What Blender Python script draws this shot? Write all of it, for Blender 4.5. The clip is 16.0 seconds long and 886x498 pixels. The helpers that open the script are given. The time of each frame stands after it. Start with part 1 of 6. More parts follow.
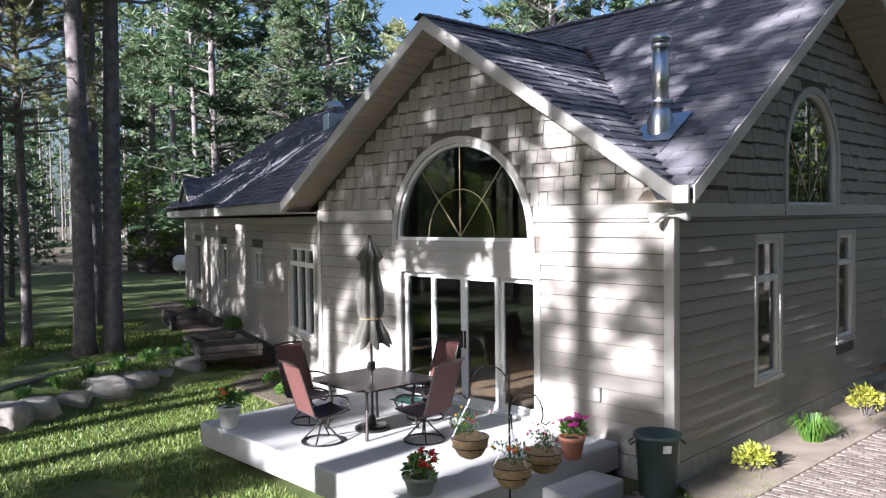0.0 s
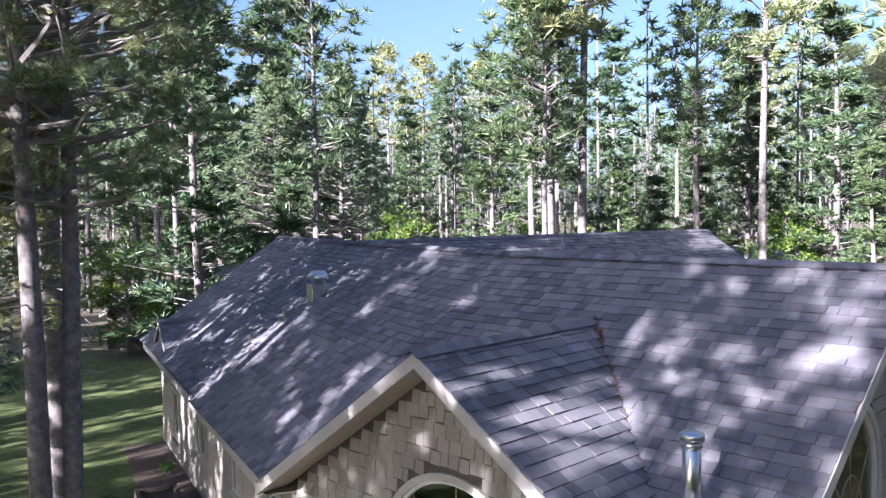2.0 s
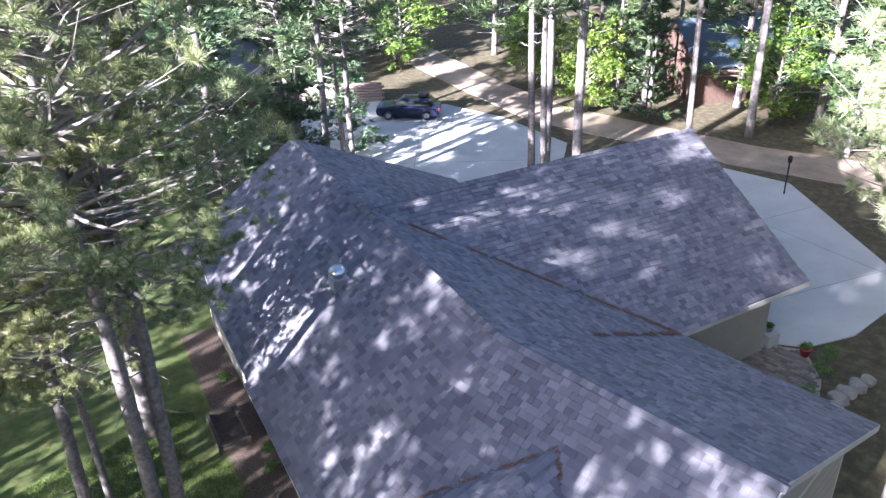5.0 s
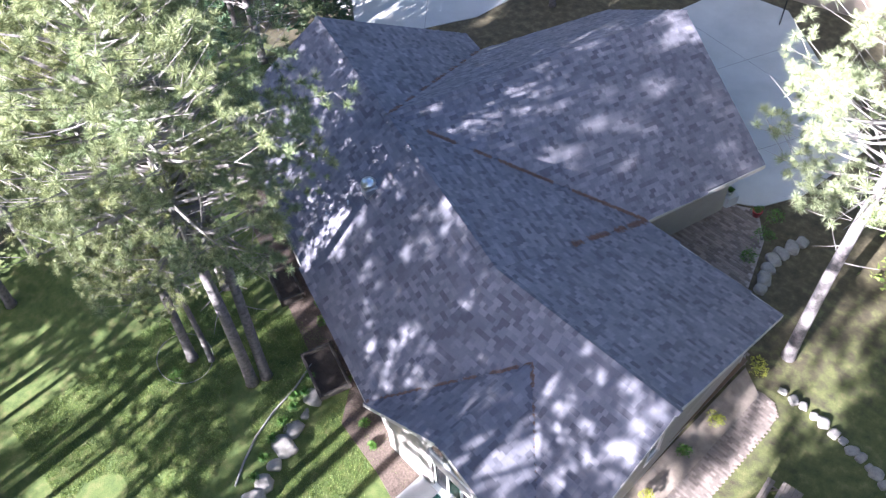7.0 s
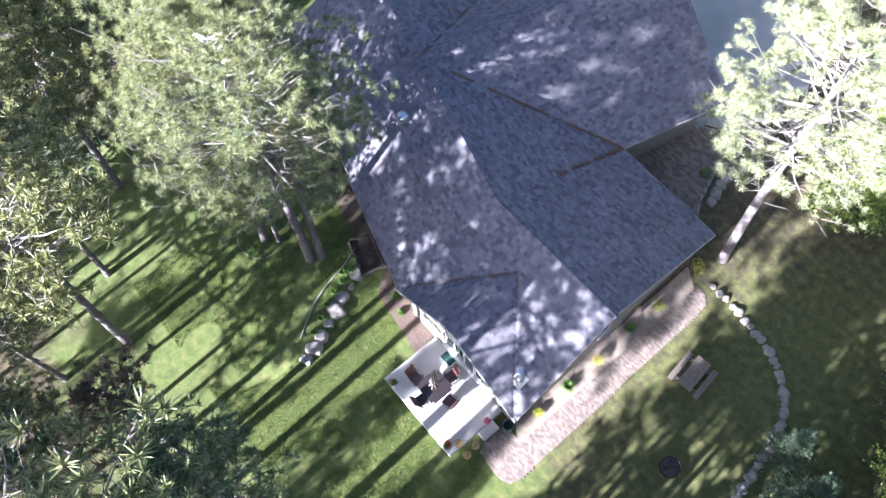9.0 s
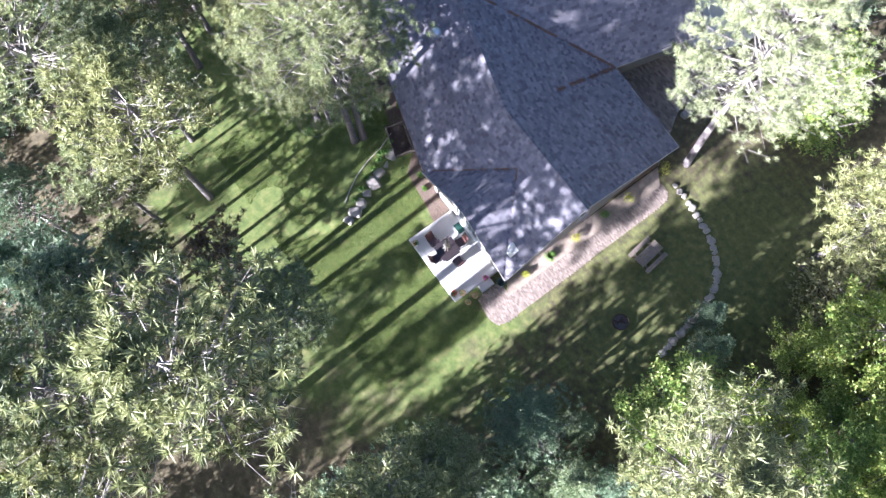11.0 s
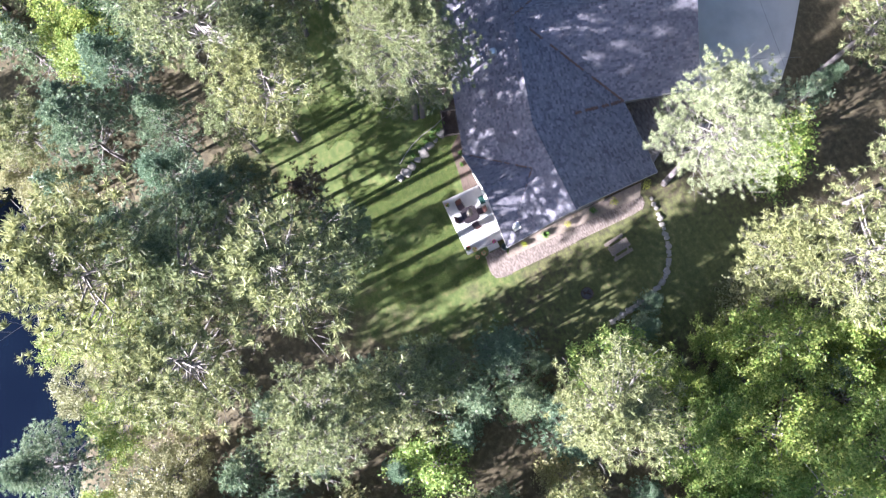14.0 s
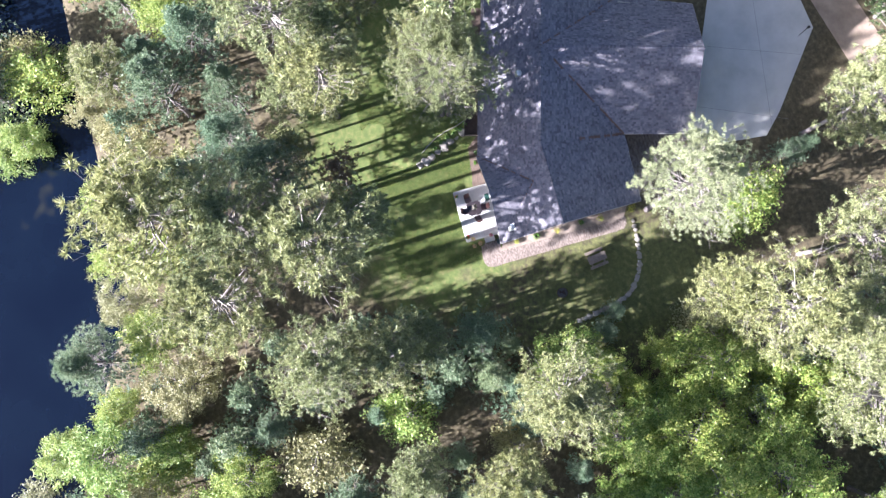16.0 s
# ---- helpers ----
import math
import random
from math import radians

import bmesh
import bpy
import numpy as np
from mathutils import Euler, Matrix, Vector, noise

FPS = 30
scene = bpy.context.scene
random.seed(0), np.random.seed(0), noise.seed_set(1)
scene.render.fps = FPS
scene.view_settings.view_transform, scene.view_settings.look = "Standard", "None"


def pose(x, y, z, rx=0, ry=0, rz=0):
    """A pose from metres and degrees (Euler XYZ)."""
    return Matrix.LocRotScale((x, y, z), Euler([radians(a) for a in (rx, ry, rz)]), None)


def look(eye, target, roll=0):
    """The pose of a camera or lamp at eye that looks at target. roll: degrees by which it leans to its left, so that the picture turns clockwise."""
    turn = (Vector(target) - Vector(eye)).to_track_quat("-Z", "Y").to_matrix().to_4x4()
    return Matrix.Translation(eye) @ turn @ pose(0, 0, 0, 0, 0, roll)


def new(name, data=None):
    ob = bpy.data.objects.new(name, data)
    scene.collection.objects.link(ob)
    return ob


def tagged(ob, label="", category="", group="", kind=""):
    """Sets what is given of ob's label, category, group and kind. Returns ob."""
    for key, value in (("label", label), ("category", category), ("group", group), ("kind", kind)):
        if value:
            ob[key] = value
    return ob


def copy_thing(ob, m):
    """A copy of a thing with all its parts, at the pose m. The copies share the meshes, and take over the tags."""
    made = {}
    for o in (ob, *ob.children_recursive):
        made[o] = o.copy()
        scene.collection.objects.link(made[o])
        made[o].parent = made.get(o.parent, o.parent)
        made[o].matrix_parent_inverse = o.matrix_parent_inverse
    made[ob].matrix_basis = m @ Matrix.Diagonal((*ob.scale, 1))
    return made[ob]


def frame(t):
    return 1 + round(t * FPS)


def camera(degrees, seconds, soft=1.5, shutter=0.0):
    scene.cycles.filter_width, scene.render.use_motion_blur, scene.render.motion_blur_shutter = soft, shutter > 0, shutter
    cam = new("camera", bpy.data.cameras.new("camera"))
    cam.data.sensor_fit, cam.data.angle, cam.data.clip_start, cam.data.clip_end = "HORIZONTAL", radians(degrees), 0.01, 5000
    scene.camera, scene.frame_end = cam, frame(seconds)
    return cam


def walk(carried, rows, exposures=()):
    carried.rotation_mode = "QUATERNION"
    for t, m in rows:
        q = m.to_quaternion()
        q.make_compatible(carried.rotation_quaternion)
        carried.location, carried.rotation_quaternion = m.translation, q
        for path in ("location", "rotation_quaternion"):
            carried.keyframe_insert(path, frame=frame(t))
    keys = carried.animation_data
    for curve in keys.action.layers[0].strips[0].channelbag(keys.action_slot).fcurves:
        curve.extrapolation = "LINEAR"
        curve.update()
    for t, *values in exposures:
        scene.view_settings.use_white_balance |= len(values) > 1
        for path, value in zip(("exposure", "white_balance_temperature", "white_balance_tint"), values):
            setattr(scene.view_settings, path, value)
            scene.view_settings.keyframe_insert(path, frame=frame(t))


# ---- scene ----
cam = camera(58.0, 16.0, 1.3)
# seconds, place, then pitch, lean and heading in degrees
PATH = [
    (0, -0.087, -0.366, 3.397, -2.258, 0.729, 46.567),
    (0.5, -0.333, -0.145, 4.260, -2.333, 0.732, 46.264),
    (1, -0.592, 0.096, 5.481, -2.402, 0.630, 46.099),
    (1.5, -0.914, 0.320, 6.778, -2.442, 0.697, 45.736),
    (2, -1.338, 0.854, 8.247, -2.658, 0.899, 45.909),
    (2.5, -1.558, 1.159, 9.650, -2.946, 1.368, 45.775),
    (3, -1.551, 1.210, 11.080, -7.994, 1.452, 45.576),
    (5.5, -0.742, 0.709, 21.067, -34.359, 1.747, 46.200),
    (6, -0.804, 0.933, 23.397, -41.470, 1.904, 46.386),
    (6.5, -0.744, 1.069, 25.789, -46.328, 2.062, 46.577),
    (7, -0.578, 1.127, 28.238, -50.015, 2.166, 46.949),
    (7.5, -0.322, 1.119, 30.739, -53.399, 1.773, 47.426),
    (8, 0.008, 1.052, 33.286, -56.785, 2.054, 48.154),
    (8.5, 0.395, 0.938, 35.874, -60.147, 2.283, 48.928),
    (9, 0.823, 0.785, 38.499, -63.718, 2.252, 49.842),
    (9.5, 1.277, 0.605, 41.154, -67.025, 2.142, 50.693),
    (10, 1.739, 0.406, 43.835, -70.241, 2.098, 51.806),
    (12.5, 3.610, -0.522, 57.437, -77.797, 1.833, 58.747),
    (13, 3.782, -0.625, 60.160, -78.399, 1.682, 60.924),
    (13.5, 3.849, -0.678, 62.873, -79.031, 1.346, 62.875),
    (14, 3.795, -0.671, 65.569, -79.777, 0.939, 64.950),
    (14.5, 3.603, -0.593, 68.243, -80.681, 0.513, 67.268),
    (15, 3.257, -0.436, 70.891, -81.634, 0.163, 69.706),
    (15.5, 2.740, -0.189, 73.506, -82.641, -0.116, 72.321),
    (16, 2.037, 0.157, 76.084, -83.679, -0.207, 74.634),
]
walk(cam, [(t, pose(x, y, z, 90 + pitch, roll, yaw)) for t, x, y, z, pitch, roll, yaw in PATH],
     [(0.0, 2.2, 5150, 14), (1.5, 2.65, 5200, 20), (3.0, 2.88, 5150, 22), (5.5, 3.4, 5100, 18), (9.0, 3.2, 5000, 20), (12.5, 3.05, 5050, 20), (16.0, 3.0, 5150, 20)])

# ---- light ----
SUN_TRAVEL = Vector((-0.055, 1.0, -0.365)).normalized()
world = bpy.data.worlds.new("sky")
scene.world = world
world.use_nodes = True
wn = world.node_tree.nodes
sky = wn.new("ShaderNodeTexSky")
sky.sky_type = 'NISHITA'
sky.sun_disc = False
sky.sun_elevation = math.asin(-SUN_TRAVEL.z)
sky.sun_rotation = math.atan2(-SUN_TRAVEL.x, -SUN_TRAVEL.y)
sky.altitude = 300
sky.dust_density = 4.0
world.node_tree.links.new(sky.outputs[0], wn["Background"].inputs[0])
wn["Background"].inputs[1].default_value = 0.038
sun_data = bpy.data.lights.new("sun", 'SUN')
sun_data.energy = 5.2
sun_data.angle = radians(0.6)
sun_data.color = (1.0, 0.87, 0.71)
sun = new("sun", sun_data)
sun.matrix_world = look((0, 0, 60), Vector((0, 0, 60)) + SUN_TRAVEL)

# ---- materials ----


def mat(name, build):
    m = bpy.data.materials.new(name)
    m.use_nodes = True
    nt = m.node_tree
    build(nt, nt.nodes["Principled BSDF"])
    return m


def node(nt, kind, **values):
    n = nt.nodes.new(kind)
    for k, v in values.items():
        n.inputs[k.replace("_", " ")].default_value = v
    return n


def ramp(nt, fac, stops):
    r = nt.nodes.new("ShaderNodeValToRGB")
    e = r.color_ramp.elements
    while len(e) < len(stops):
        e.new(0.5)
    for el, (p, c) in zip(e, stops):
        el.position, el.color = p, (*c, 1)
    nt.links.new(fac, r.inputs[0])
    return r.outputs[0]


def coords(nt, scale=(1, 1, 1), space="Object"):
    tc = nt.nodes.new("ShaderNodeTexCoord")
    mp = nt.nodes.new("ShaderNodeMapping")
    mp.inputs["Scale"].default_value = scale
    nt.links.new(tc.outputs[space], mp.inputs[0])
    return mp.outputs[0]


def noise_tex(nt, vec, scale, detail=4.0, rough=0.6):
    n = node(nt, "ShaderNodeTexNoise", Scale=scale, Detail=detail, Roughness=rough)
    nt.links.new(vec, n.inputs["Vector"])
    return n.outputs[0]


def mix(nt, fac, a, b, kind="MIX"):
    n = nt.nodes.new("ShaderNodeMix")
    n.data_type, n.blend_type = "RGBA", kind
    for sock, v in ((n.inputs[0], fac), (n.inputs[6], a), (n.inputs[7], b)):
        if isinstance(v, (int, float)):
            sock.default_value = v
        elif isinstance(v, tuple):
            sock.default_value = (*v, 1)
        else:
            nt.links.new(v, sock)
    return n.outputs[2]


def bump(nt, p, height, strength=0.3, distance=0.01):
    b = node(nt, "ShaderNodeBump", Strength=strength, Distance=distance)
    nt.links.new(height, b.inputs["Height"])
    nt.links.new(b.outputs[0], p.inputs["Normal"])


def random_of(nt, kind):
    if kind == "object":
        return nt.nodes.new("ShaderNodeObjectInfo").outputs["Random"]
    return nt.nodes.new("ShaderNodeNewGeometry").outputs["Random Per Island"]


def simple(name, color, rough=0.6, metal=0.0, var=0.25, scale=6.0, bumpy=0.15, fine=60.0):
    """A plain surface with stains, grain and slight relief."""
    def build(nt, p):
        v = coords(nt)
        n1, n2 = noise_tex(nt, v, scale), noise_tex(nt, v, fine, 3.0)
        dark = tuple(c * (1 - var) for c in color)
        light = tuple(min(1, c * (1 + var)) for c in color)
        c1 = ramp(nt, n1, [(0.3, dark), (0.7, light)])
        c2 = mix(nt, 0.25, c1, ramp(nt, n2, [(0.35, dark), (0.65, light)]))
        nt.links.new(c2, p.inputs["Base Color"])
        p.inputs["Roughness"].default_value = rough
        p.inputs["Metallic"].default_value = metal
        if bumpy:
            bump(nt, p, n2, bumpy)
    return mat(name, build)


def shingle_build(kind):
    def build(nt, p):
        v = coords(nt)
        r = random_of(nt, kind)
        base = ramp(nt, r, [(0.0, (0.1, 0.097, 0.115)), (0.3, (0.15, 0.146, 0.168)), (0.7, (0.18, 0.175, 0.197)), (1.0, (0.23, 0.22, 0.24))])
        big = noise_tex(nt, v, 0.6, 5.0)
        c = mix(nt, 0.5, base, ramp(nt, big, [(0.35, (0.7, 0.7, 0.7)), (0.65, (1.05, 1.05, 1.05))]), "MULTIPLY")
        grain = noise_tex(nt, v, 160.0, 2.0)
        c = mix(nt, 0.7, c, ramp(nt, grain, [(0.3, (0.6, 0.6, 0.62)), (0.7, (1.35, 1.3, 1.3))]), "MULTIPLY")
        nt.links.new(c, p.inputs["Base Color"])
        p.inputs["Roughness"].default_value = 0.8
        bump(nt, p, grain, 0.4, 0.004)
    return build


SHINGLE = mat("asphalt_shingle", shingle_build("island"))
SHINGLE_ONE = mat("asphalt_shingle_single", shingle_build("object"))


def siding_build(nt, p):
    v = coords(nt, (1.5, 1.5, 24))
    r = random_of(nt, "object")
    grain = noise_tex(nt, v, 3.0, 5.0)
    stain = noise_tex(nt, coords(nt), 1.3, 4.0)
    c = ramp(nt, r, [(0.0, (0.30, 0.275, 0.245)), (1.0, (0.35, 0.32, 0.285))])
    c = mix(nt, 0.35, c, ramp(nt, stain, [(0.3, (0.75, 0.74, 0.72)), (0.7, (1.1, 1.1, 1.08))]), "MULTIPLY")
    c = mix(nt, 0.3, c, ramp(nt, grain, [(0.35, (0.7, 0.7, 0.7)), (0.65, (1.15, 1.15, 1.15))]), "MULTIPLY")
    nt.links.new(c, p.inputs["Base Color"])
    p.inputs["Roughness"].default_value = 0.65
    bump(nt, p, grain, 0.25, 0.004)


SIDING = mat("painted_lap_siding", siding_build)
TRIM = simple("painted_trim", (0.47, 0.44, 0.405), 0.55, var=0.1, scale=3, bumpy=0.06)
SOFFIT = simple("beige_soffit", (0.40, 0.34, 0.27), 0.6, var=0.1)
WHITE = simple("white_vinyl", (0.72, 0.71, 0.69), 0.4, var=0.05, bumpy=0.03)
FOUNDATION = simple("poured_foundation", (0.33, 0.32, 0.30), 0.85)
CONCRETE = simple("patio_concrete", (0.42, 0.415, 0.405), 0.8, var=0.14, scale=1.2, bumpy=0.2)
DRIVE = simple("driveway_concrete", (0.47, 0.46, 0.44), 0.85, var=0.14, scale=0.5, bumpy=0.2)
GALV = simple("galvanised_steel", (0.62, 0.63, 0.64), 0.28, 1.0, var=0.12, scale=9, bumpy=0.05)
BLACK_METAL = simple("black_powder_coat", (0.018, 0.016, 0.016), 0.38, 0.4, var=0.3, bumpy=0.05)
# Wall body coloured dark to stand for shade in rooms and between boards.
SHADE_CORE = simple("shade_dark_wall_body", (0.10, 0.085, 0.07), 0.8)
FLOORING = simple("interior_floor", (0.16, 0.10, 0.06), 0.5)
MULCH = simple("bark_mulch", (0.11, 0.08, 0.062), 0.95, var=0.55, scale=14, bumpy=0.9, fine=45)
SAND = simple("pale_gravel_bed", (0.27, 0.22, 0.175), 0.95, var=0.3, scale=2.5, bumpy=0.6)
BARK = simple("pine_bark", (0.15, 0.132, 0.128), 0.95, var=0.55, scale=7, bumpy=1.0, fine=26)
DEADWOOD = simple("bare_branch", (0.20, 0.18, 0.165), 0.9, var=0.3, scale=5, bumpy=0.3)
TIMBER = simple("weathered_timber", (0.06, 0.05, 0.042), 0.85, var=0.35, scale=5, bumpy=0.5)
ROCK = simple("field_stone", (0.27, 0.245, 0.215), 0.85, var=0.3, scale=4, bumpy=0.7, fine=25)
DARK_SOIL = simple("dark_soil", (0.05, 0.038, 0.03), 0.95, var=0.4)


def glass_build(nt, p):
    p.inputs["Base Color"].default_value = (0.55, 0.60, 0.60, 1)
    p.inputs["Roughness"].default_value = 0.0
    p.inputs["Transmission Weight"].default_value = 1.0
    p.inputs["IOR"].default_value = 1.52


GLASS = mat("window_glass", glass_build)


def leaf_material(name, stops, trans=0.35, glossy=0.5):
    def build(nt, p):
        r = random_of(nt, "island")
        o = random_of(nt, "object")
        c = ramp(nt, r, stops)
        tint = ramp(nt, o, [(0.0, (0.85, 0.95, 1.0)), (0.5, (1, 1, 1)), (1.0, (1.06, 1.02, 0.9))])
        c = mix(nt, 1.0, c, tint, "MULTIPLY")
        nt.links.new(c, p.inputs["Base Color"])
        p.inputs["Roughness"].default_value = glossy
        t = nt.nodes.new("ShaderNodeBsdfTranslucent")
        nt.links.new(c, t.inputs[0])
        ms = node(nt, "ShaderNodeMixShader", Fac=trans)
        nt.links.new(p.outputs[0], ms.inputs[1])
        nt.links.new(t.outputs[0], ms.inputs[2])
        nt.links.new(ms.outputs[0], nt.nodes["Material Output"].inputs[0])
    return mat(name, build)


RED_PINE = leaf_material("red_pine_needles", [(0, (0.085, 0.11, 0.045)), (0.5, (0.22, 0.245, 0.105)), (1, (0.40, 0.41, 0.2))])
WHITE_PINE = leaf_material("white_pine_needles", [(0, (0.06, 0.105, 0.058)), (0.5, (0.155, 0.215, 0.12)), (1, (0.31, 0.365, 0.22))])
BRIGHT_PINE = leaf_material("pale_pine_needles", [(0, (0.19, 0.2, 0.085)), (0.5, (0.37, 0.365, 0.185)), (1, (0.5, 0.48, 0.28))])
DECIDUOUS = leaf_material("broad_leaves", [(0, (0.10, 0.17, 0.03)), (0.5, (0.23, 0.31, 0.06)), (1, (0.42, 0.45, 0.12))], 0.45)
# Darker copy of the pine needles: the deep woods' shade is in the colour.
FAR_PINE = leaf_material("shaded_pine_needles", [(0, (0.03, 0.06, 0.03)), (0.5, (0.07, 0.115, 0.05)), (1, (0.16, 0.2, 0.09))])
UNDERSTOREY = leaf_material("understorey_leaves", [(0, (0.06, 0.12, 0.018)), (0.5, (0.14, 0.22, 0.035)), (1, (0.3, 0.36, 0.07))], 0.5)
PALE_LEAF = leaf_material("pale_spring_leaves", [(0, (0.15, 0.16, 0.06)), (0.5, (0.25, 0.245, 0.11)), (1, (0.34, 0.32, 0.16))], 0.45)
RUSTY = leaf_material("rusty_dead_needles", [(0, (0.07, 0.06, 0.035)), (0.5, (0.13, 0.10, 0.06)), (1, (0.21, 0.13, 0.075))])
SHRUB = leaf_material("shrub_leaves", [(0, (0.05, 0.13, 0.02)), (0.5, (0.10, 0.20, 0.03)), (1, (0.16, 0.27, 0.05))])
GOLD_SHRUB = leaf_material("golden_shrub_leaves", [(0, (0.28, 0.30, 0.03)), (0.5, (0.48, 0.47, 0.05)), (1, (0.62, 0.60, 0.10))])
GRASS = leaf_material("lawn_blades", [(0, (0.07, 0.115, 0.02)), (0.5, (0.13, 0.2, 0.035)), (1, (0.25, 0.27, 0.075))])


def ground_build(nt, p):
    v = coords(nt)
    sep = nt.nodes.new("ShaderNodeSeparateXYZ")
    nt.links.new(v, sep.inputs[0])

    def math_node(op, a, b=0.0):
        n = nt.nodes.new("ShaderNodeMath")
        n.operation = op
        for i, x in enumerate((a, b)):
            if isinstance(x, (int, float)):
                n.inputs[i].default_value = x
            else:
                nt.links.new(x, n.inputs[i])
        return n.outputs[0]

    def blob(cx, cy, rx, ry):
        dx = math_node("DIVIDE", math_node("SUBTRACT", sep.outputs[0], cx), rx)
        dy = math_node("DIVIDE", math_node("SUBTRACT", sep.outputs[1], cy), ry)
        return math_node("SUBTRACT", 1.0, math_node("SQRT", math_node("ADD", math_node("MULTIPLY", dx, dx), math_node("MULTIPLY", dy, dy))))
    lawn = math_node("MAXIMUM", blob(-17, 2, 22, 12), blob(-36, 12, 22, 9))
    side = blob(2, 18, 8, 14)
    big = noise_tex(nt, v, 0.35, 6.0)
    mid = noise_tex(nt, v, 2.2, 5.0)
    fine = noise_tex(nt, v, 28.0, 4.0)
    edge = math_node("ADD", math_node("MULTIPLY", lawn, 1.6), math_node("MULTIPLY", math_node("SUBTRACT", big, 0.5), 2.2))
    edge2 = math_node("ADD", math_node("MULTIPLY", side, 0.8), math_node("MULTIPLY", math_node("SUBTRACT", mid, 0.5), 1.6))
    litter = ramp(nt, mid, [(0.25, (0.045, 0.036, 0.02)), (0.5, (0.092, 0.075, 0.042)), (0.75, (0.17, 0.145, 0.08))])
    green = ramp(nt, mid, [(0.25, (0.05, 0.078, 0.018)), (0.5, (0.098, 0.128, 0.03)), (0.75, (0.18, 0.17, 0.065))])
    dull = ramp(nt, mid, [(0.25, (0.05, 0.068, 0.018)), (0.55, (0.105, 0.112, 0.036)), (0.75, (0.19, 0.165, 0.075))])
    c = mix(nt, ramp(nt, edge2, [(0.0, (0, 0, 0)), (0.35, (1, 1, 1))]), litter, dull)
    c = mix(nt, ramp(nt, edge, [(0.05, (0, 0, 0)), (0.5, (1, 1, 1))]), c, green)
    c = mix(nt, 0.6, c, ramp(nt, fine, [(0.3, (0.55, 0.55, 0.5)), (0.7, (1.3, 1.3, 1.25))]), "MULTIPLY")
    nt.links.new(c, p.inputs["Base Color"])
    p.inputs["Roughness"].default_value = 0.95
    bump(nt, p, fine, 0.8, 0.03)


GROUND = mat("lawn_and_forest_floor", ground_build)


def water_build(nt, p):
    v = coords(nt)
    n = noise_tex(nt, v, 0.12, 3.0)
    c = ramp(nt, n, [(0.35, (0.002, 0.004, 0.011)), (0.62, (0.003, 0.006, 0.014)), (0.75, (0.035, 0.035, 0.022))])
    nt.links.new(c, p.inputs["Base Color"])
    p.inputs["Roughness"].default_value = 0.06
    p.inputs["Specular IOR Level"].default_value = 0.25
    bump(nt, p, noise_tex(nt, v, 3.0, 3.0), 0.08, 0.05)


WATER = mat("lake_water", water_build)

# ---- mesh helpers ----


def thing(name, loc=(0, 0, 0), rz=0.0, label="", category="", group="", kind=""):
    e = new(name)
    e.matrix_basis = pose(*loc, 0, 0, rz)
    return tagged(e, label, category, group, kind)


def mesh_of(name, bm, material, smooth=False):
    me = bpy.data.meshes.new(name)
    bmesh.ops.recalc_face_normals(bm, faces=bm.faces)
    bm.to_mesh(me)
    bm.free()
    for m in (material if isinstance(material, (list, tuple)) else [material]):
        me.materials.append(m)
    if smooth:
        me.shade_smooth()
    return me


def part(name, bm, material, parent=None, label="", smooth=False):
    ob = new(name, mesh_of(name, bm, material, smooth))
    if parent is not None:
        ob.parent = parent
    if label:
        tagged(ob, label)
    return ob


def raw(name, verts, faces, material, parent=None, label=""):
    me = bpy.data.meshes.new(name)
    me.from_pydata(verts, [], faces)
    me.materials.append(material)
    ob = new(name, me)
    if parent is not None:
        ob.parent = parent
    if label:
        tagged(ob, label)
    return ob


def box(bm, lo, hi, m=None, bevel=0.0):
    c = [(a + b) / 2 for a, b in zip(lo, hi)]
    s = [abs(b - a) for a, b in zip(lo, hi)]
    made = bmesh.ops.create_cube(bm, size=1, matrix=(m or Matrix()) @ Matrix.Translation(c) @ Matrix.Diagonal((*s, 1)))
    if bevel:
        es = list({e for v in made["verts"] for e in v.link_edges})
        bmesh.ops.bevel(bm, geom=es, offset=bevel, segments=1, affect='EDGES')
    return made["verts"]


def boxed(lo, hi, bevel=0.0):
    bm = bmesh.new()
    box(bm, lo, hi, None, bevel)
    return bm


def tube(bm, points, r, sides=6, cap=True):
    """A round bar along points; r may be one radius or one for each point."""
    pts = [Vector(p) for p in points]
    rs = r if isinstance(r, (list, tuple)) else [r] * len(pts)
    rings = []
    for i, p in enumerate(pts):
        d = (pts[min(i + 1, len(pts) - 1)] - pts[max(i - 1, 0)]).normalized()
        a = d.orthogonal().normalized() if abs(d.z) > 0.9 else d.cross(Vector((0, 0, 1))).normalized()
        b = d.cross(a)
        rings.append([bm.verts.new(p + rs[i] * (math.cos(k * math.tau / sides) * a + math.sin(k * math.tau / sides) * b)) for k in range(sides)])
    for q, w in zip(rings, rings[1:]):
        for k in range(sides):
            bm.faces.new((q[k], q[(k + 1) % sides], w[(k + 1) % sides], w[k]))
    if cap:
        bm.faces.new(rings[0][::-1])
        bm.faces.new(rings[-1])
    return bm


def lathe(bm, profile, sides=20, center=(0, 0, 0), close=True):
    cx, cy, cz = center
    rings = [[bm.verts.new((cx + r * math.cos(k * math.tau / sides), cy + r * math.sin(k * math.tau / sides), cz + z)) for k in range(sides)] for r, z in profile]
    for q, w in zip(rings, rings[1:]):
        for k in range(sides):
            bm.faces.new((q[k], q[(k + 1) % sides], w[(k + 1) % sides], w[k]))
    if close:
        bm.faces.new(rings[0][::-1])
        bm.faces.new(rings[-1])
    return bm


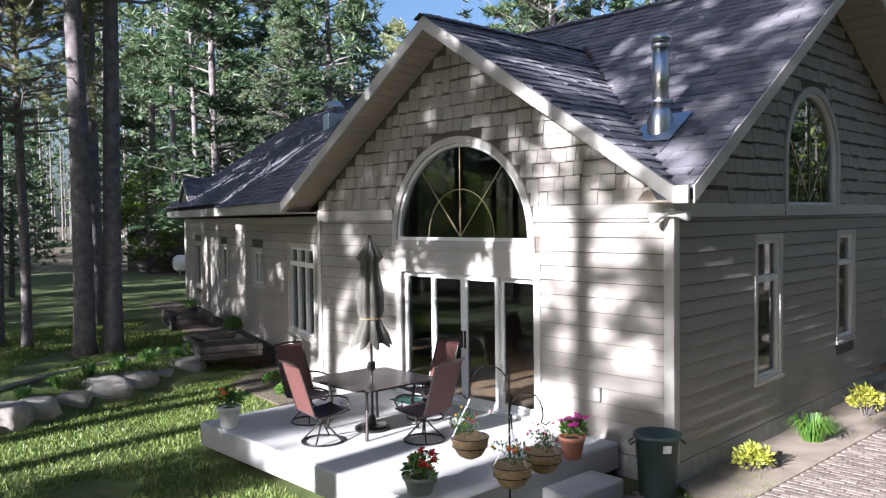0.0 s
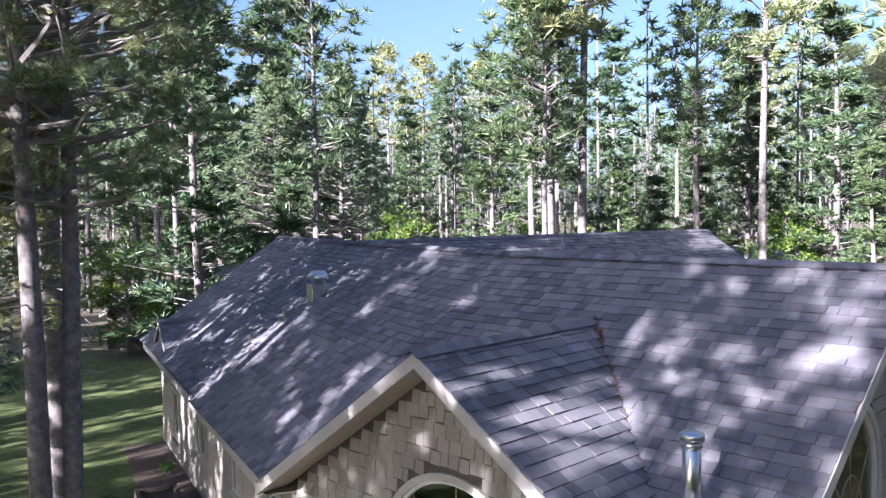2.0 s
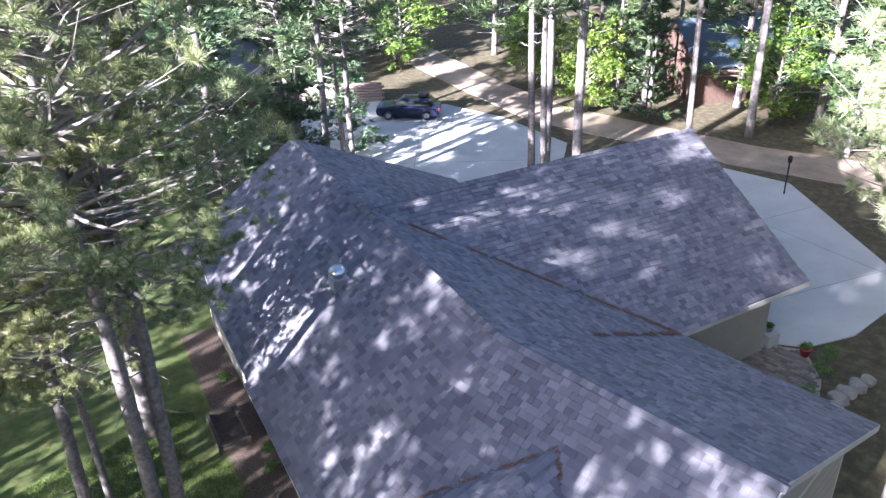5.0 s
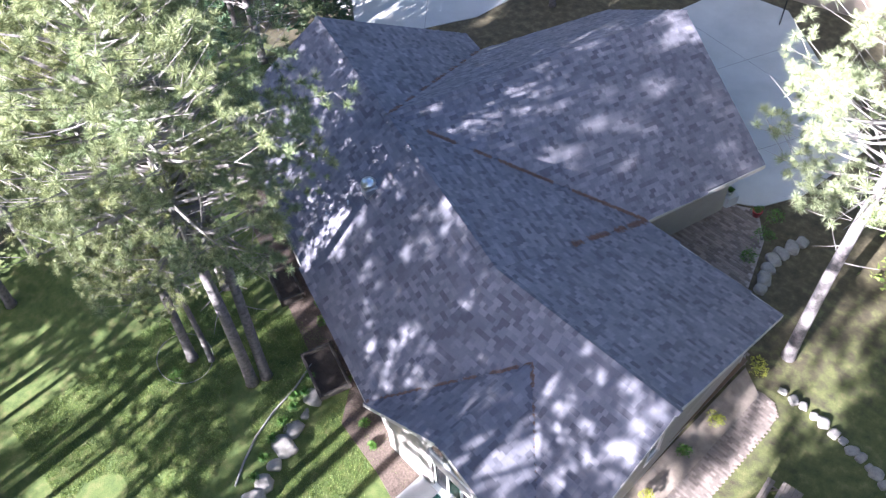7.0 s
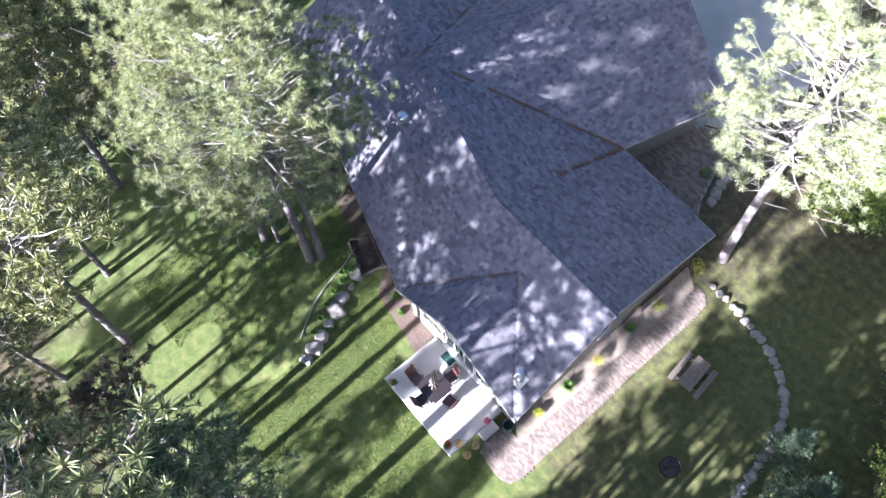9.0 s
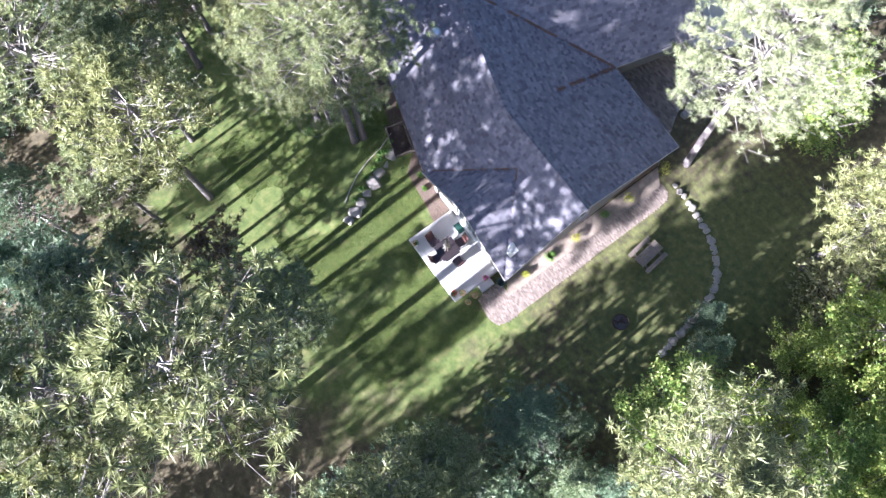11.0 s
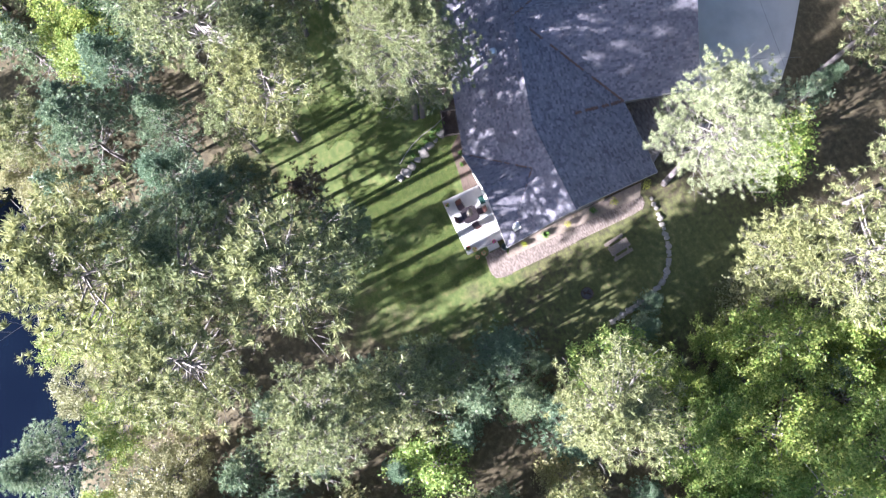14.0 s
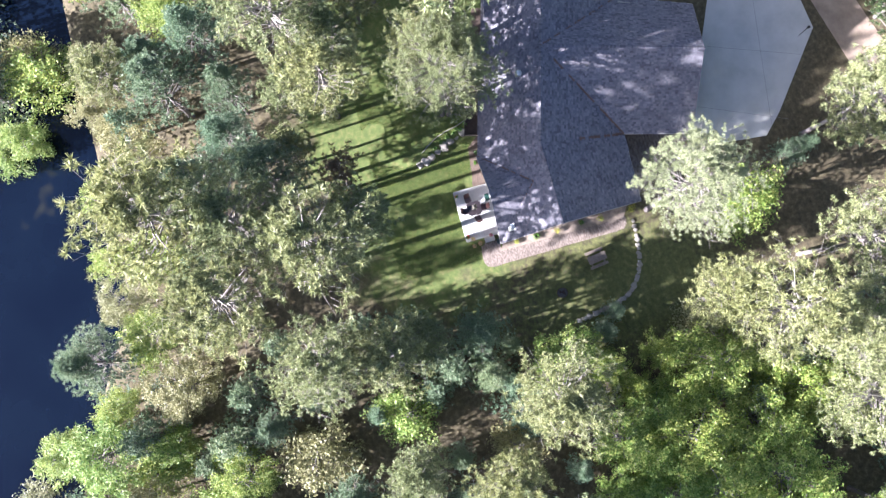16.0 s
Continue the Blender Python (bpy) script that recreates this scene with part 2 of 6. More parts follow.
def slab(bm, top, depth):
    """A flat plate under the polygon top, depth metres thick downwards."""
    a = [bm.verts.new(p) for p in top]
    b = [bm.verts.new((p[0], p[1], p[2] - depth)) for p in top]
    bm.faces.new(a)
    bm.faces.new(b[::-1])
    for i in range(len(a)):
        j = (i + 1) % len(a)
        bm.faces.new((a[i], b[i], b[j], a[j]))
    return bm


def wall_with_holes(outline, holes, depth):
    """A wall in its own plane (s along, z up, outside towards -y), with openings right through it."""
    bm = bmesh.new()
    for loop in [outline] + holes:
        vs = [bm.verts.new((s, 0, z)) for s, z in loop]
        for i in range(len(vs)):
            bm.edges.new((vs[i], vs[(i + 1) % len(vs)]))
    bmesh.ops.triangle_fill(bm, use_beauty=True, use_dissolve=False, edges=bm.edges[:], normal=(0, -1, 0))
    got = bmesh.ops.extrude_face_region(bm, geom=bm.faces[:])
    bmesh.ops.translate(bm, vec=(0, depth, 0), verts=[g for g in got["geom"] if isinstance(g, bmesh.types.BMVert)])
    return bm


def arch(cx, z0, r, rise, straight=0.0, n=20):
    """Outline of an arched opening, from its lower left corner round to its lower right."""
    pts = [(cx - r, z0)] if straight else []
    pts += [(cx - r * math.cos(math.pi * i / n), z0 + straight + rise * math.sin(math.pi * i / n)) for i in range(n + 1)]
    if straight:
        pts.append((cx + r, z0))
    return pts


def band(outer, inner, y0, y1):
    """A frame between two outlines of equal length, closed round."""
    bm = bmesh.new()
    n = len(outer)
    rows = [[bm.verts.new((s, y, z)) for s, z in loop] for loop, y in ((outer, y0), (inner, y0), (inner, y1), (outer, y1))]
    for i in range(n):
        j = (i + 1) % n
        for a in range(4):
            b = (a + 1) % 4
            bm.faces.new((rows[a][i], rows[a][j], rows[b][j], rows[b][i]))
    return bm


def rect(s0, z0, s1, z1):
    return [(s0, z0), (s0, z1), (s1, z1), (s1, z0)]


def pane(loop, y, t=0.012):
    bm = bmesh.new()
    a = [bm.verts.new((s, y, z)) for s, z in loop]
    b = [bm.verts.new((s, y + t, z)) for s, z in loop]
    bm.faces.new(a)
    bm.faces.new(b[::-1])
    for i in range(len(a)):
        j = (i + 1) % len(a)
        bm.faces.new((a[i], b[i], b[j], a[j]))
    return bm


# ---- ground, lake, paving ----


def smooth(a, b, x):
    t = min(1.0, max(0.0, (x - a) / (b - a)))
    return t * t * (3 - 2 * t)


def ground_z(x, y):
    """Lawn with a raised terrace behind the boulder row, falling to the lake."""
    edge = -16.3 + 0.32 * (7.5 - y)
    z = 0.42 * smooth(0.5, -0.5, x - edge) * smooth(0.0, 4.0, y) * smooth(25, 17, y)
    z += 0.03 * noise.noise((x * 0.15, y * 0.15, 0)) * smooth(0, 12, abs(x + 9) + abs(y - 13) - 14)
    shore = -27.5 - 0.5 * max(0.0, min(x + 10, 22.0)) + 1.5 * noise.noise((x * 0.12, 0, 3))
    z -= 0.9 * smooth(-8, -24, y)
    z -= 1.6 * smooth(shore + 2, shore - 4, y)
    return z


def axis(lo, hi, near_lo, near_hi, fine, coarse):
    vals, v = [], lo
    while v < hi:
        vals.append(v)
        v += fine if near_lo <= v < near_hi else coarse
    return vals + [hi]


gx, gy = axis(-600, 600, -26, 8, 0.7, 8), axis(-400, 800, -40, 30, 0.8, 8)
verts = [(x, y, ground_z(x, y)) for y in gy for x in gx]
nx = len(gx)
faces = [(j * nx + i, j * nx + i + 1, (j + 1) * nx + i + 1, (j + 1) * nx + i) for j in range(len(gy) - 1) for i in range(nx - 1)]
ground = raw("ground", verts, faces, GROUND)
ground.data.shade_smooth()
tagged(ground, "mown lawn fading into brown needle-covered forest floor", "ground", kind="structure")
lake = part("water", slab(bmesh.new(), [(-600, -400, -1.35), (600, -400, -1.35), (600, -22, -1.35), (-600, -22, -1.35)], 0.05), WATER)
tagged(lake, "dark blue still lake beside the wooded shore", "lake", kind="structure")


def paving(name, pts, z, depth, material, label, category):
    ob = part(name, slab(bmesh.new(), [(x, y, z) for x, y in pts], depth), material)
    return tagged(ob, label, category, kind="structure")


def round_corner(p, a, b, r, n=5):
    """Points that round the corner p between neighbours a and b."""
    p, a, b = Vector(p), Vector(a), Vector(b)
    u, v = p + (a - p).normalized() * r, p + (b - p).normalized() * r
    return [tuple((1 - t) ** 2 * u + 2 * t * (1 - t) * p + t * t * v) for t in (i / n for i in range(n + 1))]

# ---- the house: plan numbers ----
TH = radians(16.3)
U = Vector((-math.cos(TH), math.sin(TH), 0))      # along the long wing, away from the great room
V = Vector((math.sin(TH), math.cos(TH), 0))       # along the garage wing, towards the drive
EAVE, RIDGE = 3.73, 7.38
BEND = Vector((-12.0, 13.15, RIDGE))
XE = -4.68                                        # roof edge over the gable end
GF = (RIDGE - EAVE) / (13.15 - 7.86)
LFRUN = 5.08
BACK = 0.464
GAR = 0.569
T0 = BEND + U * 8.9
GP = T0 + V * 14.6
PEAK_Z, PEAK_X = 6.42, -9.05
FLOOR_Z = 0.45


def z_gf(y):
    return RIDGE - GF * (13.15 - y)


def z_gb(y):
    return RIDGE - BACK * (y - 13.15)


def down(p, d, slope):
    q = p + d
    return Vector((q.x, q.y, p.z - slope * d.length))


LE = BEND + U * 16.7
FV = Vector((-13.05, 7.86, EAVE))
SL_LF = (RIDGE - EAVE) / LFRUN
LEAVE_END = down(LE, -V * LFRUN, SL_LF)
XGR = Vector((PEAK_X, 7.86 + (PEAK_Z - EAVE) / GF, PEAK_Z))
VB = Vector((-5.15, 7.86, EAVE))
PK = Vector((PEAK_X, 7.76, PEAK_Z))
RE = Vector((-4.66, 13.15, RIDGE))
BC = Vector((-5.12, 21.3, z_gb(21.3)))
INNER = Vector((-11.6, 21.63, z_gb(21.63)))
GE = down(GP, -U * 6.75, GAR)
GL_RUN = 5.4
GL_END = down(GP, U * GL_RUN, GAR)
LB_RUN = 7.6
LB_END = down(LE, V * LB_RUN, BACK)
# where the long wing's rear eave meets the garage's left slope
GL_MEET = down(T0 + V * LB_RUN, U * (LB_RUN * BACK / GAR), GAR)

DG_A = BEND + U * 13.6 - V * 4.98 + Vector((0, 0, 4.85 - RIDGE))
DG_B = BEND + U * 13.6 - V * ((RIDGE - 4.85) / SL_LF) + Vector((0, 0, 4.85 - RIDGE))
DG_L = BEND + U * 12.2 - V * 4.98 + Vector((0, 0, -SL_LF * 4.98 + 0.02))
DG_R = BEND + U * 15.0 - V * 4.98 + Vector((0, 0, -SL_LF * 4.98 + 0.02))

house = thing("house", label="single-storey taupe wooden house with grey shingled gable roofs", category="house")

PLANES = {
    "great_front": [(Vector((XE, 7.86, EAVE))), RE, BEND, FV, XGR, VB],
    "gable_right": [VB + Vector((0.28, -0.1, 0)), XGR, PK],
    "gable_left": [FV + Vector((-0.05, -0.1, 0)), PK, XGR],
    "great_back": [RE, BC, INNER, BEND],
    "wing_front": [FV, BEND, LE, LEAVE_END],
    "wing_back": [BEND, INNER, T0],
    "wing_rear": [T0, GL_MEET, LB_END, LE],
    "garage_right": [T0, INNER, GE, GP],
    "garage_left": [T0, GP, GL_END, GL_MEET],
    "end_gable_near": [DG_L, DG_A, DG_B],
    "end_gable_far": [DG_R, DG_B, DG_A],
}
roof = part("roof", bmesh.new(), SHINGLE, house, "dark grey architectural shingle roof with orange needle-filled valleys")
SHEATH = simple("roof_felt", (0.08, 0.08, 0.09), 0.9)


COURSE = 0.19


def roof_plane(name, pts, lift=0.0):
    """The deck of one slope as a thick plate, and its shingles in staggered courses on top."""
    pts = [Vector(p) for p in pts]
    ob = part("roof_deck", slab(bmesh.new(), [p - Vector((0, 0, 0.02)) for p in pts], 0.14), SHEATH, roof)
    n = (pts[1] - pts[0]).cross(pts[2] - pts[0]).normalized()
    if n.z < 0:
        n = -n
    across = Vector((0, 0, 1)).cross(n).normalized()     # along the eave
    up = n.cross(across)
    o = pts[0]
    poly = [((p - o).dot(across), (p - o).dot(up)) for p in pts]

    def spans(v):
        xs = []
        for (a0, b0), (a1, b1) in zip(poly, poly[1:] + poly[:1]):
            if (b0 <= v) != (b1 <= v):
                xs.append(a0 + (v - b0) / (b1 - b0) * (a1 - a0))
        xs.sort()
        return list(zip(xs[::2], xs[1::2]))
    rng = random.Random(name)
    verts, faces = [], []
    v0, v1 = min(b for _, b in poly), max(b for _, b in poly)
    rows_n = int((v1 - v0) / COURSE) + 1
    for k in range(rows_n):
        lo = v0 + k * COURSE
        for s0, s1 in spans(min(lo + COURSE / 2, v1 - 0.005)):
            s = s0 - rng.random() * 0.35
            while s < s1 - 0.01:
                w_ = rng.choice((0.16, 0.2, 0.26, 0.34))
                a, b = max(s, s0), min(s + w_ - 0.006, s1)
                s += w_
                if b - a < 0.03:
                    continue
                th = rng.choice((0.012, 0.02, 0.03))
                hi = min(lo + COURSE + 0.012, v1)
                base = len(verts)
                for (x, y, h) in ((a, lo, 0), (b, lo, 0), (b, hi, 0), (a, hi, 0), (a, lo, th), (b, lo, th), (b, hi, 0.003), (a, hi, 0.003)):
                    verts.append(o + across * x + up * y + n * (h + lift))
                i = base
                faces += [(i + 4, i + 5, i + 6, i + 7), (i, i + 1, i + 5, i + 4), (i + 1, i + 2, i + 6, i + 5), (i + 3, i, i + 4, i + 7)]
    return o, across, up, n, verts, faces


ROOFS = {}
for nm, pts in PLANES.items():
    ROOFS[nm] = roof_plane(nm, pts)
    o, ac, up, nn, vs, fs = ROOFS[nm]
    if nm != "gable_right":
        ob = raw("shingles", vs, fs, SHINGLE, roof)
        tagged(ob, kind="stuff")

RIDGE_CAP = mat("ridge_cap_shingle", shingle_build("object"))


def ridge_caps(a, b):
    """Bent cap shingles lapped along a ridge, one object each on one mesh."""
    d = b - a
    n = int(d.length / 0.17)
    bm = bmesh.new()
    t = [bm.verts.new((0, 0, 0.055)), bm.verts.new((0.25, 0, 0.03))]
    for s_ in (-1, 1):
        l_ = [bm.verts.new((0, s_ * 0.15, -0.03)), bm.verts.new((0.25, s_ * 0.15, -0.055))]
        u_ = [bm.verts.new((0, s_ * 0.15, -0.045)), bm.verts.new((0, 0, 0.04))]
        bm.faces.new((t[0], t[1], l_[1], l_[0]))
        bm.faces.new((t[0], l_[0], u_[0], u_[1]))
    me = mesh_of("ridge_cap", bm, RIDGE_CAP)
    for i in range(n):
        ob = new("ridge_cap", me)
        ob.parent = roof
        p = a + d * (i / n)
        ob.matrix_basis = pose(p.x, p.y, p.z + 0.004 * (i % 2), 0, 0, math.degrees(math.atan2(d.y, d.x)))


for a, b in ((BEND, RE), (BEND, LE), (T0, GP), (XGR, PK), (DG_B, DG_A)):
    ridge_caps(a, b)

NEEDLES = simple("fallen_pine_needles", (0.15, 0.092, 0.066), 0.95, var=0.5, scale=20)


def valley_litter(a, b, seed, count, spread=0.16):
    """Dry needles caught along a roof valley."""
    rng = random.Random(seed)
    d = b - a
    side = Vector((0, 0, 1)).cross(d).normalized()
    verts, faces = [], []
    for _ in range(count):
        t = rng.random()
        if noise.noise((t * 9, seed, 0)) < -0.12:
            continue
        p = a + d * t + side * rng.gauss(0, spread * 0.4) + Vector((0, 0, 0.035 + rng.random() * 0.02))
        an, ln = rng.random() * 6.28, 0.03 + rng.random() * 0.07
        e = (d.normalized() * math.cos(an) + side * math.sin(an)) * ln
        f = Vector((0, 0, 1)).cross(e).normalized() * 0.007
        k = len(verts)
        verts += [p - e - f, p + e - f, p + e + f + Vector((0, 0, 0.006)), p - e + f + Vector((0, 0, 0.006))]
        faces.append((k, k + 1, k + 2, k + 3))
    return tagged(raw("needle_litter", verts, faces, NEEDLES, roof, "dry orange pine needles lying in a valley"), kind="stuff")


valley_litter(XGR, VB, 1, 1500)
valley_litter(XGR, FV, 2, 1500)
valley_litter(T0 + (INNER - T0) * 0.15, INNER, 3, 3000)
valley_litter(BEND + (INNER - BEND) * 0.45, INNER, 4, 1200)
valley_litter(T0, GL_MEET, 5, 1200)


def fascia(a, b, h=0.2, t=0.035, drop=0.0, label=""):
    """A board on edge below a roof edge."""
    a, b = Vector(a), Vector(b)
    d = (b - a)
    s = Vector((-d.y, d.x, 0)).normalized() * t / 2
    bm = bmesh.new()
    vs = []
    for p in (a, b):
        for q in (p + s, p - s):
            vs.append(bm.verts.new(q + Vector((0, 0, -drop))))
            vs.append(bm.verts.new(q + Vector((0, 0, -drop - h))))
    A, B, C, D, E_, F_, G_, H_ = vs
    for f in ((A, B, D, C), (E_, G_, H_, F_), (A, E_, F_, B), (C, D, H_, G_), (A, C, G_, E_), (B, F_, H_, D)):
        bm.faces.new(f)
    return part("fascia", bm, TRIM, house, label)


EC_ = Vector((XE, 7.86, EAVE))
FVg, VBg = FV + Vector((-0.05, -0.1, 0)), VB + Vector((0.28, -0.1, 0))
DZ = Vector((0, 0, -0.005))
for a, b in ((FVg, PK), (PK, VBg), (VBg, EC_ + Vector((0.0, -0.1, 0))), (EC_, RE), (RE, BC), (BC, INNER), (FV, LEAVE_END), (LEAVE_END, LE), (LE, LB_END), (LB_END, GL_MEET), (GL_MEET, GL_END), (GL_END, GP), (GP, GE), (GE, INNER)):
    fascia(a + DZ, b + DZ)


def soffit(pts):
    return part("soffit", slab(bmesh.new(), pts, 0.02), SOFFIT, house)


def soffit_boards(a, b, inward, w, n, drop=0.17):
    """Grooved boards under a sloping overhang between a and b."""
    d = (b - a)
    for i in range(n):
        p, q = a + d * (i / n), a + d * ((i + 0.93) / n)
        bm = bmesh.new()
        slab(bm, [p + Vector((0, 0, -drop)), q + Vector((0, 0, -drop)), q + inward * w + Vector((0, 0, -drop)), p + inward * w + Vector((0, 0, -drop))], 0.02)
        part("soffit_board", bm, SOFFIT, house)


soffit_boards(FVg, PK, Vector((0, 1, 0)), 0.62, 26)
soffit_boards(PK, VBg, Vector((0, 1, 0)), 0.62, 26)
soffit_boards(EC_, RE, Vector((-1, 0, 0)), 0.75, 26)
soffit_boards(RE, BC, Vector((-1, 0, 0)), 0.75, 30)

bm = bmesh.new()
slab(bm, [DG_L + V * 0.08, DG_A + V * 0.08 - Vector((0, 0, 0.1)), DG_R + V * 0.08, DG_L.lerp(DG_R, 0.5) + V * 0.12 - Vector((0, 0, 0.12))], 0.04)
part("gable_face", bm, SIDING, house)
fascia(DG_L + DZ, DG_A + DZ, 0.15)
fascia(DG_A + DZ, DG_R + DZ, 0.15)

# ---- walls ----


def placed_wall(name, origin, along, outline, holes, label, material=None, depth=0.2):
    """A wall whose outside faces to the right of its run turned back: along x in its own frame, outside -y."""
    ang = math.degrees(math.atan2(along.y, along.x))
    ob = part(name, wall_with_holes(outline, holes, depth), [SHADE_CORE] if material is None else material, None)
    ob.matrix_basis = pose(origin[0], origin[1], 0, 0, 0, ang)
    return tagged(ob, label, "wall", kind="structure")


def row_spans(z0, z1, left, right, holes):
    """Free stretches of a course between z0 and z1; left and right give the wall's ends at a height."""
    zm = (z0 + z1) / 2
    spans = [(max(left(z0), left(z1)), min(right(z0), right(z1)))]
    for hole in holes:
        xs = []
        for zz in (z0 + 0.001, zm, z1 - 0.001):
            for (a0, b0), (a1, b1) in zip(hole, hole[1:] + hole[:1]):
                if (b0 <= zz) != (b1 <= zz):
                    xs.append(a0 + (zz - b0) / (b1 - b0) * (a1 - a0))
        inner = [s for s, z in hole if z0 <= z <= z1]
        xs += inner
        if len(xs) < 2:
            continue
        h0, h1 = min(xs), max(xs)
        out = []
        for a, b in spans:
            if h1 <= a or h0 >= b:
                out.append((a, b))
                continue
            if h0 > a:
                out.append((a, h0))
            if h1 < b:
                out.append((h1, b))
        spans = out
    return [(a, b) for a, b in spans if b - a > 0.02]


def lap_siding(wall, z0, z1, left, right, holes, step=0.2, butts=4.2, seed=1):
    """Lapped boards, each a wedge that stands proud at its lower edge."""
    rng = random.Random(seed)
    k = 0
    z = z0
    while z < z1 - 0.02:
        top = min(z + step, z1)
        for a, b in row_spans(z, top, left, right, holes):
            cuts = [a]
            s = a + rng.uniform(1.2, butts)
            while s < b - 0.6:
                cuts.append(s)
                s += rng.uniform(2.4, butts)
            cuts.append(b)
            for c0, c1 in zip(cuts, cuts[1:]):
                bm = bmesh.new()
                # The 13 mm gap bares the dark wall body as a drawn shadow line.
                lo, hi, z_ = 0.032, 0.006, z + 0.013
                vs = [bm.verts.new(p) for p in ((c0 + 0.001, 0, z_), (c1 - 0.001, 0, z_), (c1 - 0.001, -lo, z_), (c0 + 0.001, -lo, z_), (c0 + 0.001, 0, top), (c1 - 0.001, 0, top), (c1 - 0.001, -hi, top), (c0 + 0.001, -hi, top))]
                for f in ((0, 1, 2, 3), (4, 7, 6, 5), (3, 2, 6, 7), (0, 3, 7, 4), (1, 5, 6, 2)):
                    bm.faces.new([vs[i] for i in f])
                part("siding_board", bm, SIDING, wall)
        z = top
        k += 1


SHAKE_MESHES = {}


def shake_mesh(w_):
    key = round(w_, 2)
    if key not in SHAKE_MESHES:
        bm = bmesh.new()
        # Shorter than its course: the dark wall below stands in for a shadow.
        vs = [bm.verts.new(p) for p in ((0, 0, 0), (key, 0, 0), (key, -0.032, 0), (0, -0.032, 0), (0, 0, 0.185), (key, 0, 0.185), (key, -0.008, 0.185), (0, -0.008, 0.185))]
        for f in ((0, 1, 2, 3), (4, 7, 6, 5), (3, 2, 6, 7), (0, 3, 7, 4), (1, 5, 6, 2)):
            bm.faces.new([vs[i] for i in f])
        SHAKE_MESHES[key] = mesh_of("shake", bm, SIDING)
    return SHAKE_MESHES[key]


def shakes(wall, z0, z1, left, right, holes, seed, wide=(0.16, 0.2, 0.24, 0.28), step=0.2):
    """Staggered-butt shingles on a gable, one object each."""
    rng = random.Random(seed)
    z = z0
    while z < z1 - 0.03:
        for a, b in row_spans(z, min(z + step, z1), left, right, holes):
            s = a
            while s < b - 0.04:
                w_ = min(rng.choice(wide), b - s)
                ob = new("shake", shake_mesh(max(0.04, w_ - 0.01)))
                ob.parent = wall
                ob.location = (s, 0, z + rng.choice((-0.014, 0.0, 0.0, 0.012)))
                s += w_
        z += step


def trim_board(name, lo, hi, parent, material=TRIM, bevel=0.004):
    return part(name, boxed(lo, hi, bevel), material, parent)


def sash_window(parent, s0, z0, s1, z1, transom=None, mull=(), wide=0.1, name="window_1", label="", grille=None):
    """A window set in the wall frame of parent: casing outside, frame, sill and panes."""
    w_ob = new(name)
    w_ob.parent = parent
    tagged(w_ob, label or "narrow taupe-trimmed window with clear glass")
    trim_board("casing", (s0 - wide, -0.034, z0 - wide), (s0, 0.004, z1 + wide), w_ob)
    trim_board("casing", (s1, -0.034, z0 - wide), (s1 + wide, 0.004, z1 + wide), w_ob)
    trim_board("casing", (s0, -0.034, z1), (s1, 0.004, z1 + wide), w_ob)
    trim_board("window_sill", (s0 - wide - 0.02, -0.055, z0 - wide), (s1 + wide + 0.02, 0.004, z0 - wide + 0.05), w_ob)
    trim_board("casing", (s0, -0.034, z0 - wide + 0.05), (s1, 0.004, z0), w_ob)
    cells_s = [s0, *mull, s1]
    cells_z = [z0, transom, z1] if transom else [z0, z1]
    for a, b in zip(cells_s, cells_s[1:]):
        for c, d in zip(cells_z, cells_z[1:]):
            part("window_frame", band(rect(a, c, b, d), rect(a + 0.05, c + 0.05, b - 0.05, d - 0.05), 0.0, 0.09), WHITE, w_ob)
            g = part("pane", pane(rect(a + 0.048, c + 0.048, b - 0.048, d - 0.048), 0.05), GLASS, w_ob)
            g.visible_shadow = False
    return w_ob


def arch_window(parent, cx, z0, r, straight, name, wide=0.12, spokes=True, label=""):
    w_ob = new(name)
    w_ob.parent = parent
    tagged(w_ob, label)
    o_ = arch(cx, z0 - wide, r + wide, r + wide, straight + wide)
    i_ = arch(cx, z0, r, r, straight)
    part("casing", band(o_, i_, -0.045, 0.004), TRIM, w_ob)
    trim_board("window_sill", (cx - r - wide - 0.02, -0.06, z0 - wide - 0.05), (cx + r + wide + 0.02, 0.004, z0 - wide), w_ob)
    f_ = arch(cx, z0 + 0.05, r - 0.05, r - 0.05, straight - 0.05)
    part("window_frame", band(i_, f_, 0.0, 0.1), WHITE, w_ob)
    g = part("pane", pane(arch(cx, z0 + 0.048, r - 0.048, r - 0.048, straight - 0.048), 0.05), GLASS, w_ob)
    g.visible_shadow = False
    GR = GRILLE
    zc = z0 + 0.06
    for a in (50, 90, 130):
        bm = bmesh.new()
        L = (r - 0.06) + straight * 0.8 * math.sin(radians(a))
        tube(bm, [(cx, 0.042, zc), (cx + L * math.cos(radians(a)), 0.042, zc + L * math.sin(radians(a)))], 0.008, 5)
        part("muntin", bm, GR, w_ob)
    bm = bmesh.new()
    q = r * 0.5
    tube(bm, [(cx - q * math.cos(math.pi * i / 16), 0.042, zc + (q + straight * 0.3) * math.sin(math.pi * i / 16)) for i in range(17)], 0.008, 5)
    part("muntin", bm, GR, w_ob)
    return w_ob


GRILLE = simple("brass_muntin", (0.50, 0.42, 0.24), 0.35, 0.6, var=0.1)

# front wall of the great room, outside towards -y
FX0, FX1 = -12.8, -5.26
wf = FX1 - FX0


def under_gable(s):
    x = FX0 + s
    return PEAK_Z - (PEAK_Z - EAVE) / (PEAK_X - FV.x) * abs(x - PEAK_X) - 0.17


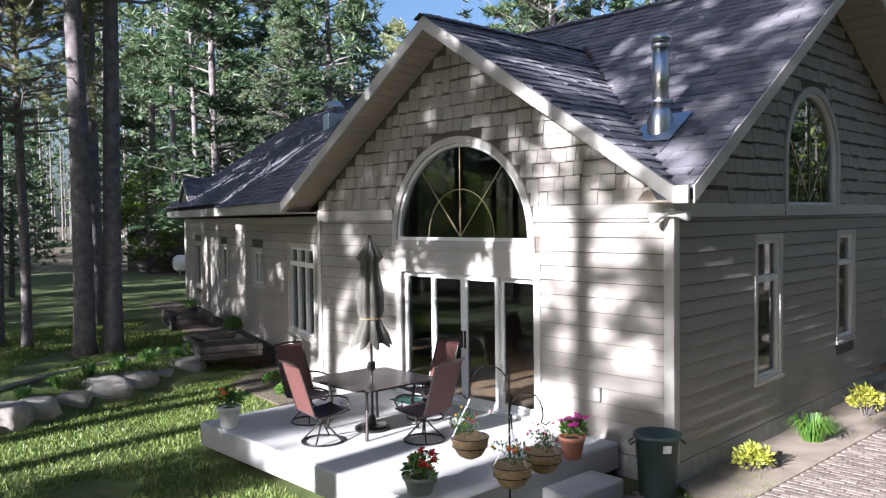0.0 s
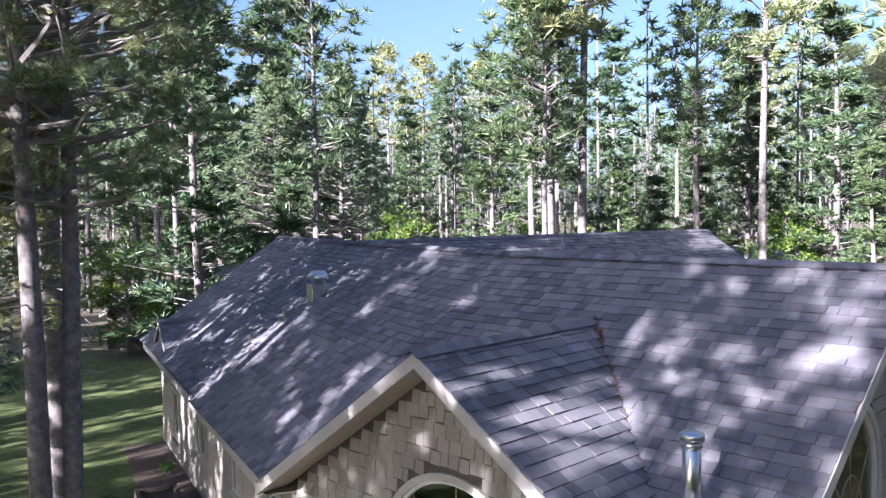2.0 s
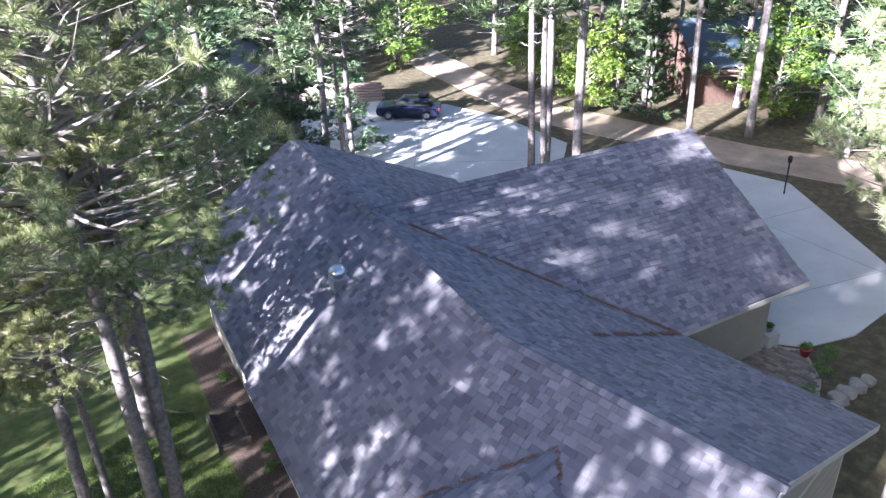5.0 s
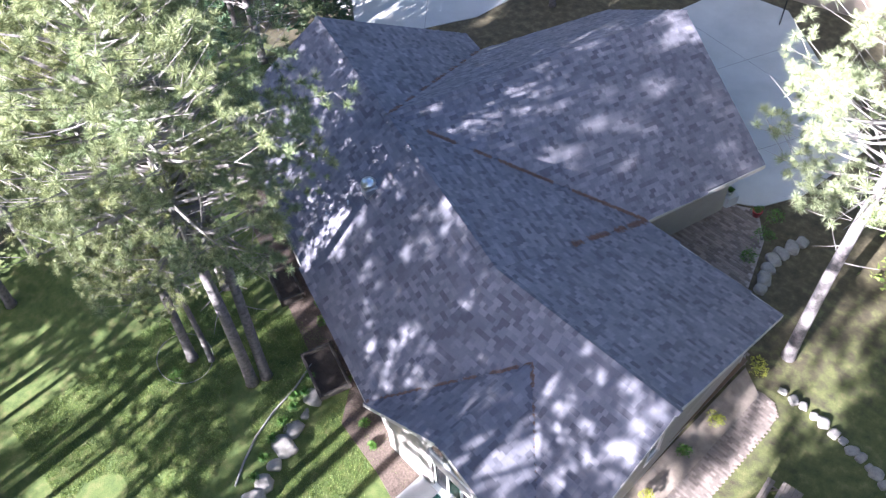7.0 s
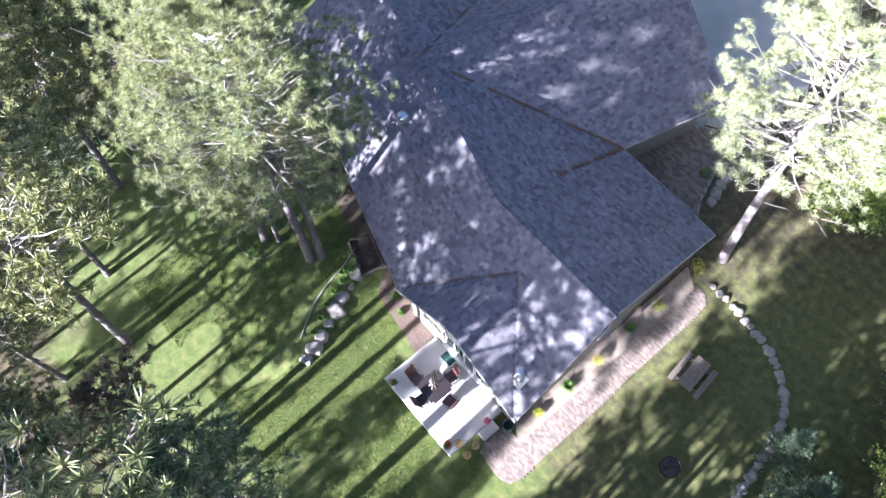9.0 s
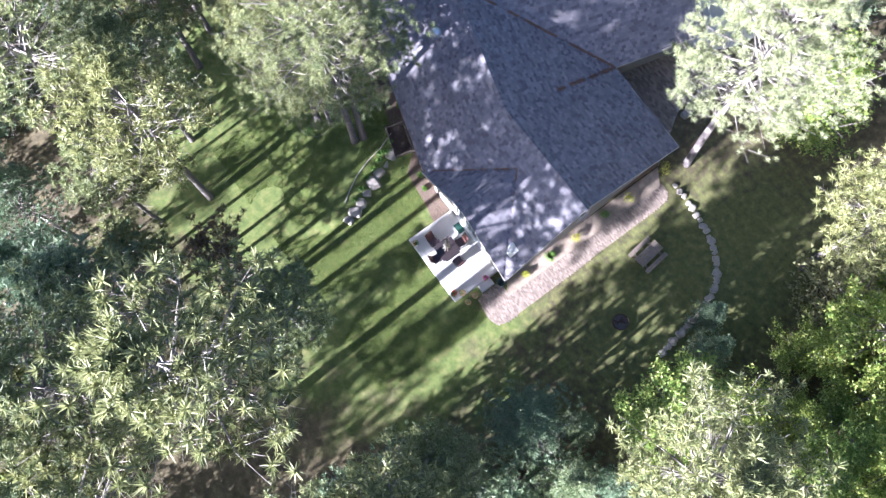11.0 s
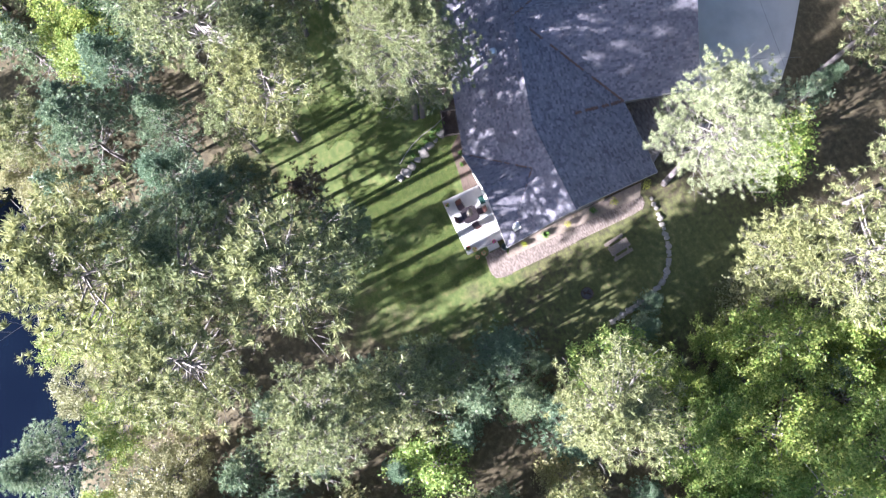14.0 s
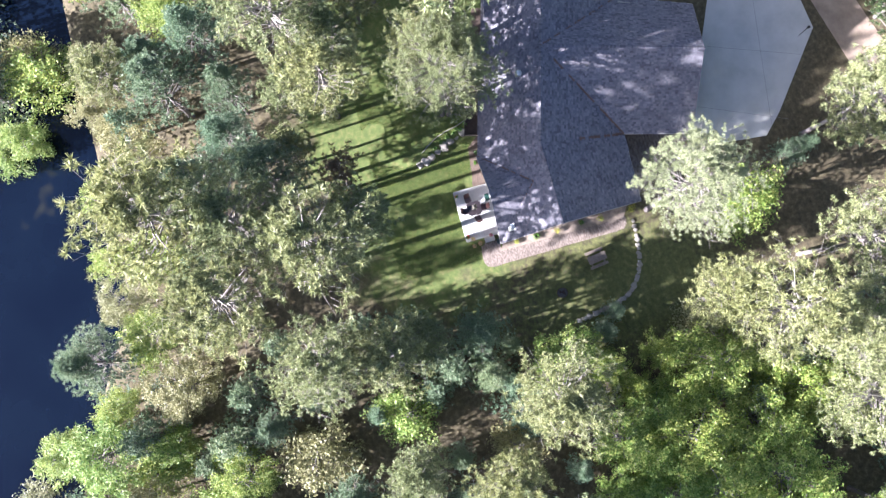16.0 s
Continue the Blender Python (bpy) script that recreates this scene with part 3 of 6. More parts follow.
def gable_s(side):
    return lambda z: side_s(z, side)


def side_s(z, side):
    lim = (PEAK_Z - 0.17 - z) / ((PEAK_Z - EAVE) / (PEAK_X - FV.x))
    return max(0.0, PEAK_X - lim - FX0) if side < 0 else min(wf, PEAK_X + lim - FX0)


pk = PEAK_X - FX0
ARC = arch(-9.0 - FX0, 3.03, 1.46, 1.46, 0.06)
DOOR = rect(-10.38 - FX0, FLOOR_Z + 0.01, -7.46 - FX0, 2.5)
outline = [(0, 0), (0, under_gable(0)), (pk, PEAK_Z - 0.17), (wf, under_gable(wf)), (wf, 0)]
wall_front = placed_wall("wall_front", (FX0, 8.4), Vector((1, 0, 0)), outline, [ARC, DOOR], "taupe front gable wall with lap siding below staggered shakes")
ARC_OUT = arch(-9.0 - FX0, 2.93, 1.56, 1.56, 0.16)
DOOR_OUT = rect(-10.5 - FX0, 0, -7.34 - FX0, 2.62)
lap_siding(wall_front, 0.3, 3.36, lambda z: 0.11, lambda z: wf - 0.11, [ARC_OUT, DOOR_OUT, rect(-10.5 - FX0, 2.6, -7.34 - FX0, 2.98)], 0.2, seed=2)
trim_board("belt_board", (0.1, -0.04, 3.36), (-10.56 - FX0, 0, 3.54), wall_front)
trim_board("belt_board", (-7.44 - FX0, -0.04, 3.36), (wf - 0.1, 0, 3.54), wall_front)
trim_board("corner_board", (0, -0.04, 0.3), (0.1, 0.0, 3.56), wall_front)
trim_board("corner_board", (wf - 0.1, -0.04, 0.3), (wf + 0.04, 0.0, 3.56), wall_front)
trim_board("head_board", (-10.5 - FX0, -0.038, 2.62), (-7.34 - FX0, 0, 2.87), wall_front)
shakes(wall_front, 3.545, PEAK_Z - 0.2, gable_s(-1), gable_s(1), [ARC_OUT], 3)
arch_window(wall_front, -9.0 - FX0, 3.03, 1.46, 0.06, "arched_window", 0.11, label="half-round window with brass sunburst muntins")
part("foundation", boxed((-0.01, -0.03, -0.3), (wf + 0.01, 0.0, 0.3)), FOUNDATION, wall_front)

# sliding glass door of four panels
door = new("door_1")
door.parent = wall_front
tagged(door, "closed four-panel sliding glass patio door in white frame")
d0, d1, dz0, dz1 = -10.38 - FX0, -7.46 - FX0, FLOOR_Z + 0.01, 2.5
for lo, hi in (((d0 - 0.12, -0.036, dz0), (d0, 0.004, dz1 + 0.12)), ((d1, -0.036, dz0), (d1 + 0.12, 0.004, dz1 + 0.12)), ((d0, -0.036, dz1), (d1, 0.004, dz1 + 0.12))):
    trim_board("casing", lo, hi, door)
trim_board("door_sill", (d0 - 0.1, -0.09, dz0 - 0.03), (d1 + 0.1, 0.1, dz0 + 0.03), door, WHITE)
pw = (d1 - d0) / 4
for i in range(4):
    a, b = d0 + i * pw, d0 + (i + 1) * pw
    y = 0.02 if i in (1, 2) else 0.07
    panel = part("door_panel", band(rect(a, dz0 + 0.03, b, dz1), rect(a + 0.07, dz0 + 0.13, b - 0.07, dz1 - 0.08), y, y + 0.045), WHITE, door)
    g = part("pane", pane(rect(a + 0.065, dz0 + 0.125, b - 0.065, dz1 - 0.075), y + 0.02), GLASS, panel)
    g.visible_shadow = False
    if i in (1, 2):
        hx = b - 0.035 if i == 1 else a + 0.035
        part("door_handle", boxed((hx - 0.012, y - 0.035, 1.35), (hx + 0.012, y, 1.62), 0.004), BLACK_METAL, panel)

# outlet box on the siding
ob = part("outlet_cover", boxed((-6.42 - FX0, -0.07, 0.92), (-6.30 - FX0, -0.01, 1.12), 0.01), simple("grey_outlet", (0.30, 0.29, 0.27), 0.5), wall_front)

# gable end wall, outside towards +x: runs along +y
RY0, RY1 = 8.4, 20.75
wr = RY1 - RY0


def under_end(s):
    y = RY0 + s
    return (z_gf(y) if y < 13.15 else z_gb(y)) - 0.17


WIN_A = rect(10.82 - RY0, 1.0, 11.62 - RY0, 3.0)
WIN_B = rect(14.16 - RY0, 1.2, 14.92 - RY0, 3.0)
ARC_R = arch(12.97 - RY0, 3.52, 1.08, 1.08, 0.72)
outline = [(0, 0), (0, under_end(0)), (13.15 - RY0, RIDGE - 0.17), (wr, under_end(wr)), (wr, 0)]
wall_east = placed_wall("wall_gable_end", (-5.26, RY0), Vector((-0.035, 1, 0)), outline, [WIN_A, WIN_B, ARC_R], "shaded taupe gable end wall with siding and shakes")
OUT_A = [(s + (-0.1 if i < 2 else 0.1), z + (0.1 if i in (1, 2) else -0.1)) for i, (s, z) in enumerate(WIN_A)]
OUT_B = [(s + (-0.1 if i < 2 else 0.1), z + (0.1 if i in (1, 2) else -0.1)) for i, (s, z) in enumerate(WIN_B)]
OUT_R = arch(12.97 - RY0, 3.41, 1.19, 1.19, 0.83)
lap_siding(wall_east, 0.3, 3.36, lambda z: 0.1, lambda z: wr - 0.1, [OUT_A, OUT_B], 0.2, seed=5)
trim_board("belt_board", (0.1, -0.04, 3.36), (11.76 - RY0, 0, 3.54), wall_east)
trim_board("belt_board", (14.18 - RY0, -0.04, 3.36), (wr - 0.1, 0, 3.54), wall_east)
trim_board("corner_board", (0.0, -0.04, 0.3), (0.1, 0.0, 3.56), wall_east)
trim_board("corner_board", (wr - 0.1, -0.04, 0.3), (wr, 0.0, 3.4), wall_east)


def end_left(z):
    return max(0.0, (z + 0.17 - EAVE) / GF + 7.86 - RY0)


def end_right(z):
    return min(wr, 13.15 + (RIDGE - z - 0.17) / BACK - RY0)


shakes(wall_east, 3.545, RIDGE - 0.25, end_left, end_right, [OUT_R], 7, (0.2, 0.26, 0.32, 0.38), 0.22)
arch_window(wall_east, 12.97 - RY0, 3.52, 1.08, 0.72, "arched_window", 0.11, label="tall round-headed window with thin muntins")
sash_window(wall_east, WIN_A[0][0], WIN_A[0][1], WIN_A[2][0], WIN_A[2][1], 2.44, name="side_window")
sash_window(wall_east, WIN_B[0][0], WIN_B[0][1], WIN_B[2][0], WIN_B[2][1], 2.52, name="side_window")
part("foundation", boxed((-0.0, -0.03, -0.3), (wr, 0.0, 0.3)), FOUNDATION, wall_east)

# long wing's front wall, outside away from V
wl0 = Vector((-12.8, 8.55, 0))
WL = 15.9
WINS = [((0.7, 1.0), (2.4, 2.8)), ((4.75, 1.8), (5.65, 2.6)), ((8.8, 1.6), (9.5, 2.6)), ((12.85, 1.2), (13.85, 2.6))]
# the wall runs back towards the great room so that its outside faces the lawn
wl_start = wl0 + U * WL
holes = [rect(WL - b[0], a[1], WL - a[0], b[1]) for a, b in WINS]
outs = [rect(h[0][0] - 0.1, h[0][1] - 0.1, h[2][0] + 0.1, h[1][1] + 0.1) for h in holes]
wall_wing = placed_wall("wall_wing_front", wl_start, -U, rect(0, 0, WL, 3.45), holes, "sun-dappled taupe siding wall of the long wing")
lap_siding(wall_wing, 0.3, 3.3, lambda z: 0.1, lambda z: WL, outs, 0.2, seed=9)
for i, h in enumerate(holes):
    w3 = (h[2][0] - h[0][0]) / 3
    sash_window(wall_wing, h[0][0], h[0][1], h[2][0], h[1][1], 2.45 if i == 0 else None, (h[0][0] + w3, h[0][0] + 2 * w3) if i == 0 else (((h[0][0] + h[2][0]) / 2,) if i == 1 else ()), name="wing_window", label="white-framed window in the long wing wall")
trim_board("corner_board", (0, -0.04, 0.3), (0.1, 0, 3.35), wall_wing)
trim_board("frieze_board", (0, -0.036, 3.3), (WL, 0, 3.45), wall_wing)
part("foundation", boxed((0, -0.03, -0.3), (WL, 0, 0.3)), FOUNDATION, wall_wing)
# closed eave under the long wing
part("soffit", slab(bmesh.new(), [FV + Vector((0, 0, -0.2)), LEAVE_END + Vector((0, 0, -0.2)), LEAVE_END + V * 0.75 + Vector((0, 0, -0.2)), FV + V * 0.75 + Vector((0.2, 0, -0.2))], 0.02), SOFFIT, house)

# walls that are seen little: wing end, rear walls, garage


def plain_wall(name, a, b, pts, label):
    """From a to b with the outside on the right hand; pts is the outline in the wall's own frame."""
    wob = placed_wall(name, a, (b - a).normalized(), pts, [], label, material=SIDING)
    return wob


a, b = wl0 + U * WL + V * 11.4, wl0 + U * WL
L = (b - a).length
plain_wall("wall_wing_end", a, b, [(0, 0), (0, 4.0), (L - 4.35, RIDGE - 0.2), (L, 3.4), (L, 0)], "taupe gable end wall of the long wing")
g0 = Vector((-5.75, 20.75, 0))
g1 = Vector((-11.8, 21.1, 0))
plain_wall("wall_court", g0, g1, rect(0, 0, (g1 - g0).length, 3.6), "shaded taupe wall facing the courtyard")
h0 = Vector((-12.6, 21.1, 0))
h1 = Vector((GE.x, GE.y, 0)) + U * 1.0 - V * 0.6
plain_wall("wall_garage_side", h0, h1, rect(0, 0, (h1 - h0).length, 3.6), "taupe garage side wall under the eave")
k0, k1 = h1, Vector((GL_END.x, GL_END.y, 0)) - U * 0.6 - V * 0.6
L = (k1 - k0).length
plain_wall("wall_garage_end", k0, k1, [(0, 0), (0, 3.9), (5.6, RIDGE - 0.35), (L, 4.4), (L, 0)], "taupe garage gable wall")
m0 = k1
m1 = Vector((GL_MEET.x, GL_MEET.y, 0)) - U * 0.6
plain_wall("wall_garage_rear", m0, m1, rect(0, 0, (m1 - m0).length, 4.3), "taupe rear garage wall")
n0, n1 = m1, wl0 + U * WL + V * 11.4
plain_wall("wall_wing_rear", n0, n1, rect(0, 0, (n1 - n0).length, 3.9), "taupe rear wall of the long wing")
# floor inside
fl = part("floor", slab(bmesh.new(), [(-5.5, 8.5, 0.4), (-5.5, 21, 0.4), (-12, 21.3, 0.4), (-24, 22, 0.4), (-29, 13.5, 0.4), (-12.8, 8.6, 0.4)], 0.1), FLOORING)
tagged(fl, "dark wooden floor inside the house", "floor", kind="structure")

# ---- patio and paving ----
patio = part("patio", boxed((-11.0, 5.0, 0.1), (-6.0, 8.34, 0.45), 0.025), CONCRETE)
tagged(patio, "raised pale concrete patio slab against the house", "patio", kind="structure")
sub_ = part("patio_footing", boxed((-10.6, 5.4, -0.2), (-6.4, 8.3, 0.1)), FOUNDATION)
tagged(sub_, "recessed footing under the patio slab", "footing", kind="structure")
step = tagged(part("step", boxed((-6.0, 6.75, -0.1), (-5.5, 7.7, 0.24), 0.02), CONCRETE), "low concrete step beside the patio", "step", kind="structure")

mulch_front = paving("mulch_bed", [(-16.2, 9.2), (-14.9, 7.6), (-12.4, 7.3), (-11.05, 7.0), (-11.05, 8.36), (-12.7, 8.5), (-15.9, 9.5)], 0.05, 0.15, MULCH, "brown bark mulch bed along the wall", "garden bed")
side_bed = paving("side_bed", [(-5.43, 8.6), (-4.35, 7.9), (-4.35, 20.2), (-5.43, 20.9)], 0.045, 0.15, SAND, "pale sandy planting bed beside the wall", "garden bed")
wing_bed = paving("wing_bed", [tuple((wl0 + U * s - V * d + Vector((0, 0, 0)))[:2]) for s, d in ((3.6, 0.05), (3.6, 1.5), (15.7, 1.4), (15.7, 0.05))], 0.44, 0.6, MULCH, "mulched bed along the long wing", "garden bed")
path_pts = [(-5.4, 6.7), (-5.25, 6.3), *round_corner((-3.05, 6.0), (-5.2, 6.2), (-3.15, 9.0), 1.2, 8), *round_corner((-3.3, 20.4), (-3.3, 18.0), (-5.2, 20.4), 1.0, 6), (-4.5, 20.3), (-4.35, 19.0), (-4.35, 8.0), (-5.4, 8.1)]
PAVE_BED = simple("paver_joint_sand", (0.21, 0.17, 0.135), 0.95)
path = paving("path", path_pts, 0.02, 0.1, PAVE_BED, "brick paver path beside the house", "path")


def inside(poly, x, y):
    c = False
    for (x0, y0), (x1, y1) in zip(poly, poly[1:] + poly[:1]):
        if (y0 > y) != (y1 > y) and x < (x1 - x0) * (y - y0) / (y1 - y0) + x0:
            c = not c
    return c


def paver_build(nt, p, kind="object"):
    r = random_of(nt, kind)
    v = coords(nt)
    c = ramp(nt, r, [(0.0, (0.14, 0.11, 0.095)), (0.4, (0.19, 0.155, 0.13)), (0.75, (0.24, 0.195, 0.165)), (1.0, (0.28, 0.23, 0.195))])
    n = noise_tex(nt, v, 60, 3)
    c = mix(nt, 0.5, c, ramp(nt, n, [(0.3, (0.7, 0.7, 0.7)), (0.7, (1.2, 1.2, 1.2))]), "MULTIPLY")
    nt.links.new(c, p.inputs["Base Color"])
    p.inputs["Roughness"].default_value = 0.9
    bump(nt, p, n, 0.4, 0.004)


PAVER = mat("clay_paver", paver_build)
PAVER_FAR = mat("clay_paver_joined", lambda nt, p: paver_build(nt, p, "island"))


def paver_field(parent, poly, z, near, size=(0.2, 0.1)):
    """Running-bond pavers over a polygon; those inside the near box are objects of their own."""
    bm = bmesh.new()
    box(bm, (-size[0] / 2 + 0.004, -size[1] / 2 + 0.004, -0.03), (size[0] / 2 - 0.004, size[1] / 2 - 0.004, 0.012), None, 0.004)
    me = mesh_of("paver", bm, PAVER)
    x0, x1 = min(p[0] for p in poly), max(p[0] for p in poly)
    y0, y1 = min(p[1] for p in poly), max(p[1] for p in poly)
    rng_ = random.Random(8)
    verts, faces, n = [], [], 0
    j = 0
    y = y0
    while y < y1:
        x = x0 + (j % 2) * size[0] / 2
        while x < x1:
            if inside(poly, x, y):
                h = rng_.uniform(-0.003, 0.004)
                if n < 290 and near[0] < x < near[2] and near[1] < y < near[3]:
                    ob = new("paver", me)
                    ob.parent = parent
                    ob.location = (x, y, z + h)
                    n += 1
                else:
                    a, b, k = size[0] / 2 - 0.005, size[1] / 2 - 0.005, len(verts)
                    verts += [(x - a, y - b, z + 0.01 + h), (x + a, y - b, z + 0.01 + h), (x + a, y + b, z + 0.01 + h), (x - a, y + b, z + 0.01 + h), (x - a, y - b, z - 0.01), (x + a, y - b, z - 0.01), (x + a, y + b, z - 0.01), (x - a, y + b, z - 0.01)]
                    faces += [(k, k + 1, k + 2, k + 3), (k, k + 4, k + 5, k + 1), (k + 1, k + 5, k + 6, k + 2), (k + 2, k + 6, k + 7, k + 3), (k + 3, k + 7, k + 4, k)]
            x += size[0]
        y += size[1]
        j += 1
    tagged(raw("pavers", verts, faces, PAVER_FAR, parent), kind="stuff")


# drive, apron, courtyard, road
drive = paving("driveway", [(-51.5, 33.6), (-46.9, 38.4), (-42.8, 41.0), (-37.6, 41.6), (-31.0, 40.5), (-29.6, 38.4), (-30.4, 34.2), (-30.6, 30.5), (-33.5, 24.5), (-40.5, 26.0)], 0.06, 0.3, DRIVE, "pale concrete parking apron behind the house", "driveway")
apron = paving("garage_apron", [(-23.2, 34.6), (-21.5, 43.4), (-17.6, 43.8), (-10.4, 38.0), (-8.4, 36.0), (-8.9, 31.0), (-9.9, 28.9), (-11.6, 27.9), (-14.5, 30.6)], 0.06, 0.3, DRIVE, "pale concrete apron in front of the garage", "driveway")
ASPHALT = simple("worn_asphalt", (0.16, 0.15, 0.145), 0.95, var=0.3, scale=1.5, bumpy=0.5)
DIRT = simple("dirt_track", (0.30, 0.235, 0.18), 0.95, var=0.35, scale=0.6, bumpy=0.6)
road = paving("road", [(-120, 70), (-56, 47.5), (-44.5, 44.4), (-36, 42.4), (-21.5, 44.2), (-8, 47.5), (40, 66), (40, 71), (-8, 52), (-22, 48), (-36, 46.4), (-43.5, 48), (-55, 51.5), (-120, 76)], 0.05, 0.3, DIRT, "dirt track through the woods", "road")
court = paving("courtyard", [(-11.7, 21.3), (-5.5, 21.0), (-7.6, 24.4), (-8.6, 27.2), (-9.9, 28.7), (-11.5, 27.8), (-13.0, 24.0)], 0.03, 0.1, simple("courtyard_paving", (0.31, 0.265, 0.24), 0.9, var=0.2, scale=1.5, bumpy=0.3), "brown paver courtyard by the entry", "courtyard")
JOINT = simple("saw_cut_joint", (0.20, 0.19, 0.18), 0.95)
for a, b in (((-22.4, 39.0), (-9.3, 36.8)), ((-18.5, 33.1), (-15.2, 42.0)), ((-13.0, 30.2), (-9.4, 38.6)), ((-48, 31.5), (-36.5, 41.4)), ((-40.5, 26.5), (-30.6, 37.0)), ((-44.0, 39.8), (-31.5, 27.0))):
    a, b = Vector((*a, 0.0645)), Vector((*b, 0.0645))
    s_ = Vector((-(b - a).y, (b - a).x, 0)).normalized() * 0.012
    jp = part("control_joint", slab(bmesh.new(), [a - s_, b - s_, b + s_, a + s_], 0.004), JOINT, apron if a.x > -25 else drive)

# ---- loose foliage ----


def leaf_ball(verts, faces, c, r, n, leaf, rng_, up=0.4):
    for _ in range(n):
        d = Vector((rng_.gauss(0, 1), rng_.gauss(0, 1), abs(rng_.gauss(0, 1)) * 1.1 - up * 0.4)).normalized()
        p = c + d * r * rng_.uniform(0.6, 1.0)
        e = (d + Vector((rng_.gauss(0, 0.5), rng_.gauss(0, 0.5), rng_.gauss(0, 0.5)))).normalized()
        s_ = e.cross(Vector((rng_.gauss(0, 1), rng_.gauss(0, 1), rng_.gauss(0, 1)))).normalized()
        k = len(verts)
        ln = leaf * rng_.uniform(0.6, 1.3)
        verts += [p - e * ln * 0.2, p + e * ln * 0.4 + s_ * ln * 0.25, p + e * ln, p + e * ln * 0.4 - s_ * ln * 0.25]
        faces.append((k, k + 1, k + 2, k + 3))


def bush(name, x, y, r, h, material, label, seed, n=420, leaf=0.07, z=None):
    """A low rounded shrub of several lobes."""
    rng_ = random.Random(seed)
    root = thing(name, (x, y, (ground_z(x, y) if z is None else z)), 0, label, "shrub", "garden shrubs")
    verts, faces = [], []
    for _ in range(7):
        an, q = rng_.random() * 6.28, rng_.random() * 0.55 * r
        leaf_ball(verts, faces, Vector((q * math.cos(an), q * math.sin(an), h * rng_.uniform(0.3, 0.55))), r * rng_.uniform(0.45, 0.65), n // 7, leaf, rng_)
    raw("foliage", verts, faces, material, root)
    bm = bmesh.new()
    for k in range(6):
        an = k * 1.05
        tube(bm, [(0, 0, -0.03), (0.4 * r * math.cos(an), 0.4 * r * math.sin(an), h * 0.6)], [0.012, 0.006], 4, False)
    part("stem", bm, BARK, root)
    return root


def blades_clump(name, x, y, r, h, material, label, seed, n=150, z=None):
    rng_ = random.Random(seed)
    root = thing(name, (x, y, (ground_z(x, y) if z is None else z)), 0, label, "plant", "garden plants")
    verts, faces = [], []
    for _ in range(n):
        an, q = rng_.random() * 6.28, rng_.random() * r * 0.35
        b = Vector((q * math.cos(an), q * math.sin(an), 0))
        o_ = Vector((math.cos(an), math.sin(an), 0))
        s_ = Vector((-o_.y, o_.x, 0)) * 0.008
        l_ = rng_.uniform(0.5, 1.0)
        m_, t_ = b + o_ * r * 0.45 * l_ + Vector((0, 0, h * 0.85 * l_)), b + o_ * r * l_ + Vector((0, 0, h * 0.55 * l_))
        k = len(verts)
        verts += [b - s_, b + s_, m_ + s_, m_ - s_, t_]
        faces += [(k, k + 1, k + 2, k + 3), (k + 3, k + 2, k + 4)]
    raw("foliage", verts, faces, material, root)
    return root


RED_FLOWER = simple("red_petals", (0.55, 0.01, 0.01), 0.6, var=0.3, bumpy=0)
ORANGE_FLOWER = simple("orange_petals", (0.75, 0.13, 0.01), 0.6, var=0.3, bumpy=0)
PINK_FLOWER = simple("magenta_petals", (0.55, 0.04, 0.30), 0.6, var=0.3, bumpy=0)
YELLOW_FLOWER = simple("yellow_petals", (0.75, 0.50, 0.02), 0.6, var=0.2, bumpy=0)


def blooms(root, spots, r, material):
    for p in spots:
        bm = bmesh.new()
        rng_ = random.Random(str(p))
        for _ in range(10):
            d = Vector((rng_.gauss(0, 1), rng_.gauss(0, 1), rng_.gauss(0, 0.7))).normalized() * r * rng_.uniform(0.3, 0.9)
            bmesh.ops.create_icosphere(bm, subdivisions=1, radius=r * 0.42, matrix=Matrix.Translation(Vector(p) + d) @ Matrix.Diagonal((1, 1, 0.6, 1)))
        part("bloom", bm, material, root)


def flower_pot(name, x, y, z, r, h, material, label, seed, flowers, leaf_mat=SHRUB, fluted=False, spread=1.15, up=0.16):
    """A pot with soil, leaves and blossoms."""
    root = thing(name, (x, y, z), 0, label, "flower pot", "patio pots")
    bm = bmesh.new()
    lathe(bm, [(r * 0.62, 0), (r * 0.68, 0.01), (r * 0.92, h * 0.82), (r, h * 0.82), (r * 1.03, h), (r * 0.92, h), (r * 0.88, h * 0.9), (0.01, h * 0.88)], 24, close=False)
    if fluted:
        for v in bm.verts:
            an = math.atan2(v.co.y, v.co.x)
            k = 1 + 0.03 * math.cos(an * 12) * (0.05 < v.co.z < h * 0.8)
            v.co.x, v.co.y = v.co.x * k, v.co.y * k
    part("pot", bm, material, root, smooth=True)
    bm = bmesh.new()
    lathe(bm, [(r * 0.86, h * 0.86), (r * 0.5, h * 0.9), (0.01, h * 0.9)], 16, close=False)
    part("soil", bm, DARK_SOIL, root)
    rng_ = random.Random(seed)
    verts, faces = [], []
    for _ in range(7):
        an, q = rng_.random() * 6.28, rng_.random() * r * 0.8
        leaf_ball(verts, faces, Vector((q * math.cos(an), q * math.sin(an), h + up * rng_.uniform(0.1, 0.8))), r * 0.55 * spread, 55, 0.06, rng_)
    raw("leaves", verts, faces, leaf_mat, root)
    for m, n, br in flowers:
        n *= 2
        blooms(root, [(rng_.uniform(-1, 1) * r * 0.8, rng_.uniform(-1, 1) * r * 0.8, h + up * rng_.uniform(0.7, 1.5)) for _ in range(n)], br, m)
    return root


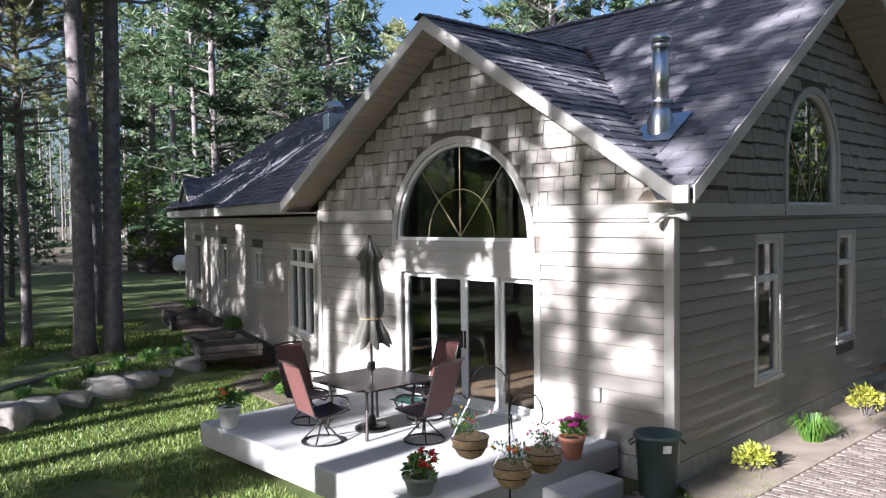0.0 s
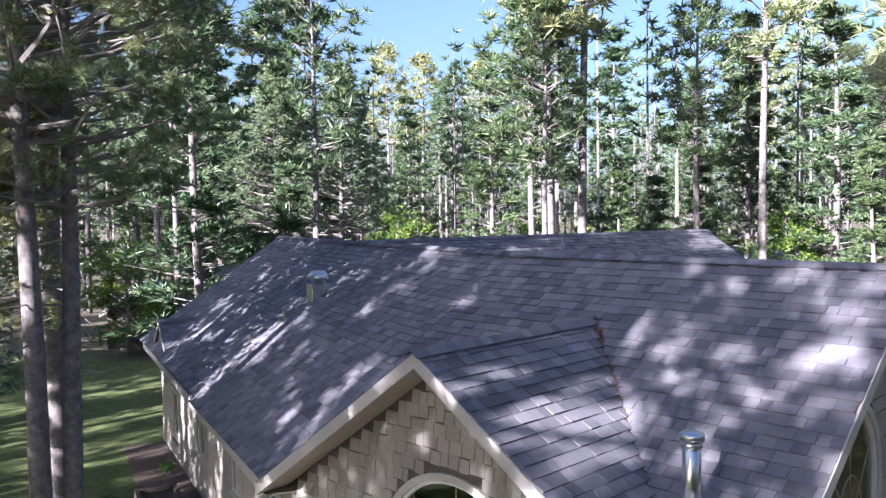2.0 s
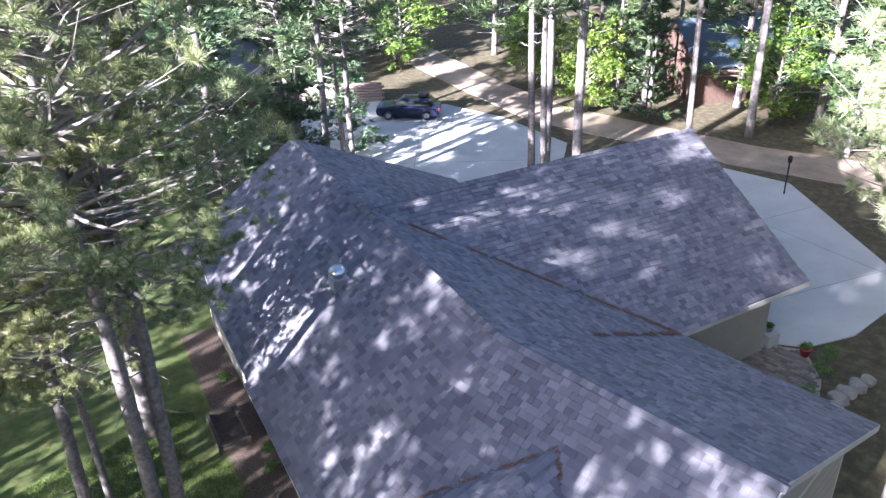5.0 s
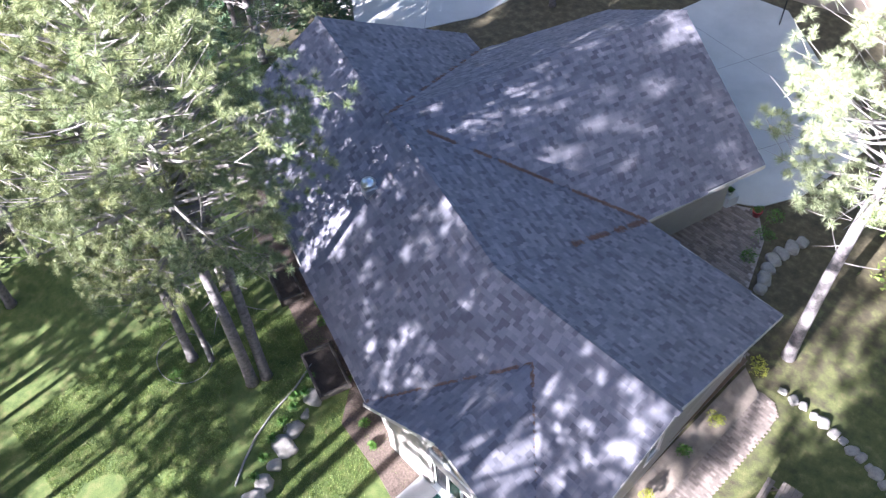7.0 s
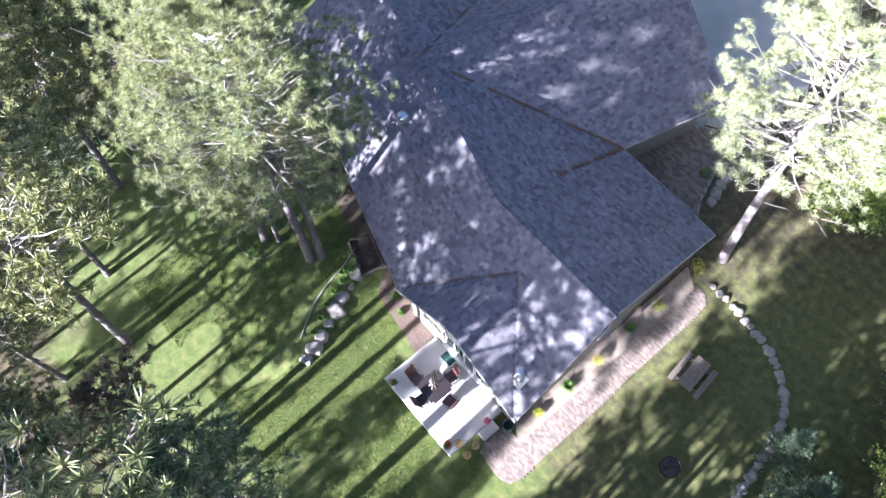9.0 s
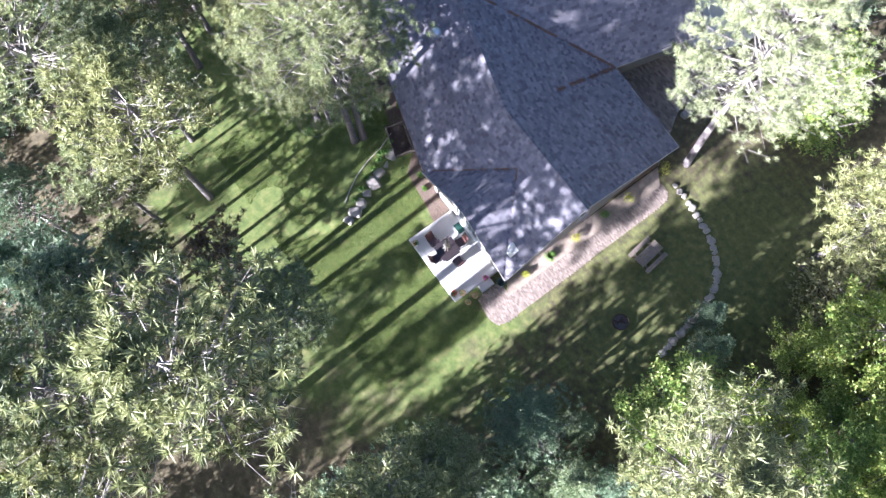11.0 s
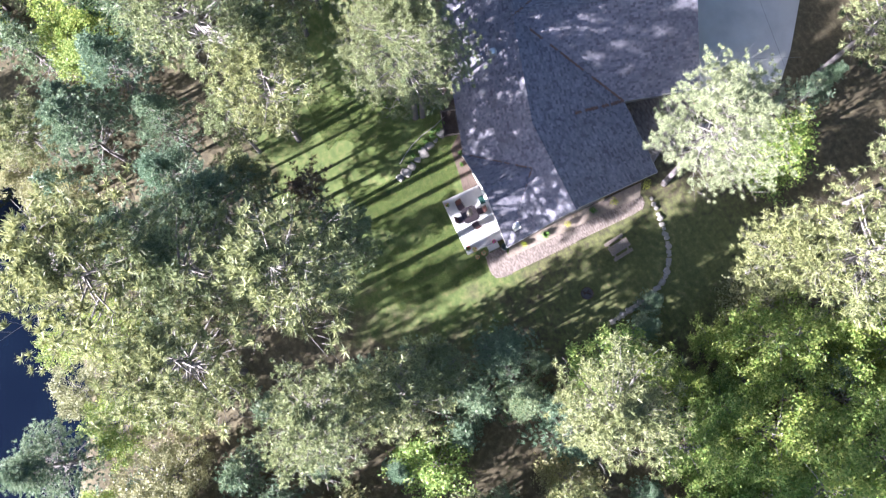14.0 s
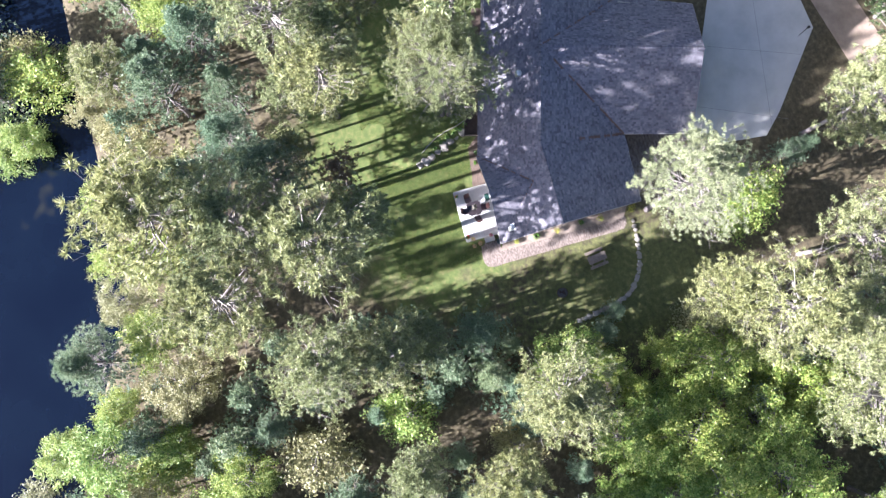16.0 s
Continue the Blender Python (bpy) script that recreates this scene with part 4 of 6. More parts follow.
TERRACOTTA = simple("terracotta", (0.40, 0.17, 0.10), 0.8, var=0.2)
WHITE_POT = simple("white_plastic_pot", (0.74, 0.73, 0.70), 0.45, var=0.06, bumpy=0.03)
GREY_POT = simple("grey_glazed_pot", (0.30, 0.33, 0.30), 0.35, var=0.15)
RED_POT = simple("red_glazed_pot", (0.30, 0.02, 0.03), 0.3, var=0.15)
COCO = simple("coco_fibre", (0.42, 0.29, 0.16), 0.95, var=0.4, scale=18, bumpy=0.9, fine=70)
Z0 = 0.45
flower_pot("flower_pot", -10.42, 5.16, Z0, 0.17, 0.3, WHITE_POT, "white fluted pot with orange and yellow flowers", 1, [(ORANGE_FLOWER, 2, 0.04), (YELLOW_FLOWER, 3, 0.025)], SHRUB, True)
flower_pot("flower_pot", -6.42, 5.24, Z0, 0.19, 0.2, GREY_POT, "grey pot of red geraniums on the patio edge", 2, [(RED_FLOWER, 4, 0.055)], SHRUB)
flower_pot("flower_pot", -6.03, 7.38, Z0, 0.16, 0.27, TERRACOTTA, "terracotta pot with magenta petunias", 3, [(PINK_FLOWER, 7, 0.04)], SHRUB)

# hanging baskets on a shepherd's hook
hook = thing("shepherd_hook", (-5.74, 5.92, 0.06), 0, "black iron double shepherd's hook standing in the lawn edge", "plant hanger")
bm = bmesh.new()
tube(bm, [(0, 0, -0.2), (0, 0, 1.72)], 0.011, 8)
part("pole", bm, BLACK_METAL, hook)
CR = Vector((0.71, 0.70, 0))
HANG = []
for side, out, top in ((-1, 0.42, 1.78), (1, 0.36, 1.5)):
    d = CR * side
    bm = bmesh.new()
    pts = [Vector((0, 0, top - 0.35)) + Vector((0, 0, 0))]
    pts += [d * (out / 2) * (1 - math.cos(math.pi * i / 10)) + Vector((0, 0, top - 0.28 + 0.26 * math.sin(math.pi * i / 10))) for i in range(11)]
    e = d * out + Vector((0, 0, top - 0.28))
    pts += [e + Vector((0, 0, -0.07)) - d * 0.02, e + Vector((0, 0, -0.1)) + d * 0.03, e + Vector((0, 0, -0.06)) + d * 0.07]
    tube(bm, pts, 0.008, 6)
    part("arm", bm, BLACK_METAL, hook)
    HANG.append(e + Vector((-5.74, 5.92, -0.04)))
bm = bmesh.new()
tube(bm, [(0, 0, 1.2), Vector((0.25, -0.25, 1.32)), Vector((0.33, -0.33, 1.2))], 0.008, 6)
part("arm", bm, BLACK_METAL, hook)
HANG.append(Vector((-5.74 + 0.33, 5.92 - 0.33, 1.26)))


def hanging_basket(p, zrim, r, seed, flowers, label):
    root = thing("hanging_basket", (p.x, p.y, zrim), 0, label, "hanging basket", "hanging baskets")
    bm = bmesh.new()
    lathe(bm, [(0.04, -0.24), (r * 0.6, -0.2), (r * 0.9, -0.1), (r, 0), (r * 0.9, 0.0), (0.01, -0.03)], 28, close=False)
    for v in bm.verts:
        an = math.atan2(v.co.y, v.co.x)
        k = 1 + 0.035 * math.cos(an * 14)
        v.co.x, v.co.y = v.co.x * k, v.co.y * k
    part("liner", bm, COCO, root, "tan coco fibre liner", True)
    for zz, rr in ((0, r * 1.02), (-0.1, r * 0.96)):
        bm = bmesh.new()
        tube(bm, [(rr * math.cos(i * math.tau / 24), rr * math.sin(i * math.tau / 24), zz) for i in range(25)], 0.005, 4, False)
        part("wire_hoop", bm, BLACK_METAL, root)
    for k in range(3):
        an = k * math.tau / 3
        bm = bmesh.new()
        tube(bm, [(r * math.cos(an), r * math.sin(an), 0), (0, 0, p.z - zrim)], 0.003, 4, False)
        part("chain", bm, GALV, root)
    rng_ = random.Random(seed)
    verts, faces = [], []
    for _ in range(8):
        an, q = rng_.random() * 6.28, rng_.random() * r * 0.8
        leaf_ball(verts, faces, Vector((q * math.cos(an), q * math.sin(an), rng_.uniform(0.0, 0.16))), 0.09, 26, 0.038, rng_)
    raw("leaves", verts, faces, SHRUB, root)
    for m, n, br in flowers:
        blooms(root, [(rng_.uniform(-1, 1) * r, rng_.uniform(-1, 1) * r, rng_.uniform(0.08, 0.3)) for _ in range(n)], br, m)


hanging_basket(HANG[0], 1.06, 0.2, 11, [(RED_FLOWER, 7, 0.018), (YELLOW_FLOWER, 4, 0.018)], "coco-lined basket with trailing plants and small red flowers")
hanging_basket(HANG[1], 0.9, 0.2, 12, [(RED_FLOWER, 6, 0.02), (PINK_FLOWER, 3, 0.022)], "coco-lined basket of mixed flowers on the lower hook")
hanging_basket(HANG[2], 0.9, 0.2, 13, [(ORANGE_FLOWER, 3, 0.035), (YELLOW_FLOWER, 2, 0.03)], "coco-lined basket with orange blossoms")

# ---- patio furniture ----
SLING_RED = simple("rust_sling_mesh", (0.095, 0.036, 0.03), 0.7, var=0.25, scale=30, bumpy=0.3, fine=180)
SLING_DARK = simple("aubergine_sling_mesh", (0.055, 0.035, 0.045), 0.65, var=0.25, scale=30, bumpy=0.3, fine=180)
BRONZE = simple("dark_bronze_frame", (0.03, 0.024, 0.022), 0.35, 0.5, var=0.3, bumpy=0.05)
TILE_TOP = simple("dark_glass_tabletop", (0.03, 0.024, 0.026), 0.22, var=0.3, scale=14, bumpy=0.0)
UMBRELLA = simple("taupe_canvas", (0.125, 0.118, 0.1), 0.9, var=0.2, scale=5, bumpy=0.3, fine=120)


def sheet(bm, rows):
    g = [[bm.verts.new(p) for p in r] for r in rows]
    for a, b in zip(g, g[1:]):
        for i in range(len(a) - 1):
            bm.faces.new((a[i], a[i + 1], b[i + 1], b[i]))


def swivel_chair(label):
    """A high-backed sling chair on a round swivel base, facing +y."""
    c = thing("patio_chair", (0, 0, 0), 0, label, "chair", "chairs round the patio table")
    w_ = 0.25
    prof = [(0.27, 0.44), (0.2, 0.42), (0.0, 0.39), (-0.18, 0.385), (-0.23, 0.43), (-0.29, 0.62), (-0.36, 0.85), (-0.43, 1.06), (-0.48, 1.1)]
    for nm, seg, m in (("seat", prof[:5], SLING_DARK), ("backrest", prof[4:], SLING_RED)):
        bm = bmesh.new()
        sheet(bm, [[(-w_, y, z), (-w_ * 0.4, y + 0.012, z - 0.012), (w_ * 0.4, y + 0.012, z - 0.012), (w_, y, z)] for y, z in seg])
        got = bmesh.ops.extrude_face_region(bm, geom=bm.faces[:])
        bmesh.ops.translate(bm, vec=(0, -0.006, -0.008), verts=[g for g in got["geom"] if isinstance(g, bmesh.types.BMVert)])
        part(nm, bm, m, c)
    for sx in (-1, 1):
        bm = bmesh.new()
        tube(bm, [(sx * (w_ + 0.012), y, z) for y, z in prof], 0.015, 7)
        part("side_rail", bm, BRONZE, c)
        bm = bmesh.new()
        a = sx * (w_ + 0.045)
        tube(bm, [(sx * (w_ + 0.012), -0.29, 0.66), (a, -0.15, 0.67), (a, 0.1, 0.65), (a, 0.22, 0.6), (a, 0.25, 0.53), (a, 0.2, 0.47), (a, 0.12, 0.5), (a, 0.13, 0.56)], 0.014, 7)
        part("armrest", bm, BRONZE, c)
    bm = bmesh.new()
    tube(bm, [(-w_, -0.48, 1.1), (0, -0.49, 1.115), (w_, -0.48, 1.1)], 0.015, 6)
    part("top_rail", bm, BRONZE, c)
    bm = bmesh.new()
    lathe(bm, [(0.06, 0.34), (0.06, 0.37), (0.035, 0.3), (0.03, 0.24)], 12, close=True)
    part("swivel_hub", bm, BRONZE, c)
    for k in range(4):
        an = math.radians(45 + 90 * k)
        u_ = Vector((math.cos(an), math.sin(an), 0))
        bm = bmesh.new()
        tube(bm, [u_ * 0.02 + Vector((0, 0, 0.28)), u_ * 0.09 + Vector((0, 0, 0.2)), u_ * 0.2 + Vector((0, 0, 0.09)), u_ * 0.27 + Vector((0, 0, 0.02))], 0.012, 6)
        part("leg", bm, BRONZE, c)
        bm = bmesh.new()
        tube(bm, [Vector((0, 0, 0.36)), u_ * 0.2 + Vector((0, 0, 0.375))], 0.011, 5)
        part("seat_brace", bm, BRONZE, c)
    bm = bmesh.new()
    tube(bm, [(0.27 * math.cos(i * math.tau / 28), 0.27 * math.sin(i * math.tau / 28), 0.014) for i in range(29)], 0.014, 6, False)
    part("base_ring", bm, BRONZE, c)
    return c


TX, TY = -8.85, 6.52
ch = swivel_chair("rust-coloured sling swivel chair with dark metal frame")
ch.matrix_basis = pose(TX - 0.98, TY - 0.38, Z0, 0, 0, -82)
copy_thing(ch, pose(TX + 0.05, TY + 0.95, Z0, 0, 0, 172))
copy_thing(ch, pose(TX + 0.02, TY - 0.86, Z0, 0, 0, -8))
copy_thing(ch, pose(TX + 0.95, TY + 0.12, Z0, 0, 0, 98))

table = thing("patio_table", (TX, TY, Z0), 0, "square dark glass-topped patio table with metal frame", "table")
bm = bmesh.new()
box(bm, (-0.66, -0.66, 0.69), (0.66, 0.66, 0.715))
bmesh.ops.bevel(bm, geom=[e for e in bm.edges if abs(e.verts[0].co.z - e.verts[1].co.z) > 0.01], offset=0.13, segments=4, affect='EDGES')
part("tabletop", bm, TILE_TOP, table)
for sx, sy in ((-1, -1), (1, -1), (1, 1), (-1, 1)):
    bm = bmesh.new()
    tube(bm, [(sx * 0.43, sy * 0.43, 0.69), (sx * 0.4, sy * 0.4, 0.4), (sx * 0.45, sy * 0.45, 0.0)], 0.022, 7)
    part("leg", bm, BRONZE, table)
    bm = bmesh.new()
    a, b = (sx, sy), (-sy, sx)
    tube(bm, [(0.42 * a[0], 0.42 * a[1], 0.64), (0.42 * b[0], 0.42 * b[1], 0.64)], 0.014, 6)
    part("apron_rail", bm, BRONZE, table)

umb = thing("patio_umbrella", (TX, TY, Z0), 0, "closed taupe canvas umbrella standing through the table", "umbrella")
bm = bmesh.new()
lathe(bm, [(0.25, 0.0), (0.25, 0.03), (0.2, 0.06), (0.06, 0.075), (0.04, 0.2), (0.03, 0.2)], 24)
part("base", bm, BLACK_METAL, umb, "round black umbrella base")
bm = bmesh.new()
tube(bm, [(0, 0, 0.05), (0, 0, 2.72)], 0.019, 8)
part("pole", bm, BRONZE, umb)
bm = bmesh.new()
prof = [(2.68, 0.03), (2.57, 0.09), (2.4, 0.2), (2.33, 0.13), (2.16, 0.15), (1.92, 0.185), (1.65, 0.2), (1.56, 0.15), (1.47, 0.18), (1.33, 0.26), (1.2, 0.31)]
N = 48
rings = []
for z, r in prof:
    ring = []
    for i in range(N):
        an = i * math.tau / N
        fold = 0.5 + 0.5 * math.cos(an * 8 + 0.5 * math.sin(z * 3))
        tie = 0.35 if abs(z - 1.56) < 0.05 else 1
        rr = r * (1 - 0.46 * tie * fold) + 0.008 * math.sin(an * 3 + z * 9)
        zz = z - (0.1 * (0.5 - fold) if z < 1.25 else 0) + (0.05 * fold if abs(z - 2.4) < 0.01 else 0)
        ring.append(bm.verts.new((rr * math.cos(an), rr * math.sin(an), zz)))
    rings.append(ring)
for q, w2 in zip(rings, rings[1:]):
    for i in range(N):
        bm.faces.new((q[i], q[(i + 1) % N], w2[(i + 1) % N], w2[i]))
part("canopy", bm, UMBRELLA, umb, "folded taupe canvas canopy", True)
bm = bmesh.new()
tube(bm, [(0.165 * math.cos(i * math.tau / 20), 0.165 * math.sin(i * math.tau / 20), 1.56) for i in range(21)], 0.008, 5, False)
part("tie_strap", bm, simple("tan_strap", (0.35, 0.27, 0.13), 0.8), umb)
part("crank_box", boxed((-0.03, -0.05, 0.83), (0.03, 0.05, 0.95), 0.01), BLACK_METAL, umb)
bm = bmesh.new()
tube(bm, [(0.0, -0.05, 0.9), (0.02, -0.09, 0.92), (0.02, -0.09, 0.8)], 0.007, 5)
part("crank_handle", bm, GALV, umb)

mat_ob = part("door_mat", boxed((-10.05, 7.82, Z0 + 0.001), (-9.35, 8.25, Z0 + 0.016), 0.005), simple("green_turf_mat", (0.01, 0.05, 0.04), 0.95, var=0.4, scale=60, bumpy=0.8))
tagged(mat_ob, "dark green door mat by the patio door", "door mat")

# dustbin
BIN_GREEN = simple("dark_green_plastic", (0.045, 0.075, 0.07), 0.5, var=0.2, scale=5, bumpy=0.1)
bin_ = thing("dustbin", (-5.25, 8.02, 0.0), 0, "open dark green plastic dustbin beside the house corner", "dustbin")
bm = bmesh.new()
lathe(bm, [(0.2, 0), (0.21, 0.02), (0.255, 0.72), (0.285, 0.73), (0.285, 0.78), (0.25, 0.78), (0.2, 0.04), (0.01, 0.04)], 28, close=False)
part("barrel", bm, BIN_GREEN, bin_, smooth=True)
for s_ in (-1, 1):
    bm = bmesh.new()
    d = CR * s_
    q = Vector((-CR.y, CR.x, 0)) * 0.06
    tube(bm, [d * 0.27 - q + Vector((0, 0, 0.7)), d * 0.33 - q + Vector((0, 0, 0.66)), d * 0.33 + q + Vector((0, 0, 0.66)), d * 0.27 + q + Vector((0, 0, 0.7))], 0.012, 6)
    part("handle", bm, BIN_GREEN, bin_)
bm = bmesh.new()
d = Vector((0.74, -0.67, 0))
q = Vector((-d.y, d.x, 0)) * 0.05
o = d * 0.256 + Vector((0.03, 0.03, 0.6))
slab_pts = [o - q, o + q, o + q + Vector((0, 0, 0.09)) + d * 0.007, o - q + Vector((0, 0, 0.09)) + d * 0.007]
vs = [bm.verts.new(p + d * 0.006) for p in slab_pts] + [bm.verts.new(p - d * 0.004) for p in slab_pts]
for f in ((0, 1, 2, 3), (7, 6, 5, 4), (0, 4, 5, 1), (1, 5, 6, 2), (2, 6, 7, 3), (3, 7, 4, 0)):
    bm.faces.new([vs[i] for i in f])
part("sticker", bm, WHITE, bin_, "white paper label")

# floodlights under the corner eave
fl_ = thing("floodlight", (-5.25, 8.3, 3.42), 0, "white twin floodlight heads under the eave corner", "floodlight")
part("mounting_box", boxed((-0.06, -0.02, -0.05), (0.1, 0.08, 0.05), 0.01), WHITE, fl_)
for d in (Vector((-0.1, -0.16, -0.06)), Vector((0.22, -0.02, -0.03))):
    bm = bmesh.new()
    tube(bm, [(0, 0, 0), d * 0.4, d * 0.9, d * 1.25, d * 1.3], [0.02, 0.025, 0.055, 0.065, 0.03], 12)
    part("lamp_head", bm, WHITE, fl_, smooth=True)

# chimney pipe on the roof
PXY = (-5.78, 8.98)
pz = z_gf(PXY[1]) + 0.02
chim = thing("chimney_pipe", (*PXY, pz), 0, "shiny galvanised metal chimney pipe with cap and flashing", "chimney")
bm = bmesh.new()
lathe(bm, [(0.17, 0.0), (0.17, 0.12), (0.11, 0.33), (0.105, 0.33)], 20, close=False)
for v in bm.verts:
    if v.co.z < 0.01:
        v.co.z = GF * v.co.y
part("flashing_cone", bm, GALV, chim, smooth=True)
bm = bmesh.new()
pl = [(-0.3, -0.28), (0.3, -0.28), (0.3, 0.3), (-0.3, 0.3)]
slab(bm, [(x, y, GF * y + 0.025) for x, y in pl], 0.006)
part("flashing_plate", bm, GALV, chim)
bm = bmesh.new()
lathe(bm, [(0.105, 0.2), (0.105, 1.1), (0.1, 1.1)], 20)
part("flue", bm, GALV, chim, smooth=True)
for z, r, h in ((0.33, 0.16, 0.03), (1.05, 0.12, 0.05), (1.13, 0.14, 0.07)):
    bm = bmesh.new()
    lathe(bm, [(r * 0.7, z), (r, z + 0.005), (r, z + h), (r * 0.8, z + h + 0.02), (0.02, z + h + 0.03)], 20)
    part("collar" if z < 1.1 else "cap", bm, GALV, chim, smooth=True)

# roof vents on the long wing


def on_wing(s, d):
    p = BEND + U * s - V * d
    return Vector((p.x, p.y, RIDGE - SL_LF * d))


vp = on_wing(6.6, 1.9)
vent = thing("roof_vent", vp, math.degrees(-TH), "galvanised box vent with flared cap on the roof", "roof vent")
part("base_box", boxed((-0.25, -0.25, -0.2), (0.25, 0.27, 0.36), 0.01), GALV, vent)
bm = bmesh.new()
lathe(bm, [(0.17, 0.2), (0.17, 0.5), (0.31, 0.52), (0.29, 0.6), (0.18, 0.72), (0.02, 0.74)], 16)
part("flared_cap", bm, GALV, vent, smooth=True)
vp = on_wing(6.9, 2.75)
v2 = thing("vent_pipe", vp, 0, "small plumbing vent pipe with metal flashing", "vent pipe")
bm = bmesh.new()
tube(bm, [(0, 0, -0.1), (0, 0, 0.3)], 0.045, 10)
part("pipe", bm, GALV, v2)
bm = bmesh.new()
slab(bm, [p - vp + Vector((0, 0, 0.035)) for p in (on_wing(6.72, 2.93), on_wing(7.08, 2.93), on_wing(7.08, 2.5), on_wing(6.72, 2.5))], 0.006)
part("flashing_plate", bm, GALV, v2)
vp = on_wing(7.3, 3.6)
v3 = thing("vent_pipe", vp, 0, "small plumbing vent pipe low on the roof", "vent pipe")
bm = bmesh.new()
tube(bm, [(0, 0, -0.1), (0, 0, 0.28)], 0.04, 10)
part("pipe", bm, GALV, v3)
bm = bmesh.new()
slab(bm, [p - vp + Vector((0, 0, 0.035)) for p in (on_wing(7.12, 3.78), on_wing(7.48, 3.78), on_wing(7.48, 3.35), on_wing(7.12, 3.35))], 0.006)
part("flashing_plate", bm, GALV, v3)

# ---- planters, rocks, garden ----


def boulder(name, x, y, r, seed, label, group, flat=0.7, z=None, parent=None):
    rng_ = random.Random(seed)
    bm = bmesh.new()
    bmesh.ops.create_icosphere(bm, subdivisions=3, radius=1)
    sx, sy = rng_.uniform(0.85, 1.25), rng_.uniform(0.75, 1.0)
    off = Vector((seed * 3.1, seed * 1.7, 0))
    for v in bm.verts:
        n = v.co.normalized()
        k = 1 + 0.28 * noise.noise(n * 1.3 + off) + 0.08 * noise.noise(n * 4 + off)
        q = n * k
        q.x, q.y = max(-0.82, min(0.82, q.x)), max(-0.82, min(0.82, q.y))
        v.co = Vector((q.x * sx, q.y * sy, min(q.z, 0.75) * flat)) * r
    ob = part(name, bm, ROCK, None, smooth=True)
    ob.matrix_basis = pose(x, y, (ground_z(x, y) if z is None else z) + 0.1 * r, 0, 0, rng_.uniform(0, 360))
    return tagged(ob, label, "boulder", group)


ROWL = [(-17.6, 8.75), (-17.0, 8.1), (-16.5, 7.45), (-16.2, 6.75), (-15.95, 6.05), (-15.6, 5.35), (-15.25, 4.65), (-14.9, 3.95), (-14.65, 3.3), (-14.45, 2.65)]
for i, (x, y) in enumerate(ROWL):
    boulder("boulder", x, y, 0.35 + 0.08 * ((i * 7) % 3), i + 1, "pale tan boulder in a low garden wall", "boulders of the lawn wall", 0.72, 0.08)
ROWR = [(-3.8, 21.0), (-2.9, 21.0), (-2.0, 20.9), (-1.1, 20.75), (-0.3, 20.6), (0.4, 20.4), (1.1, 20.1), (1.7, 19.7), (2.2, 19.3), (2.6, 18.9), (2.9, 18.4), (3.1, 17.9), (3.3, 17.3), (3.45, 16.7), (3.55, 16.1), (3.65, 15.5), (3.75, 14.9), (3.85, 14.3), (3.92, 13.7), (4.0, 13.1)]
ROWR = [q for a, b in zip(ROWR, ROWR[1:]) for q in (a, ((a[0] + b[0]) / 2 + 0.06, (a[1] + b[1]) / 2 - 0.05))]
for i, (x, y) in enumerate(ROWR):
    boulder("boulder", x, y, 0.2 + 0.05 * ((i * 5) % 3), i + 30, "small grey boulder edging the side lawn", "boulders edging the side lawn", 0.6)
for i, (x, y) in enumerate([(-7.35, 28.3), (-7.5, 27.7), (-7.65, 27.1), (-7.7, 26.5), (-7.6, 25.9), (-7.4, 25.3), (-7.2, 24.7)]):
    boulder("boulder", x, y, 0.36 + 0.06 * (i % 2), i + 60, "whitish boulder beside the courtyard shrubs", "boulders by the courtyard", 0.7)

EDGING = simple("pale_edging", (0.24, 0.225, 0.20), 0.85)
edge_pts = [(-17.4, 8.4), (-16.95, 7.2), (-16.7, 6.0), (-16.3, 4.9), (-15.7, 3.9), (-15.2, 3.2)]
bm = bmesh.new()
tube(bm, [Vector((x - 0.25, y - 0.1, ground_z(x - 0.25, y - 0.1) + 0.03)) for x, y in edge_pts], 0.045, 6)
tagged(part("garden_edging", bm, EDGING), "pale curved edging strip behind the boulders", "edging")
ring_pts = [(-21.6 + 1.3 * math.cos(a), 4.7 + 1.1 * math.sin(a)) for a in [i * math.tau / 24 for i in range(25)]]
bm = bmesh.new()
tube(bm, [Vector((x, y, ground_z(x, y) + 0.0)) for x, y in ring_pts], 0.022, 6)
tagged(part("garden_edging", bm, EDGING), "curved edging ring round the pine trunks", "edging")


def planter_box(x, y, rz, lx, ly, h, label, soil):
    """A raised bed of stacked timbers, with soil inside."""
    root = thing("planter_box", (x, y, ground_z(x, y)), rz, label, "planter", "timber planters")
    courses = max(2, round(h / 0.16))
    for k in range(courses):
        z = k * h / courses
        dz = h / courses - 0.008
        for lo, hi in (((-lx / 2, -ly / 2, z), (lx / 2, -ly / 2 + 0.12, z + dz)), ((-lx / 2, ly / 2 - 0.12, z), (lx / 2, ly / 2, z + dz)), ((-lx / 2, -ly / 2 + 0.125, z), (-lx / 2 + 0.12, ly / 2 - 0.125, z + dz)), ((lx / 2 - 0.12, -ly / 2 + 0.125, z), (lx / 2, ly / 2 - 0.125, z + dz))):
            part("timber", boxed(lo, hi, 0.012), TIMBER, root)
    part("soil", boxed((-lx / 2 + 0.12, -ly / 2 + 0.12, 0.0), (lx / 2 - 0.12, ly / 2 - 0.12, soil)), DARK_SOIL, root)
    return root


